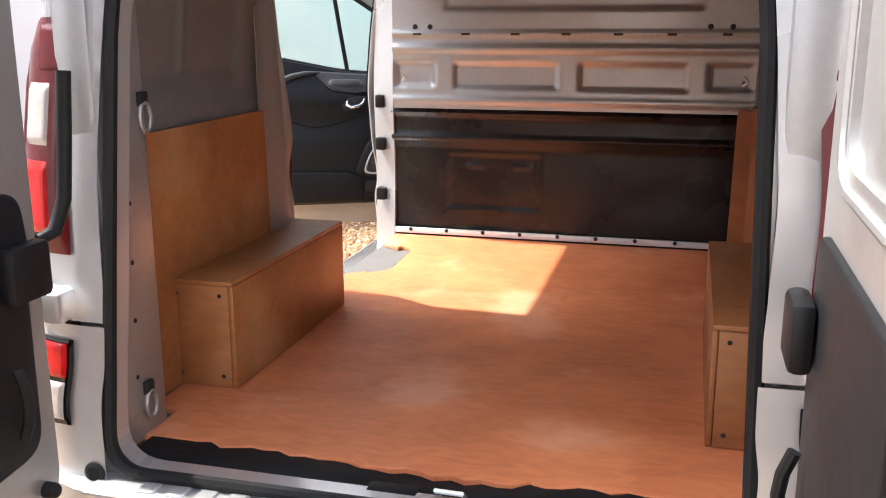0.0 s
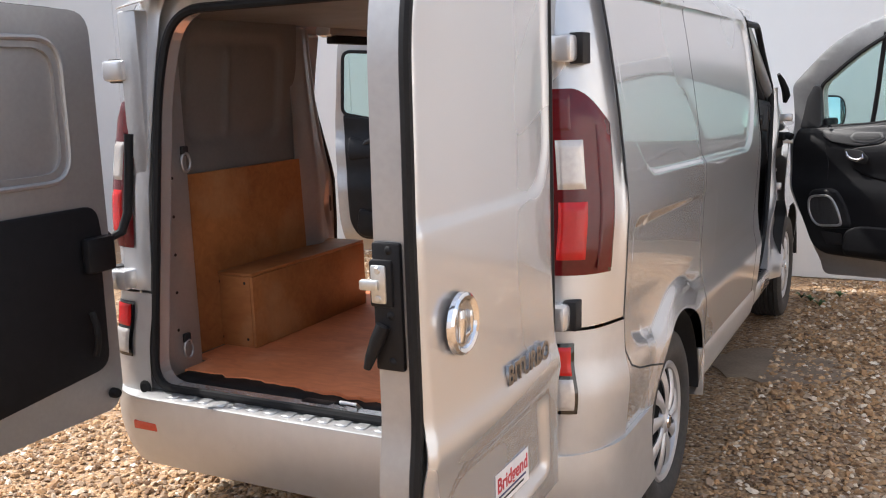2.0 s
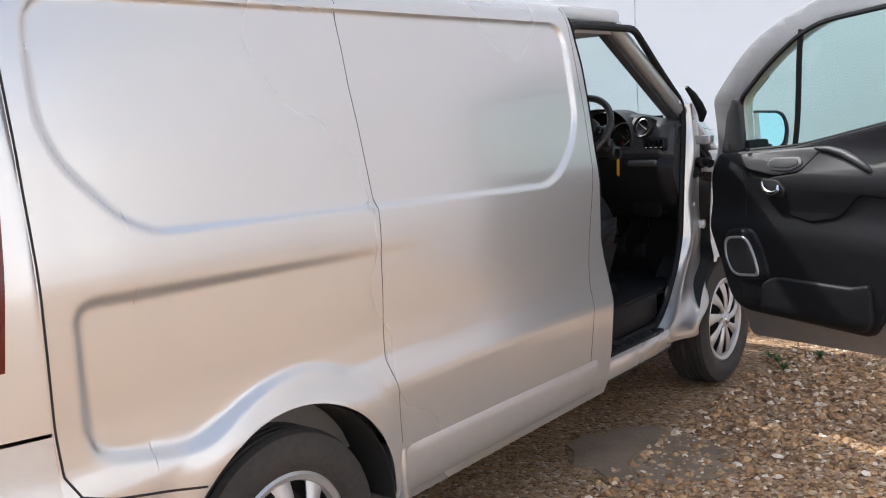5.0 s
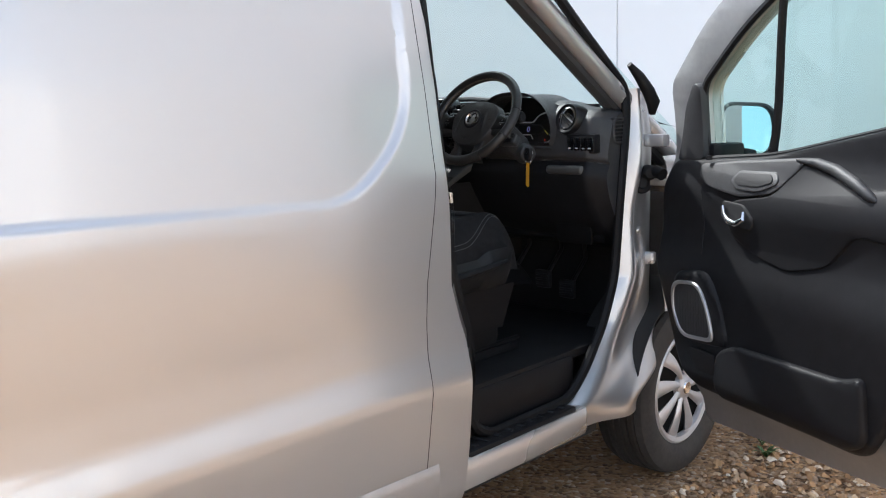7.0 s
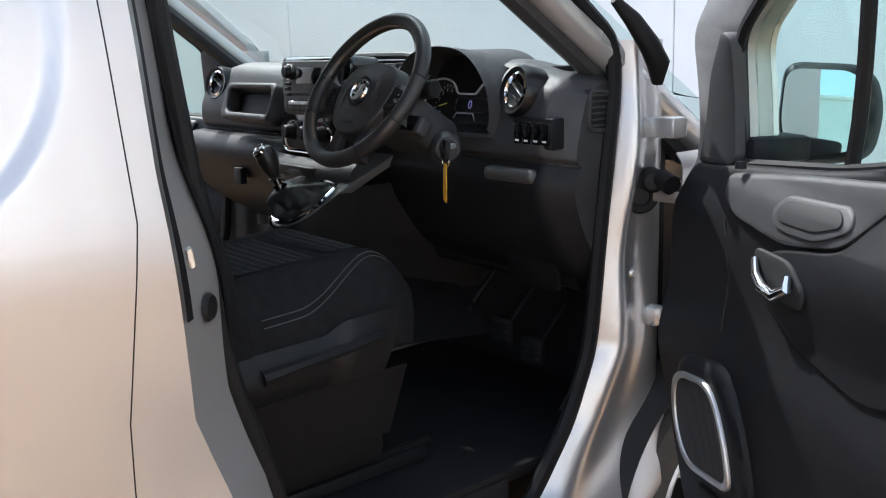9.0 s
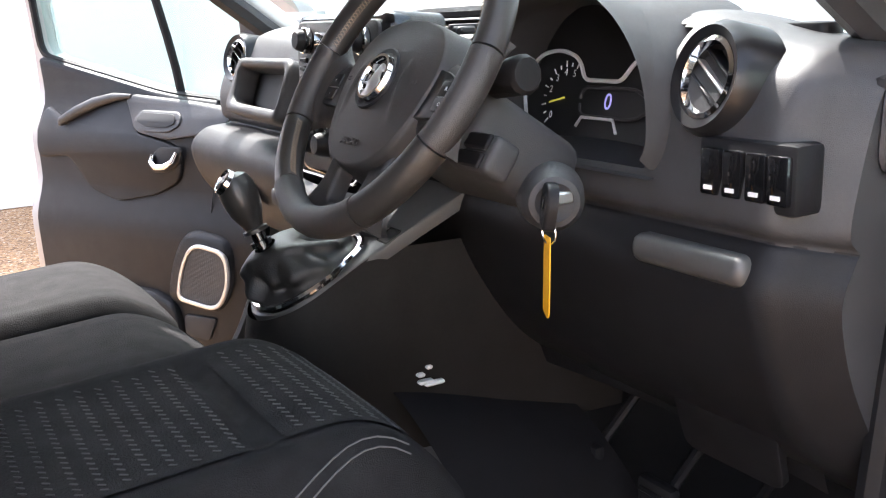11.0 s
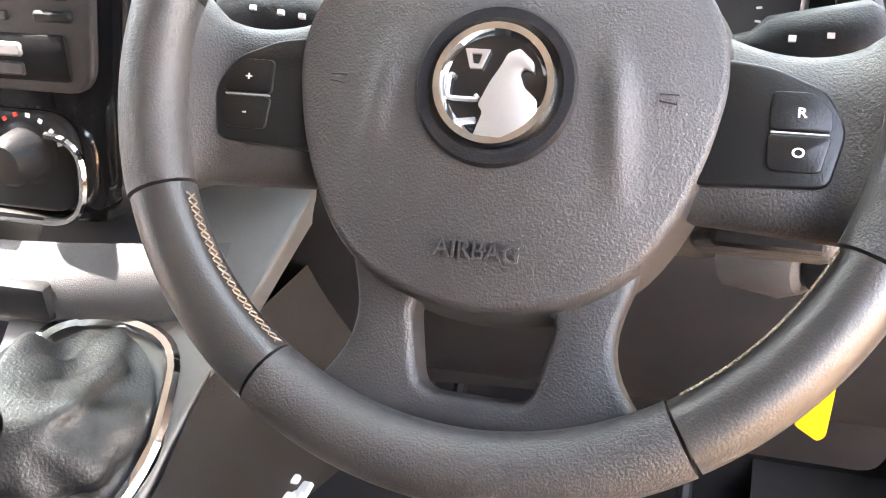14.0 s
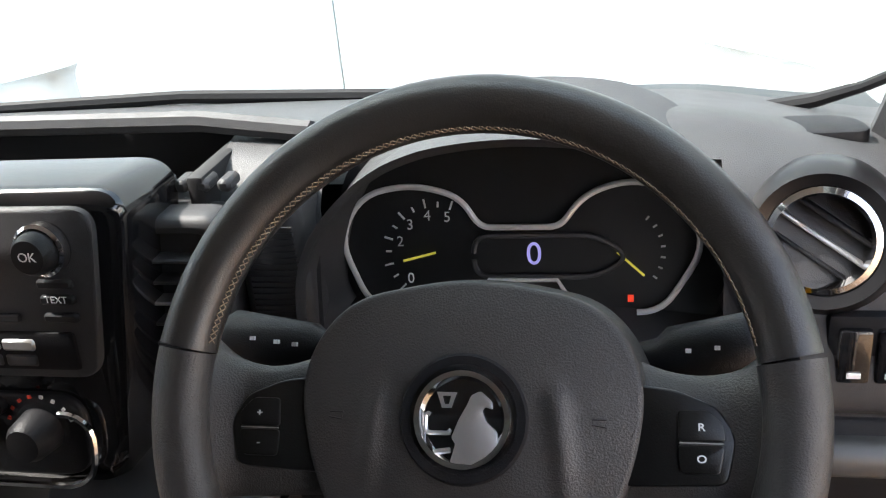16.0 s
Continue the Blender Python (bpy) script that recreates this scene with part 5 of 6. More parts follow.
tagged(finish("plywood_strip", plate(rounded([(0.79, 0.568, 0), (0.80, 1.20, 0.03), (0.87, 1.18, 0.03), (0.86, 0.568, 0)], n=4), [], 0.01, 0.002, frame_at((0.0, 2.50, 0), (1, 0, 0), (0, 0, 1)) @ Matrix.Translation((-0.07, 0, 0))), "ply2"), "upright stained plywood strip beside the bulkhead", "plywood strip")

# ---------------------------------------------------------------- cab
part("cab_floor", block(-0.84, 0.84, 2.66, 3.95, 0.58, 0.61, 0.006), "rubber", van, "black rubber cab floor")
# sheet added over the passenger half, coloured paler as if sunlit
part("sunlit_floor", block(-0.80, 0.04, 2.72, 3.90, 0.6105, 0.622, 0.004), "mat", van, "passenger floor, sunlight put into its paler grey")
part("seat_bracket", block(-0.04, 0.10, 3.33, 3.52, 0.622, 0.634, 0.004), "satin2", van, "grey floor plate")
part("cab_back", block(-0.80, 0.80, 2.64, 2.665, 0.6, 1.85, 0.004), "grey", van)
part("toe_board", block(-0.84, 0.84, 3.93, 3.96, 0.55, 1.25, 0.004), "trim", van)
part("cab_edge", block(0.70, 0.85, 2.70, 3.45, 0.45, 0.60, 0.02), "trim", van)
part("cab_edge", block(-0.85, -0.70, 2.70, 3.45, 0.45, 0.60, 0.02), "trim", van)


def dash_profile(x):
    side = smooth01((abs(x) - 0.62) / 0.22)
    lowleft = smooth01((0.0 - x) / 0.15)
    return [(4.10, 1.372 - 0.02 * side), (3.95, 1.402 - 0.03 * side), (3.80, 1.438 - 0.03 * side), (3.72, 1.455 - 0.035 * side), (3.665, 1.448 - 0.03 * side), (3.63, 1.425 - 0.02 * side), (3.605, 1.385),
            (3.585 - 0.01 * lowleft, 1.32), (3.575, 1.265), (3.59, 1.245), (3.585 - 0.055 * lowleft, 1.235), (3.57 - 0.075 * lowleft, 1.19), (3.60 - 0.07 * lowleft, 1.10), (3.67 - 0.03 * lowleft, 1.00), (3.78, 0.92)]


def smooth_profile(pts, t):
    k = len(pts) - 1
    f = t * k
    i = min(k - 1, int(f))
    f -= i
    p0, p1, p2, p3 = (Vector(pts[max(0, min(k, q))]) for q in (i - 1, i, i + 1, i + 2))
    return 0.5 * ((2 * p1) + (p2 - p0) * f + (2 * p0 - 5 * p1 + 4 * p2 - p3) * f * f + (3 * p1 - p0 - 3 * p2 + p3) * f ** 3)


def dash_point(u, v):
    x = -0.815 + 1.675 * u
    p = smooth_profile(dash_profile(x), v)
    e = smooth01(((x - 0.81) if x > 0 else (-x - 0.765)) / 0.05)
    return (x, p.x + 0.06 * e, p.y - 0.012 * e)


def dash_keep(u, v):
    x, y, z = dash_point(u, v)
    if 0.335 < x < 0.655 and z > 1.30 and y < 3.70 - 0.055 * smooth01((x - 0.585) / 0.06):
        return False
    return not (-0.135 < x < 0.225 and z > 1.395 and y < 3.705)


dash = part("dashboard", sheet(dash_point, 120, 110, lambda u, v: dash_keep(u, v) and v <= 0.66), "trim2", van, "dark grey moulded dashboard", 60)
# same dash below the ledge, in a darker plastic to hold its shade
part("shaded_lower_dash", sheet(lambda u, v: dash_point(u, 0.645 + 0.355 * v), 100, 40), "trim", dash, "lower dashboard, shade put into its black colour", 60)
part("cluster_cowl", sheet(lambda u, v: (0.325 + 0.345 * u, 3.668 - 0.10 * v, 1.300 - 0.012 * v + 0.012 * math.sin(math.pi * u) * (1 - v)), 24, 8), "trim2", dash, "", 60)
part("dash_end", sheet(lambda u, v: (0.86, dash_point(1, v)[1] + max(0.0, 3.79 - dash_point(1, v)[1]) * u, dash_point(1, v)[2]), 4, 60), "trim2", dash)
part("dash_end", sheet(lambda u, v: (-0.815, dash_point(0, v)[1] + (4.0 - dash_point(0, v)[1]) * u, dash_point(0, v)[2]), 4, 60), "trim2", dash)


def round_vent(x):
    m = frame_at((x, 3.612, 1.388), (1, -0.18 if x > 0 else 0.18, 0), (0, 0.25, 1)) @ Matrix.Diagonal((0.9, 0.9, 1, 1))
    if (m.to_3x3() @ Vector((0, 0, 1))).y > 0:
        m = m @ pose(0, 0, 0, 0, 180, 0)
    v = part("air_vent", lathe([(0.041, -0.02), (0.046, 0.018), (0.056, 0.022), (0.064, 0.010), (0.066, -0.03)], 48, m), "ventblack", dash, "round gloss-black air vent")
    part("vent_ring", lathe([(0.037, 0.012), (0.040, 0.020), (0.045, 0.018), (0.044, 0.01)], 48, m), "chrome", v, "chrome vent ring")
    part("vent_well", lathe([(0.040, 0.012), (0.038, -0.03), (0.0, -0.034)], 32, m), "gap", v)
    for k, o in enumerate((-0.017, 0.0, 0.017)):
        half = math.sqrt(0.038 ** 2 - o * o)
        part("vane", block(-half, half, o - 0.002, o + 0.002, -0.012, 0.012, 0.0015, 1, m @ pose(0, 0, 0, 0, 0, -32)), "satin" if k == 1 else "trim", v)
    return v


round_vent(0.722)
round_vent(-0.69)
# solid block coloured black for the shade between the slats
sv = part("side_vent", block(0.845, 0.862, 3.668, 3.738, 1.305, 1.393, 0.008, 2), "gap", dash, "slotted demister vent")
part("vent_frame", tube([(0.863, y, z) for y, z in rounded([(3.672, 1.390), (3.668, 1.308), (3.730, 1.304), (3.738, 1.386)], 0.02, 4)], 0.005, 6, True), "trim2", sv)
for k in range(6):
    part("slat", block(0.855, 0.8665, 3.674, 3.732, 1.315 + k * 0.0125, 1.319 + k * 0.0125, 0.001, 1), "trim2", sv)
part("top_vent", plate(rounded([(0.69, 3.70), (0.775, 3.70), (0.765, 3.745), (0.70, 3.75)], 0.02, 4), [], 0.012, 0.003, Matrix.Translation((0, 0, 1.440)) @ pose(0, 0, 0, 0, 0, 0)), "trim", dash)

# open tray on the passenger side
TRAY = frame_at((-0.30, 3.498, 1.352), (1, -0.05, 0), (0, 0.45, 1))
tray_in = rounded([(-0.150, 0.036, 0.02), (-0.128, -0.036, 0.02), (0.150, -0.036, 0.02), (0.128, 0.038, 0.02)], n=5)
tray_out = rounded([(-0.180, 0.055, 0.03), (-0.160, -0.058, 0.03), (0.165, -0.058, 0.03), (0.150, 0.058, 0.03)], n=5)
tray = part("open_tray", plate(tray_out, [tray_in], 0.05, 0.010, TRAY, 3), "trim2", dash, "open dashboard tray")
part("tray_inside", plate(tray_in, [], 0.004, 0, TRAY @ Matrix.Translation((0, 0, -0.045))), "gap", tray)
part("glovebox_latch", block(-0.40, -0.355, 3.488, 3.51, 1.10, 1.15, 0.004), "gap", dash)

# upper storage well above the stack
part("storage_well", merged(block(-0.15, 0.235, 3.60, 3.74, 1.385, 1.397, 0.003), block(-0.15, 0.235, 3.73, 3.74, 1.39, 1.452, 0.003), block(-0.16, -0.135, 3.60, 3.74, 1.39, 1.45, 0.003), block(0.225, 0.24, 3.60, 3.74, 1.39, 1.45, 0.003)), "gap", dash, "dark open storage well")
part("well_lip", tube([(-0.2, 3.70, 1.455), (0.0, 3.70, 1.468), (0.2, 3.695, 1.468), (0.31, 3.68, 1.46)], 0.010, 8), "trim2", dash)

# centre stack
SM = frame_at((0.035, 3.505, 1.34), (1, 0, 0), (0, 0.09, 1))
if (SM.to_3x3() @ Vector((0, 0, 1))).y > 0:
    SM = frame_at((0.035, 3.505, 1.34), (1, 0, 0), (0, 0.09, 1)) @ Matrix.Diagonal((1, 1, -1, 1))


def on_stack(bm, off=0.0):
    return moved(bm, SM @ Matrix.Translation((0, 0, off)))


st = part("radio_surround", on_stack(plate(rounded([(-0.165, 0.135), (-0.14, -0.125), (0.14, -0.125), (0.185, 0.135)], 0.035, 6), [], 0.09, 0.014)), "piano", dash, "gloss-black radio surround", 45)
rad = part("radio", on_stack(plate(rounded([(-0.142, 0.122), (-0.125, -0.020), (0.138, -0.020), (0.160, 0.122)], 0.022, 6), [], 0.012, 0.004), 0.006), "trim2", st, "grey radio panel", 45)
part("display", on_stack(block(-0.06, 0.06, 0.06, 0.105, 0, 0.008, 0.003), 0.002), "piano", rad)
for x in (-0.09, 0.116):
    part("knob", on_stack(lathe([(0.0, 0.030), (0.013, 0.030), (0.016, 0.026), (0.018, 0.008), (0.021, 0.006)], 28, Matrix.Translation((x, 0.092, 0)))), "trim", rad, "black radio knob")
    part("knob_ring", on_stack(lathe([(0.0185, 0.018), (0.021, 0.016), (0.021, 0.008), (0.0185, 0.008)], 28, Matrix.Translation((x, 0.092, 0)))), "chrome", rad)
part("slot", on_stack(block(-0.085, 0.08, 0.030, 0.037, 0, 0.009, 0.001, 1)), "gap", rad)
for k, z in enumerate((0.062, 0.049, 0.034)):
    part("button", on_stack(block(0.102, 0.132, z - 0.004, z + 0.004, 0, 0.010, 0.002, 1)), "trim", rad)
    part("button", on_stack(block(-0.118, -0.09, z - 0.005, z + 0.003, 0, 0.010, 0.002, 1)), "trim", rad)
part("key_panel", on_stack(block(-0.112, 0.124, -0.012, 0.022, 0, 0.009, 0.004, 2)), "trim", rad)
for k in range(6):
    part("button", on_stack(block(-0.095 + k * 0.031, -0.066 + k * 0.031, 0.006, 0.016, 0, 0.0115, 0.002, 1)), "satin", rad)
    part("button", on_stack(block(-0.095 + k * 0.031, -0.066 + k * 0.031, -0.008, 0.003, 0, 0.0105, 0.002, 1)), "trim2", rad)
hv = part("heater_panel", on_stack(plate(rounded([(-0.118, -0.035), (-0.112, -0.112), (0.112, -0.112), (0.118, -0.035)], 0.03, 6), [], 0.012, 0.004), 0.006), "trim", st, "heater control panel", 45)
for x in (-0.076, 0.004, 0.075):
    hk = part("heater_knob", on_stack(lathe([(0.0, 0.036), (0.014, 0.035), (0.018, 0.028), (0.020, 0.008), (0.024, 0.006)], 28, Matrix.Translation((x, -0.066, 0)))), "trim", hv, "black heater knob")
    for k in range(8):
        a = math.pi * (0.1 + 0.8 * k / 7)
        part("mark", on_stack(block(-0.0015, 0.0015, 0.028, 0.031, 0.006, 0.0072, 0, m=Matrix.Translation((x, -0.066, 0)) @ pose(0, 0, 0, 0, 0, math.degrees(a) - 90))), M["redmark"] if x > 0.05 and k > 3 else "white", hv)
for x in (-0.036, 0.04):
    part("heater_button", on_stack(lathe([(0, 0.014), (0.007, 0.013), (0.008, 0.006)], 16, Matrix.Translation((x, -0.045, 0)))), "trim", hv)
part("heater_trim", tube([SM @ Vector((p[0], p[1], 0.010)) for p in rounded([(-0.125, -0.05), (-0.115, -0.118), (0.115, -0.118), (0.125, -0.05)], 0.03, 6)], 0.003, 6), "chrome", hv, "chrome edging")
words("OK", 0.010, SM @ Matrix.Translation((0.116, 0.092, 0.0305)), "white", rad, "knob_word", "", 0.0002)
words("TEXT", 0.008, SM @ Matrix.Translation((0.117, 0.050, 0.0105)), "white", rad, "button_word", "", 0.0002)

for x in (-0.155, 0.222):
    cv = part("centre_vent", block(x - 0.036, x + 0.036, 3.568, 3.62, 1.285, 1.425, 0.012, 3), "gap", dash, "upright slatted centre vent")
    part("vent_frame", moved(plate(rounded([(-0.044, 0.078), (-0.040, -0.074), (0.040, -0.074), (0.044, 0.078)], 0.016, 4), [rounded([(-0.031, 0.062), (-0.028, -0.062), (0.028, -0.062), (0.031, 0.062)], 0.012, 4)], 0.03, 0.008), frame_at((x, 3.560, 1.353), (1, 0, 0), (0, 0, 1))), "trim2", cv, "", 45)
    for k in range(6):
        part("slat", block(x - 0.030, x + 0.030, 3.552, 3.580, 1.300 + k * 0.019, 1.3035 + k * 0.019, 0.001, 1), "trim2" if k != 3 else "satin", cv)
cheek = part("cluster_cheek", block(0.268, 0.326, 3.575, 3.64, 1.265, 1.436, 0.012, 3), "trim2", dash, "fine-ribbed panel beside the dials")
for k in range(26):
    part("rib", block(0.278, 0.320, 3.5735, 3.578, 1.279 + k * 0.0054, 1.2815 + k * 0.0054, 0, 1), "trim2", cheek)
part("demister_slot", merged(*[block(0.175 + k * 0.019, 0.187 + k * 0.019, 3.60, 3.625, 1.436, 1.447, 0.003, 1) for k in range(5)]), "trim2", dash)

# shelf below the stack and the gear console
part("lower_shelf", sheet(lambda u, v: (-0.16 + 0.42 * u, 3.50 - 0.035 * math.sin(math.pi * u) - 0.03 * math.sin(math.pi * v), 1.215 - 0.075 * v), 24, 10), "trim2", dash, "", 60)
part("switch_strip", block(-0.10, 0.14, 3.437, 3.46, 1.165, 1.195, 0.006), "trim", dash)
con = thing("gear_console", "dark floor-mounted gear lever console", "")
con.parent = van


def console_rim(u, grow=0.0, back=3.64):
    """Plan of the console: u runs down one side, round the nose and up the other."""
    r = 0.078 + grow
    nose = Vector((0.178, 3.375))
    if 0.28 < u < 0.72:
        a = math.pi * (1 + (u - 0.28) / 0.44)
        return nose + Vector((r * math.cos(a), r * 0.98 * math.sin(a)))
    t = (0.28 - u) / 0.28 if u <= 0.28 else (u - 0.72) / 0.28
    flare = 0.055 * t ** 1.2
    return Vector((nose.x + (r + flare) * (-1 if u < 0.5 else 1), nose.y + (back - nose.y) * t))


def console_point(u, v):
    """Skin of the gear console: v from its top edge down to the tunnel."""
    p = console_rim(u, 0.004 + 0.012 * math.sin(math.pi * min(1, v * 1.4)), 3.86)
    z0 = min(1.155, 1.086 + 0.55 * (p.y - 3.33))
    z = z0 + (0.84 - z0) * v
    tuck = 0.16 * smooth01((v - 0.12) / 0.88) ** 1.3
    return (p.x + (0.19 - p.x) * 0.12 * v, p.y + tuck * max(0.0, (3.64 - p.y) / 0.36), z)


part("console_skin", sheet(console_point, 72, 36), "console", con, "dark brown-black moulded console body", 60)
part("tunnel", sheet(lambda u, v: (0.19 + 0.21 * (2 * u - 1), 3.52 + 0.30 * v - 0.06 * math.cos((2 * u - 1) * 1.4), 0.60 + 0.36 * (1 - v * 0.2) * math.cos((2 * u - 1) * 1.35) ** 0.5), 30, 10), "trim", con, "black carpeted tunnel", 60)
CM = frame_at((0.178, 3.375, 1.114), (1, 0, 0), (0, 1, 0.55))
part("console_plate", plate([Vector((console_rim(k / 60).x - 0.178, (console_rim(k / 60).y - 3.375) * 1.141)) for k in range(61)], [], 0.02, 0.005, CM), "satin2", con, "grey console plate", 45)
ringp = rounded([(-0.050, 0.085), (-0.070, 0.0), (-0.052, -0.062), (0.0, -0.080), (0.052, -0.062), (0.074, 0.0), (0.060, 0.085), (0.0, 0.098)], 0.035, 6)
part("gaiter_ring", tube([CM @ Vector((p[0], p[1], 0.003)) for p in ringp], 0.0062, 8, True), "chrome", con, "chrome gaiter ring")
part("blank_switch", tube([CM @ Vector((0.078 + p[0], 0.115 + p[1], 0.0012)) for p in rounded([(-0.016, 0.014), (-0.014, -0.014), (0.016, -0.014), (0.015, 0.014)], 0.003, 2)], 0.0011, 4, True), "gap", con)
for k, (y, z, w) in enumerate(((3.515, 0.950, 0.012), (3.528, 0.946, 0.016), (3.507, 0.962, 0.006), (3.52, 0.972, 0.005))):
    part("scuff", block(0.262 + 0.1 * (y - 3.5), 0.2745 + 0.1 * (y - 3.5), y - w, y + w, z - 0.003, z + 0.003, 0.002, 1), "white", con, "white scuff in the plastic")


def gaiter(u, v):
    a = 2 * math.pi * u
    r0 = Vector((0.064 * math.cos(a), 0.082 * math.sin(a) + 0.006))
    fold = 1 + (0.16 * math.sin(5 * a + 7 * v) + 0.07 * math.sin(11 * a - 4 * v)) * math.sin(math.pi * min(1, v * 1.15)) ** 0.8
    r = r0 * (1 - v) ** 0.62 * fold + Vector((0.016 * math.cos(a), 0.016 * math.sin(a))) * v
    return CM @ Vector((r.x - 0.012 * v, r.y - 0.018 * v, 0.003 + 0.062 * v + 0.010 * math.sin(3 * a + 1) * math.sin(math.pi * v)))


part("gaiter", sheet(gaiter, 90, 30), "gaiter", con, "creased black leather gaiter", 60)
K0 = CM @ Vector((-0.012, -0.022, 0.055))
K1 = Vector((0.150, 3.303, 1.236))
part("gear_stick", merged(tube([K0, K0.lerp(K1, 0.5)], 0.010, 10), tube([K0.lerp(K1, 0.14), K0.lerp(K1, 0.22)], 0.0155, 14)), "piano", con)
kn = lathe([(0.0, 0.030), (0.012, 0.029), (0.021, 0.024), (0.0255, 0.012), (0.0265, -0.004), (0.023, -0.026), (0.016, -0.042), (0.013, -0.050), (0.018, -0.052), (0.018, -0.057), (0.0, -0.058)], 32)
KM = Matrix.Translation(K1) @ (K1 - K0).to_track_quat("Z", "Y").to_matrix().to_4x4()
knb = part("gear_knob", moved(kn, KM), "leather2", con, "black gear knob", 40)
capm = Matrix.Translation(K1) @ Vector((-0.10, -0.80, 0.60)).to_track_quat("Z", "Y").to_matrix().to_4x4() @ Matrix.Translation((0, 0.004, 0.0245))
part("knob_ring", lathe([(0.0155, 0.002), (0.0165, 0.006), (0.0185, 0.0045), (0.0195, -0.002)], 32, capm), "chrome", knb, "chrome knob ring")
part("knob_cap", lathe([(0.0, 0.0045), (0.010, 0.0042), (0.0165, 0.003)], 24, capm), "piano", knb)
part("shift_pattern", merged(*[block(x - 0.0005, x + 0.0005, -0.007, 0.007, 0.0045, 0.0052, 0, m=capm) for x in (-0.006, 0.0, 0.006)], block(-0.006, 0.006, -0.0005, 0.0005, 0.0045, 0.0052, 0, m=capm)), "white", knb, "white shift pattern", None)

# knee panel, column, pedals
part("knee_panel", sheet(lambda u, v: (0.30 + 0.50 * u, 3.60 + 0.11 * v + 0.02 * math.sin(3.1 * u), 1.225 - 0.28 * v), 12, 10), "trim", dash, "black knee panel")
part("fuse_lid", plate(rounded([(0.62, 1.16), (0.61, 1.0), (0.76, 1.0), (0.78, 1.16)], 0.02, 4), [], 0.01, 0.003, frame_at((0, 4.045, 0), (1, 0, 0), (0, -0.38, 1))), "trim", dash)
part("bright_shelf", block(0.645, 0.80, 3.562, 3.63, 1.198, 1.230, 0.013, 3), "satin2", dash, "smooth grey shelf")
swb = part("switch_block", block(0.725, 0.842, 3.581, 3.62, 1.272, 1.338, 0.006), "trim", dash, "row of dash switches")
for k, x in enumerate((0.733, 0.760, 0.788, 0.813)):
    part("switch", block(x, x + 0.024, 3.575, 3.585, 1.282, 1.328, 0.003), "piano", swb)
    part("switch_mark", block(x + 0.007, x + 0.017, 3.5735, 3.5755, 1.288, 1.292, 0), "white", swb)

col = part("steering_column", merged(
    moved(block(-0.085, 0.115, -0.055, 0.03, -0.20, -0.05, 0.025, 3), frame_at((0.497, 3.362, 1.40), (1, 0, 0), (0, 0.56, 0.83))),
    moved(block(-0.05, 0.05, -0.045, 0.015, -0.05, -0.022, 0.012, 3), frame_at((0.497, 3.362, 1.40), (1, 0, 0), (0, 0.56, 0.83)))), "trim2", dash, "grey steering column shroud", 45)
WM = frame_at((0.4945, 3.362, 1.403), (1, 0, 0), (0, 0.56, 0.83))
ign = part("ignition_barrel", lathe([(0.0, 0.006), (0.013, 0.008), (0.020, 0.012), (0.026, 0.010), (0.032, 0.0), (0.036, -0.03)], 28, frame_at((0.638, 3.47, 1.275), (0.5, 0.85, 0), (0, 0, 1))), "trim2", col, "round ignition barrel")
part("stalk", tube([WM @ Vector((-0.06, 0.020, -0.06)), WM @ Vector((-0.105, 0.030, -0.058)), WM @ Vector((-0.112, 0.031, -0.058)), WM @ Vector((-0.165, 0.038, -0.056)), WM @ Vector((-0.170, 0.0385, -0.056))], [0.010, 0.012, 0.017, 0.018, 0.014], 12), "trim", col, "black light stalk")
part("stalk", tube([WM @ Vector((0.06, 0.020, -0.06)), WM @ Vector((0.105, 0.030, -0.058)), WM @ Vector((0.112, 0.031, -0.058)), WM @ Vector((0.155, 0.038, -0.056)), WM @ Vector((0.160, 0.0385, -0.056))], [0.010, 0.012, 0.018, 0.020, 0.016], 12), "trim", col, "black wiper stalk")
for sx, xs in ((-1, (0.118, 0.130, 0.146)), (1, (0.120, 0.136, 0.148))):
    for x in xs:
        part("stalk_mark", block(x * sx - 0.0016, x * sx + 0.0016, 0.032 + 0.12 * (x - 0.12), 0.0345 + 0.12 * (x - 0.12), -0.0405, -0.0375, 0, m=WM), "white", col)
pod = part("audio_pod", block(0.085, 0.155, -0.062, -0.022, -0.095, -0.062, 0.008, 3, WM), "trim2", col, "grey audio control pod")
part("pod_button", block(0.095, 0.146, -0.0605, -0.044, -0.064, -0.0585, 0.002, 1, WM), "trim", pod)
part("pod_button", block(0.095, 0.146, -0.041, -0.0245, -0.064, -0.0585, 0.002, 1, WM), "trim", pod)
for i, (x, z, y) in enumerate(((0.33, 0.78, 3.76), (0.48, 0.77, 3.77), (0.60, 0.745, 3.76))):
    pd = part("pedal", block(x - 0.035, x + 0.035, y - 0.01, y + 0.012, z - 0.035, z + 0.035, 0.008, m=None), "rubber", van, "black rubber-faced pedal")
    part("pedal_arm", tube([(x, y + 0.01, z), (x, y + 0.12, z + 0.10), (x, y + 0.1, z + 0.3)], 0.009, 8), "trim", pd)
    for k in range(3):
        part("rib", block(x - 0.028, x + 0.028, y - 0.014, y - 0.008, z - 0.022 + k * 0.018, z - 0.014 + k * 0.018, 0.002, 1), "trim", pd)

# instrument cluster
clus = thing("instrument_cluster", "dark instrument cluster with chrome-ringed dials", "")
clus.parent = van
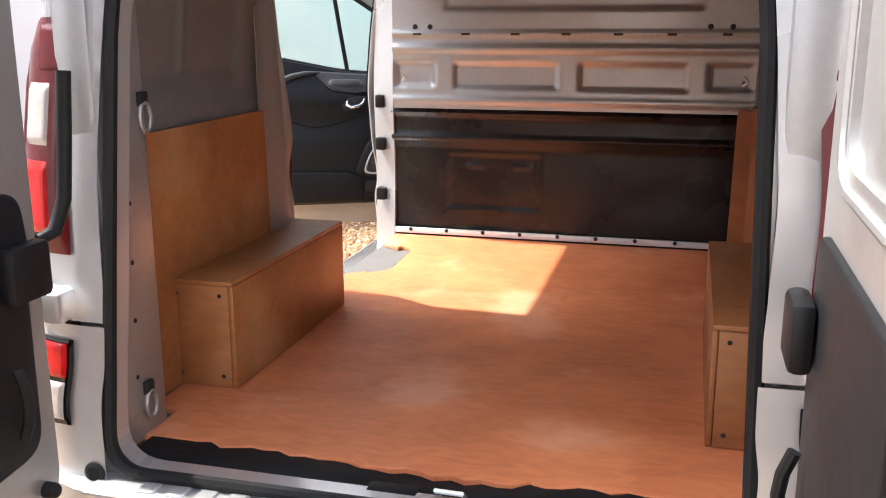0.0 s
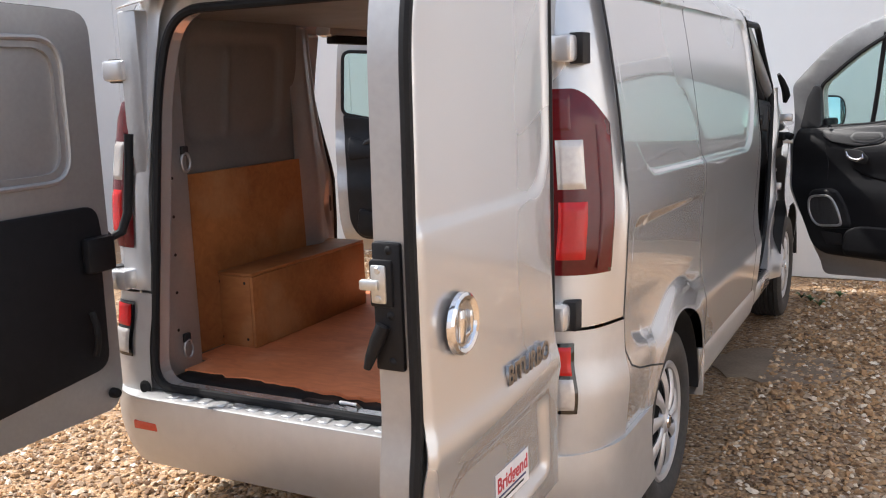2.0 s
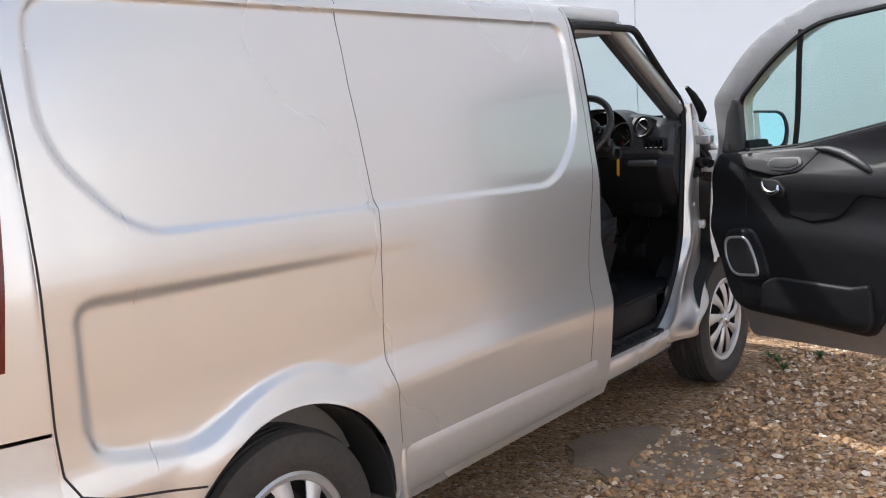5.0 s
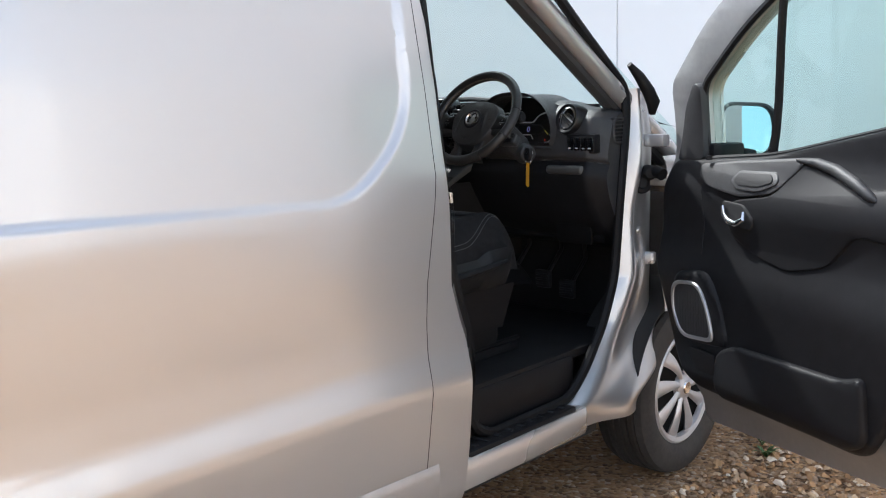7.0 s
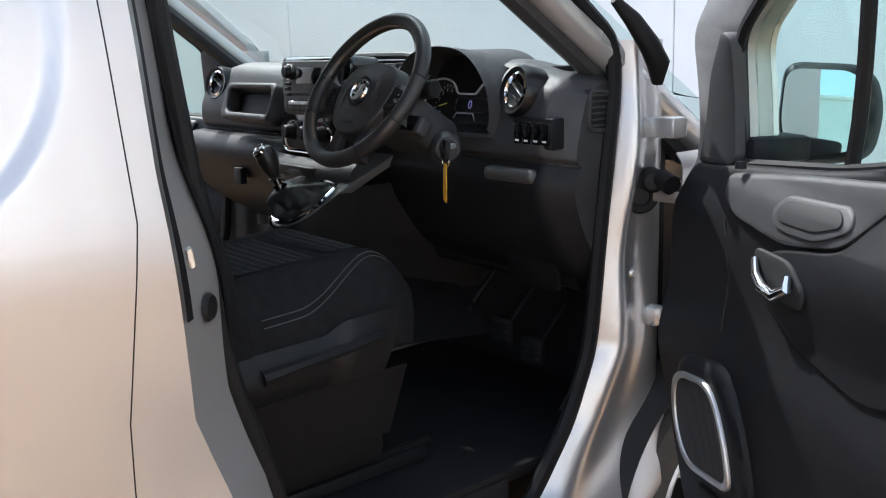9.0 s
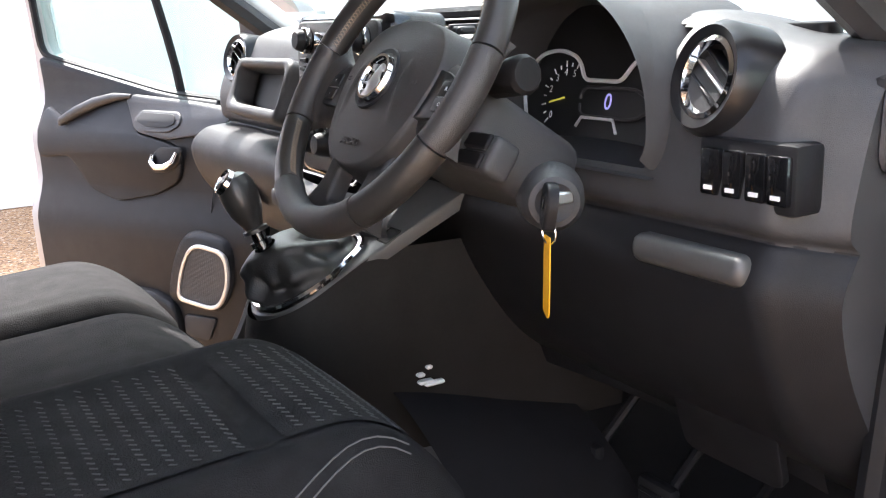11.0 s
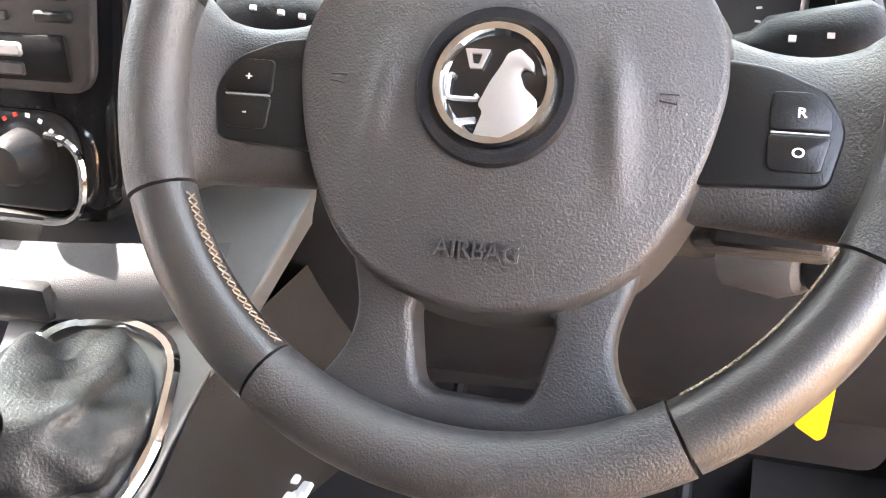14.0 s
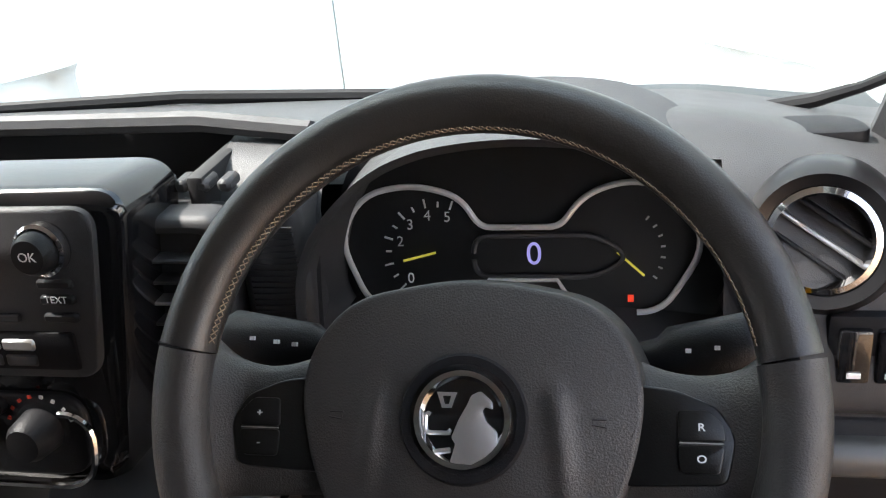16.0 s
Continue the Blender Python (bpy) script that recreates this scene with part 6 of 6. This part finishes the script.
arch = rounded([(0.318, 1.30, 0.04), (0.325, 1.40, 0.08), (0.40, 1.475, 0.08), (0.50, 1.49, 0.1), (0.60, 1.475, 0.08), (0.668, 1.40, 0.08), (0.672, 1.30, 0.04)], n=6)[3:-3]


def hood(u, v):
    f = u * (len(arch) - 1)
    i = min(len(arch) - 2, int(f))
    p = arch[i].lerp(arch[i + 1], f - i)
    c = Vector((0.495, 1.36))
    q = c + (p - c) * (1.06 if v < 0.5 else 0.96)
    if v < 0.5:
        k = v / 0.5
        q = c + (p - c) * (1.10 - 0.08 * k)
        y = 3.76 - 0.20 * k ** 0.8
    else:
        k = (v - 0.5) / 0.5
        q = c + (p - c) * (1.02 - 0.10 * k)
        y = 3.56 + 0.115 * k
    return (q.x, y, q.y - 0.02 * (1 - v if v < 0.5 else 0))


part("hood", sheet(hood, 60, 26), "trim2", clus, "dark moulded hood", 60)
FM = frame_at((0.493, 3.665, 1.365), (1, 0, 0), (0, 0.25, 1))
face = part("dial_face", plate(rounded([(-0.165, -0.08), (-0.165, 0.06), (-0.10, 0.105), (0.10, 0.105), (0.165, 0.06), (0.165, -0.08)], 0.04, 6), [], 0.01, 0, FM @ Matrix.Diagonal((1, 1, 1, 1))), "piano2", clus, "black dial face")
ringpts = rounded([(-0.139, -0.060, 0.02), (-0.164, 0.0, 0.05), (-0.142, 0.040, 0.05), (-0.095, 0.048, 0.04), (-0.055, 0.037, 0.03), (-0.038, 0.010, 0.01), (0.030, 0.010, 0.01), (0.050, 0.037, 0.03), (0.085, 0.049, 0.04), (0.128, 0.041, 0.05), (0.150, -0.006, 0.05), (0.113, -0.064, 0.02)], n=5)
part("dial_ring", tube([FM @ Vector((p[0], p[1], 0.008)) for p in ringpts], 0.0027, 8), "bright", clus, "chrome dial surround, reflected light in its pale colour")
part("lower_ring", tube([FM @ Vector((p[0], p[1], 0.008)) for p in ((-0.040, -0.048), (-0.032, -0.036), (0.027, -0.036), (0.037, -0.052))], 0.002, 8), "bright", clus)
part("display_ring", tube([FM @ Vector((p[0], p[1], 0.004)) for p in rounded([(-0.045, 0.002), (0.06, 0.002), (0.088, -0.016), (0.06, -0.034), (-0.045, -0.034)], 0.015, 5)], 0.0025, 6), "trim2", clus)
for k in range(11):
    a = math.radians(225 - k * 15.5)
    part("tick", block(-0.0008, 0.0008, 0.040, 0.045 if k % 2 else 0.048, 0.001, 0.002, 0, m=FM @ Matrix.Translation((-0.079, -0.013, 0)) @ pose(0, 0, 0, 0, 0, math.degrees(a) - 90)), "white", face)
for txt, a in (("0", 225), ("2", 163), ("3", 132), ("4", 101), ("5", 70)):
    r = 0.033
    words(txt, 0.013, FM @ Matrix.Translation((-0.079 + r * math.cos(math.radians(a)), -0.013 + r * math.sin(math.radians(a)), 0.002)), "white", face, "dial_number", "", 0.0002)
words("0", 0.028, FM @ Matrix.Translation((0.007, -0.015, 0.003)), M["glowblue"], face, "speed_readout", "lit speed digit", 0.0003)
for k in range(7):
    a = math.radians(-35 + k * 14)
    part("tick", block(-0.0008, 0.0008, 0.036, 0.040, 0.001, 0.002, 0, m=FM @ Matrix.Translation((0.077, -0.013, 0)) @ pose(0, 0, 0, 0, 0, math.degrees(a) - 90)), "white", face)
part("needle", block(-0.03, 0.0, -0.0009, 0.0009, 0.002, 0.004, 0, m=FM @ Matrix.Translation((-0.079, -0.013, 0)) @ pose(0, 0, 0, 0, 0, 14)), M["glowyellow"], clus, "yellow rev needle")
part("needle", block(0.0, 0.03, -0.0009, 0.0009, 0.002, 0.004, 0, m=FM @ Matrix.Translation((0.077, -0.013, 0)) @ pose(0, 0, 0, 0, 0, -42)), M["glowyellow"], clus, "yellow fuel needle")
part("fuel_warning", block(0.0855, 0.0905, -0.056, -0.050, 0.002, 0.003, 0, m=FM), M["glowred"], clus, "lit red fuel warning")

# ---------------------------------------------------------------- steering wheel
sw = thing("steering_wheel", "black leather three-spoke steering wheel with stitched rim", "")
sw.parent = van
RR = 0.172


def rim_arc(a0, a1, r=0.0180, n=40):
    return tube([WM @ Vector((RR * math.cos(math.radians(a0 + (a1 - a0) * k / n)), RR * math.sin(math.radians(a0 + (a1 - a0) * k / n)), 0)) for k in range(n + 1)], r, 16, False, 1.08)


for a0, a1, mt, r in ((9.6, 170.4, "leather2", 0.0160), (171, 203, "leather", 0.0166), (203.6, 237.4, "leather2", 0.0160), (238, 302, "leather", 0.0166), (302.6, 336.4, "leather2", 0.0160), (337, 369, "leather", 0.0166)):
    part("rim", rim_arc(a0, a1, r), mt, sw, "smooth black leather rim" if mt == "leather2" else "grained black leather rim", 60)
sts = []
for a0, a1 in ((12, 168), (205, 236), (304, 335)):
    n = int((a1 - a0) / 1.6)
    for k in range(n):
        a = math.radians(a0 + (a1 - a0) * (k + 0.5) / n)
        b = math.radians(a0 + (a1 - a0) * (k + 1.3) / n)
        def q(ang, zz):
            ph = 0.0167
            return WM @ Vector(((RR - math.sqrt(ph ** 2 - zz * zz)) * math.cos(ang), (RR - math.sqrt(ph ** 2 - zz * zz)) * math.sin(ang), zz + 0.006))
        sts.append(tube([q(a, -0.0036), q(b, 0.0036)], 0.0004, 4))
        sts.append(tube([q(a, 0.0036), q(b, -0.0036)], 0.0004, 4))
tagged(part("stitching", merged(*sts), "thread", sw, "pale cross stitching", None), kind="stuff")
BW = WM @ Matrix.Translation((-0.002, -0.008, -0.014))
PW = WM @ Matrix.Translation((0, -0.009, -0.0165)) @ Matrix.Diagonal((1.037, 0.9, 1, 1))
hub = [(-0.107, 0.026, 0.03), (-0.097, -0.035, 0.05), (-0.066, -0.089, 0.05), (0.0, -0.109, 0.06), (0.066, -0.089, 0.05), (0.097, -0.035, 0.05), (0.107, 0.026, 0.03), (0.079, 0.070, 0.045), (0.0, 0.086, 0.08), (-0.079, 0.070, 0.045)]
hubp = rounded(hub, n=6)


def boss(u, v):
    f = u * len(hubp)
    i = int(f) % len(hubp)
    p = hubp[i].lerp(hubp[(i + 1) % len(hubp)], f - int(f))
    r = v
    k = min(1.0, r * 1.0)
    h = 0.020 - 0.012 * r ** 2 if r < 0.93 else 0.0096 - 0.035 * smooth01((r - 0.93) / 0.07)
    rad_ = (p * r).length
    h += 0.0035 * math.exp(-((p.x * r + 0.052 - 0.12 * (p.y * r)) / 0.006) ** 2) * smooth01((p.y * r + 0.06) / 0.05) * smooth01((0.03 - p.y * r) / 0.03)
    h += 0.0035 * math.exp(-((p.x * r - 0.052 + 0.12 * (p.y * r)) / 0.006) ** 2) * smooth01((p.y * r + 0.06) / 0.05) * smooth01((0.03 - p.y * r) / 0.03)
    return BW @ Vector((p.x * r, p.y * r, h))


ab = part("airbag_cover", sheet(boss, 80, 40), "leather", sw, "grained dark airbag cover", 60)
part("badge_well", lathe([(0.030, 0.0215), (0.0345, 0.022), (0.036, 0.0195)], 48, BW @ Matrix.Translation((0, 0.0, 0.0))), "trim", ab)
bd = part("badge", lathe([(0.0215, 0.0225), (0.0235, 0.0262), (0.0265, 0.0262), (0.0282, 0.021)], 48, BW), "chrome", ab, "round chrome wheel badge")
part("badge_back", lathe([(0, 0.0225), (0.026, 0.0222)], 40, BW), "piano", bd)
crest = rounded([(-0.006, -0.0235), (-0.003, -0.013), (-0.0055, -0.010), (-0.0015, 0.0), (0.003, 0.008), (0.005, 0.013), (0.010, 0.0155), (0.0165, 0.010), (0.017, 0.0055), (0.013, 0.0072), (0.011, 0.005), (0.0135, -0.001), (0.0195, -0.006), (0.020, -0.013), (0.014, -0.020), (0.006, -0.0245)], 0.0012, 2)
part("badge_device", merged(plate(crest, [], 0.003, 0.0007, BW @ Matrix.Translation((0, 0, 0.0262))),
    plate([(-0.014, 0.0145), (-0.011, 0.006), (-0.006, 0.006), (-0.003, 0.0145)], [[(-0.011, 0.0125), (-0.0098, 0.008), (-0.0072, 0.008), (-0.006, 0.0125)]], 0.002, 0, BW @ Matrix.Translation((0, 0, 0.0250))),
    tube([BW @ Vector((p[0], p[1], 0.0240)) for p in rounded([(-0.020, 0.004), (-0.020, -0.0075), (-0.005, -0.0075)], 0.003, 3)], 0.0013, 6),
    tube([BW @ Vector((p[0], p[1], 0.0240)) for p in ((-0.016, -0.018), (-0.006, -0.0165))], 0.0016, 6)), "satin", bd)
words("AIRBAG", 0.011, BW @ Matrix.Translation((0, -0.072, 0.0158)), "leather", ab, "embossed_word", "", 0.0008)
part("back_boss", lathe([(0.0, -0.060), (0.050, -0.055), (0.060, -0.035), (0.050, -0.022), (0.0, -0.020)], 40, WM @ Matrix.Translation((0, -0.02, 0))), "trim", sw)
for sg in (1, -1):
    def spoke_side(u, v, sg=sg):
        x = 0.07 + 0.104 * u
        top = 0.042 - 0.021 * math.sin(math.pi * u) ** 0.8 - 0.004 * u + 0.010 * smooth01((u - 0.72) / 0.28)
        low = -0.054 - 0.006 * u - 0.012 * smooth01((u - 0.72) / 0.28)
        yy = (top + low) / 2 + (v - 0.5) * (top - low) * -sg
        h = -0.0125 - 0.010 * (2 * v - 1) ** 4 + 0.004 * math.sin(math.pi * u) + 0.016 * smooth01((u - 0.60) / 0.40)
        return WM @ Vector((sg * x, yy, h))
    bm = sheet(spoke_side, 20, 16)
    got = bmesh.ops.extrude_face_region(bm, geom=bm.faces[:])
    bmesh.ops.translate(bm, vec=(WM.to_3x3() @ Vector((0, 0, 1))) * -0.016, verts=[q for q in got["geom"] if isinstance(q, bmesh.types.BMVert)])
    part("spoke", bm, "leather", sw, "moulded side spoke", 60)
    pad = part("button_pad", plate(rounded([(0.080 * sg, 0.026), (0.080 * sg, -0.036), (0.133 * sg, -0.033), (0.138 * sg, -0.006), (0.129 * sg, 0.012), (0.108 * sg, 0.022)], 0.006, 4), [], 0.006, 0.0015, PW @ Matrix.Translation((0, 0, 0.0100))), M["pad"], sw, "black button pad", 45)
    part("button", plate(rounded([(0.1085 * sg, 0.0105), (0.108 * sg, -0.0078), (0.132 * sg, -0.0078), (0.1315 * sg, 0.002), (0.124 * sg, 0.0105)], 0.003, 4), [], 0.004, 0.0009, PW @ Matrix.Translation((0, 0, 0.0118))), M["pad"], pad)
    part("button", plate(rounded([(0.108 * sg, -0.0096), (0.109 * sg, -0.0265), (0.129 * sg, -0.0265), (0.132 * sg, -0.0096)], 0.003, 4), [], 0.004, 0.0009, PW @ Matrix.Translation((0, 0, 0.0118))), M["pad"], pad)
    part("divider", block(0.109, 0.131, -0.0091, -0.0083, 0.0095, 0.0116, 0, m=PW @ Matrix.Diagonal((sg, 1, 1, 1))), "satin", pad)
    part("horn_mark", tube([BW @ Vector((sg * 0.0735 + a, b, 0.0165)) for a, b in ((-0.004, 0.002), (0.004, 0.002), (0.003, -0.002), (-0.004, -0.001))], 0.0005, 4), "gap", ab)
    for t_, y in (("R", 0.0005), ("O", -0.018)) if sg > 0 else (("+", 0.0005), ("-", -0.018)):
        words(t_, 0.0062, PW @ Matrix.Translation((sg * 0.120, y, 0.0122)), "white", pad, "button_word", "", 0.0002, bold=0.0001)
lowsp = rounded([(-0.072, -0.06, 0.0), (-0.056, -0.115, 0.02), (-0.085, -0.155, 0.0), (0.085, -0.155, 0.0), (0.056, -0.115, 0.02), (0.072, -0.06, 0.0)], n=5)
hole = rounded([(-0.034, -0.098), (-0.026, -0.140), (0.026, -0.140), (0.034, -0.098)], 0.010, 5)
part("lower_spoke", plate(lowsp, [hole], 0.020, 0.005, WM @ Matrix.Translation((0, -0.004, -0.016)), 3), "leather", sw, "split lower spoke", 45)

# key in the ignition, with its ring and tag
key = thing("ignition_key", "black car key with split ring and yellow paper tag", "key", (0.652, 3.462, 1.280))
KH = frame_at((0.008, -0.014, -0.004), (0.80, -0.45, 0.0), (0, 0.15, 1))
part("key_head", plate(rounded([(-0.020, 0.022, 0.012), (-0.022, -0.012, 0.014), (-0.004, -0.026, 0.010), (0.014, -0.024, 0.010), (0.022, 0.0, 0.012), (0.016, 0.022, 0.012)], n=5), [], 0.012, 0.004, KH @ Matrix.Translation((0, 0, 0.006)), 3), "trim", key, "black plastic key head")
part("key_button", lathe([(0.0, 0.0015), (0.006, 0.0012), (0.0075, 0.0)], 18, KH @ Matrix.Translation((0.002, 0.003, 0.006))), "piano", key)
part("key_blade", block(-0.005, 0.005, -0.004, 0.030, -0.006, 0.006, 0.002, 1), "steel", key)
part("split_ring", tube([(0.010 + 0.011 * math.cos(a), -0.016, -0.030 + 0.012 * math.sin(a)) for a in [k * math.pi / 10 for k in range(20)]], 0.0012, 6, True), "chrome", key, "steel split ring")
part("tag", plate(rounded([(-0.009, -0.034, 0.002), (-0.009, -0.112, 0.002), (0.005, -0.118, 0.002), (0.009, -0.113, 0.002), (0.009, -0.034, 0.002)], n=2), [], 0.0012, 0.0, frame_at((0.008, -0.016, 0), (0.95, -0.30, 0), (-0.06, 0.05, 1))), "yellow", key, "bright yellow paper tag", None)


# ---------------------------------------------------------------- seats
def cushion(x0, x1, y0, y1, z0, z1, crown=0.02, slope=0.02):
    def top(u, v):
        e = min(u, 1 - u) * (x1 - x0)
        f = min(v, 1 - v) * (y1 - y0)
        h = z1 + crown * math.sin(math.pi * u) * 0.3 - slope * (1 - v) * 0 
        drop = 0.075 * (1 - min(1, e / 0.11)) ** 2 + 0.085 * (1 - min(1, (1 - v) * (y1 - y0) / 0.15)) ** 2
        bol = 0.018 * math.exp(-((u - 0.10) / 0.07) ** 2) + 0.018 * math.exp(-((u - 0.90) / 0.07) ** 2)
        return (x0 + (x1 - x0) * u, y0 + (y1 - y0) * v, h + bol - drop - 0.03 * (1 - v))
    bm = sheet(top, 40, 40)
    rim = [e for e in bm.edges if e.is_boundary]
    got = bmesh.ops.extrude_edge_only(bm, edges=rim)
    for v in got["geom"]:
        if isinstance(v, bmesh.types.BMVert):
            v.co.z = z0
    return bm


def backrest(x0, x1, y0, z0, z1, thick=0.12, lean_=0.30):
    def f(u, v):
        a = 2 * math.pi * u
        h = z0 + (z1 - z0) * v
        w = (x1 - x0) / 2 * (1 - 0.16 * smooth01((v - 0.55) / 0.45) - 0.05 * (1 - v) * 0)
        w *= 1 - 0.12 * smooth01((v - 0.93) / 0.07)
        t = thick * (1 - 0.35 * v) * (1 - 0.5 * smooth01((v - 0.93) / 0.07))
        cx, sx = math.cos(a), math.sin(a)
        x = (x0 + x1) / 2 + w * math.copysign(abs(cx) ** 0.45, cx)
        y = y0 - lean_ * (h - z0) + t / 2 * math.copysign(abs(sx) ** 0.5, sx)
        if sx > 0:
            y += 0.022 * (abs(cx) ** 3) - 0.01
        return (x, y, h)
    bm = sheet(f, 48, 30)
    top = [v for v in bm.verts if abs(v.co.z - z1) < 1e-5]
    bmesh.ops.contextual_create(bm, geom=[e for e in bm.edges if all(v in top for v in e.verts)])
    bmesh.ops.remove_doubles(bm, verts=bm.verts, dist=0.0004)
    return bm


ds = thing("driver_seat", "black cloth driver's seat with pale stitching", "")
ds.parent = van


def seat_top(u, v, lift=0.0):
    x = 0.26 + 0.475 * u
    bow = 0.075 * abs(2 * u - 1) ** 3.5 * v ** 3
    y = 2.86 + 0.50 * v - bow
    front = (1 - v) * 0.50
    edge_ = min(u, 1 - u) * 0.475
    z = 1.098 - 0.028 * (1 - v)
    z -= 0.11 * max(0.0, 1 - front / 0.15) ** 2.2 + 0.085 * max(0.0, 1 - edge_ / 0.12) ** 2.2
    z += 0.016 * (math.exp(-((u - 0.15) / 0.07) ** 2) + math.exp(-((u - 0.85) / 0.07) ** 2))
    z -= 0.010 * math.exp(-((v - 0.60 + 0.25 * (u - 0.5) ** 2) / 0.025) ** 2) * smooth01(min(u - 0.2, 0.8 - u) / 0.1)
    return (x, y, z + lift)


bm = sheet(seat_top, 60, 60)
got = bmesh.ops.extrude_edge_only(bm, edges=[e for e in bm.edges if e.is_boundary])
for q_ in got["geom"]:
    if isinstance(q_, bmesh.types.BMVert):
        q_.co.z = 0.91
        q_.co.y -= 0.02
part("seat_cushion", bm, "cloth", ds, "black cloth seat cushion", 60)
part("centre_panel", sheet(lambda u, v: seat_top(0.22 + 0.56 * u, 0.10 + 0.46 * v, 0.0025), 24, 24), "cloth2", ds, "dotted cloth insert")
part("centre_panel", sheet(lambda u, v: seat_top(0.22 + 0.56 * u, 0.63 + 0.28 * v, 0.0025), 24, 16), "cloth2", ds, "dotted cloth insert")
flecks = []
for k in range(20):
    for j in range(20):
        u, v = 0.235 + 0.53 * (k + 0.5 * (j % 2)) / 20.5, 0.11 + 0.80 * j / 20
        if 0.555 < v < 0.64:
            continue
        a, b = Vector(seat_top(u - 0.006, v - 0.006, 0.0029)), Vector(seat_top(u + 0.006, v + 0.006, 0.0029))
        flecks.append(tube([a, b], 0.0010, 4))
tagged(part("fleck_pattern", merged(*flecks), M["fleck"], ds, "small woven grey flecks", None), kind="stuff")
for off in (0.0, 0.018):
    part("stitch_line", tube([seat_top(0.985 - 0.12 * smooth01((v - 0.35) / 0.5) - off, v, 0.0012) for v in [0.20 + 0.035 * k for k in range(20)]], 0.0009, 5), M["seatthread"], ds)
for x in (0.36, 0.66):
    part("seat_rail", merged(block(x - 0.02, x + 0.02, 2.80, 3.36, 0.611, 0.640, 0.004), block(x - 0.008, x + 0.008, 2.80, 3.38, 0.640, 0.652, 0.002)), "seatplastic", ds, "black seat rail")
part("backrest", backrest(0.26, 0.745, 2.882, 0.96, 1.58, 0.15, 0.20), "cloth", ds, "black cloth backrest", 60)
part("head_rest", backrest(0.38, 0.62, 2.68, 1.60, 1.78, 0.10, 0.1), "cloth", ds, "", 60)
part("seat_base", block(0.34, 0.70, 2.84, 3.24, 0.652, 0.93, 0.03), "rubber", ds)
part("side_cover", sheet(lambda u, v: (0.742 + 0.022 * math.sin(math.pi * v) * (1 - u ** 6) + 0.012 * smooth01((u - 0.62) / 0.12), 2.84 + 0.40 * u - 0.04 * (1 - v) ** 2 * u, 0.862 + 0.012 * u + (0.098 + 0.022 * smooth01((u - 0.58) / 0.14)) * v), 40, 12), "seatplastic", ds, "black plastic seat side cover")
part("side_flap", sheet(lambda u, v: (0.735 - 0.03 * v, 2.87 + 0.40 * u - 0.03 * v * u, 0.865 - 0.13 * v - 0.02 * u * v), 20, 8), "trim", ds)
part("recline_lever", tube([(0.765, 2.93, 0.925), (0.775, 3.0, 0.935), (0.775, 3.12, 0.945), (0.77, 3.19, 0.95)], [0.016, 0.012, 0.011, 0.008], 8), "trim", ds)
bs = thing("passenger_bench", "black cloth double passenger bench seat", "")
bs.parent = van
for x0, x1 in ((-0.74, -0.30), (-0.29, 0.13)):
    part("seat_cushion", cushion(x0, x1, 2.86, 3.32, 0.88, 1.0), "cloth2", bs, "dotted cloth seat cushion", 60)
    part("backrest", backrest(x0, x1, 2.84, 0.95, 1.52), "cloth", bs, "", 60)
part("bench_base", block(-0.72, 0.10, 2.80, 3.22, 0.61, 0.88, 0.02), "trim", bs)
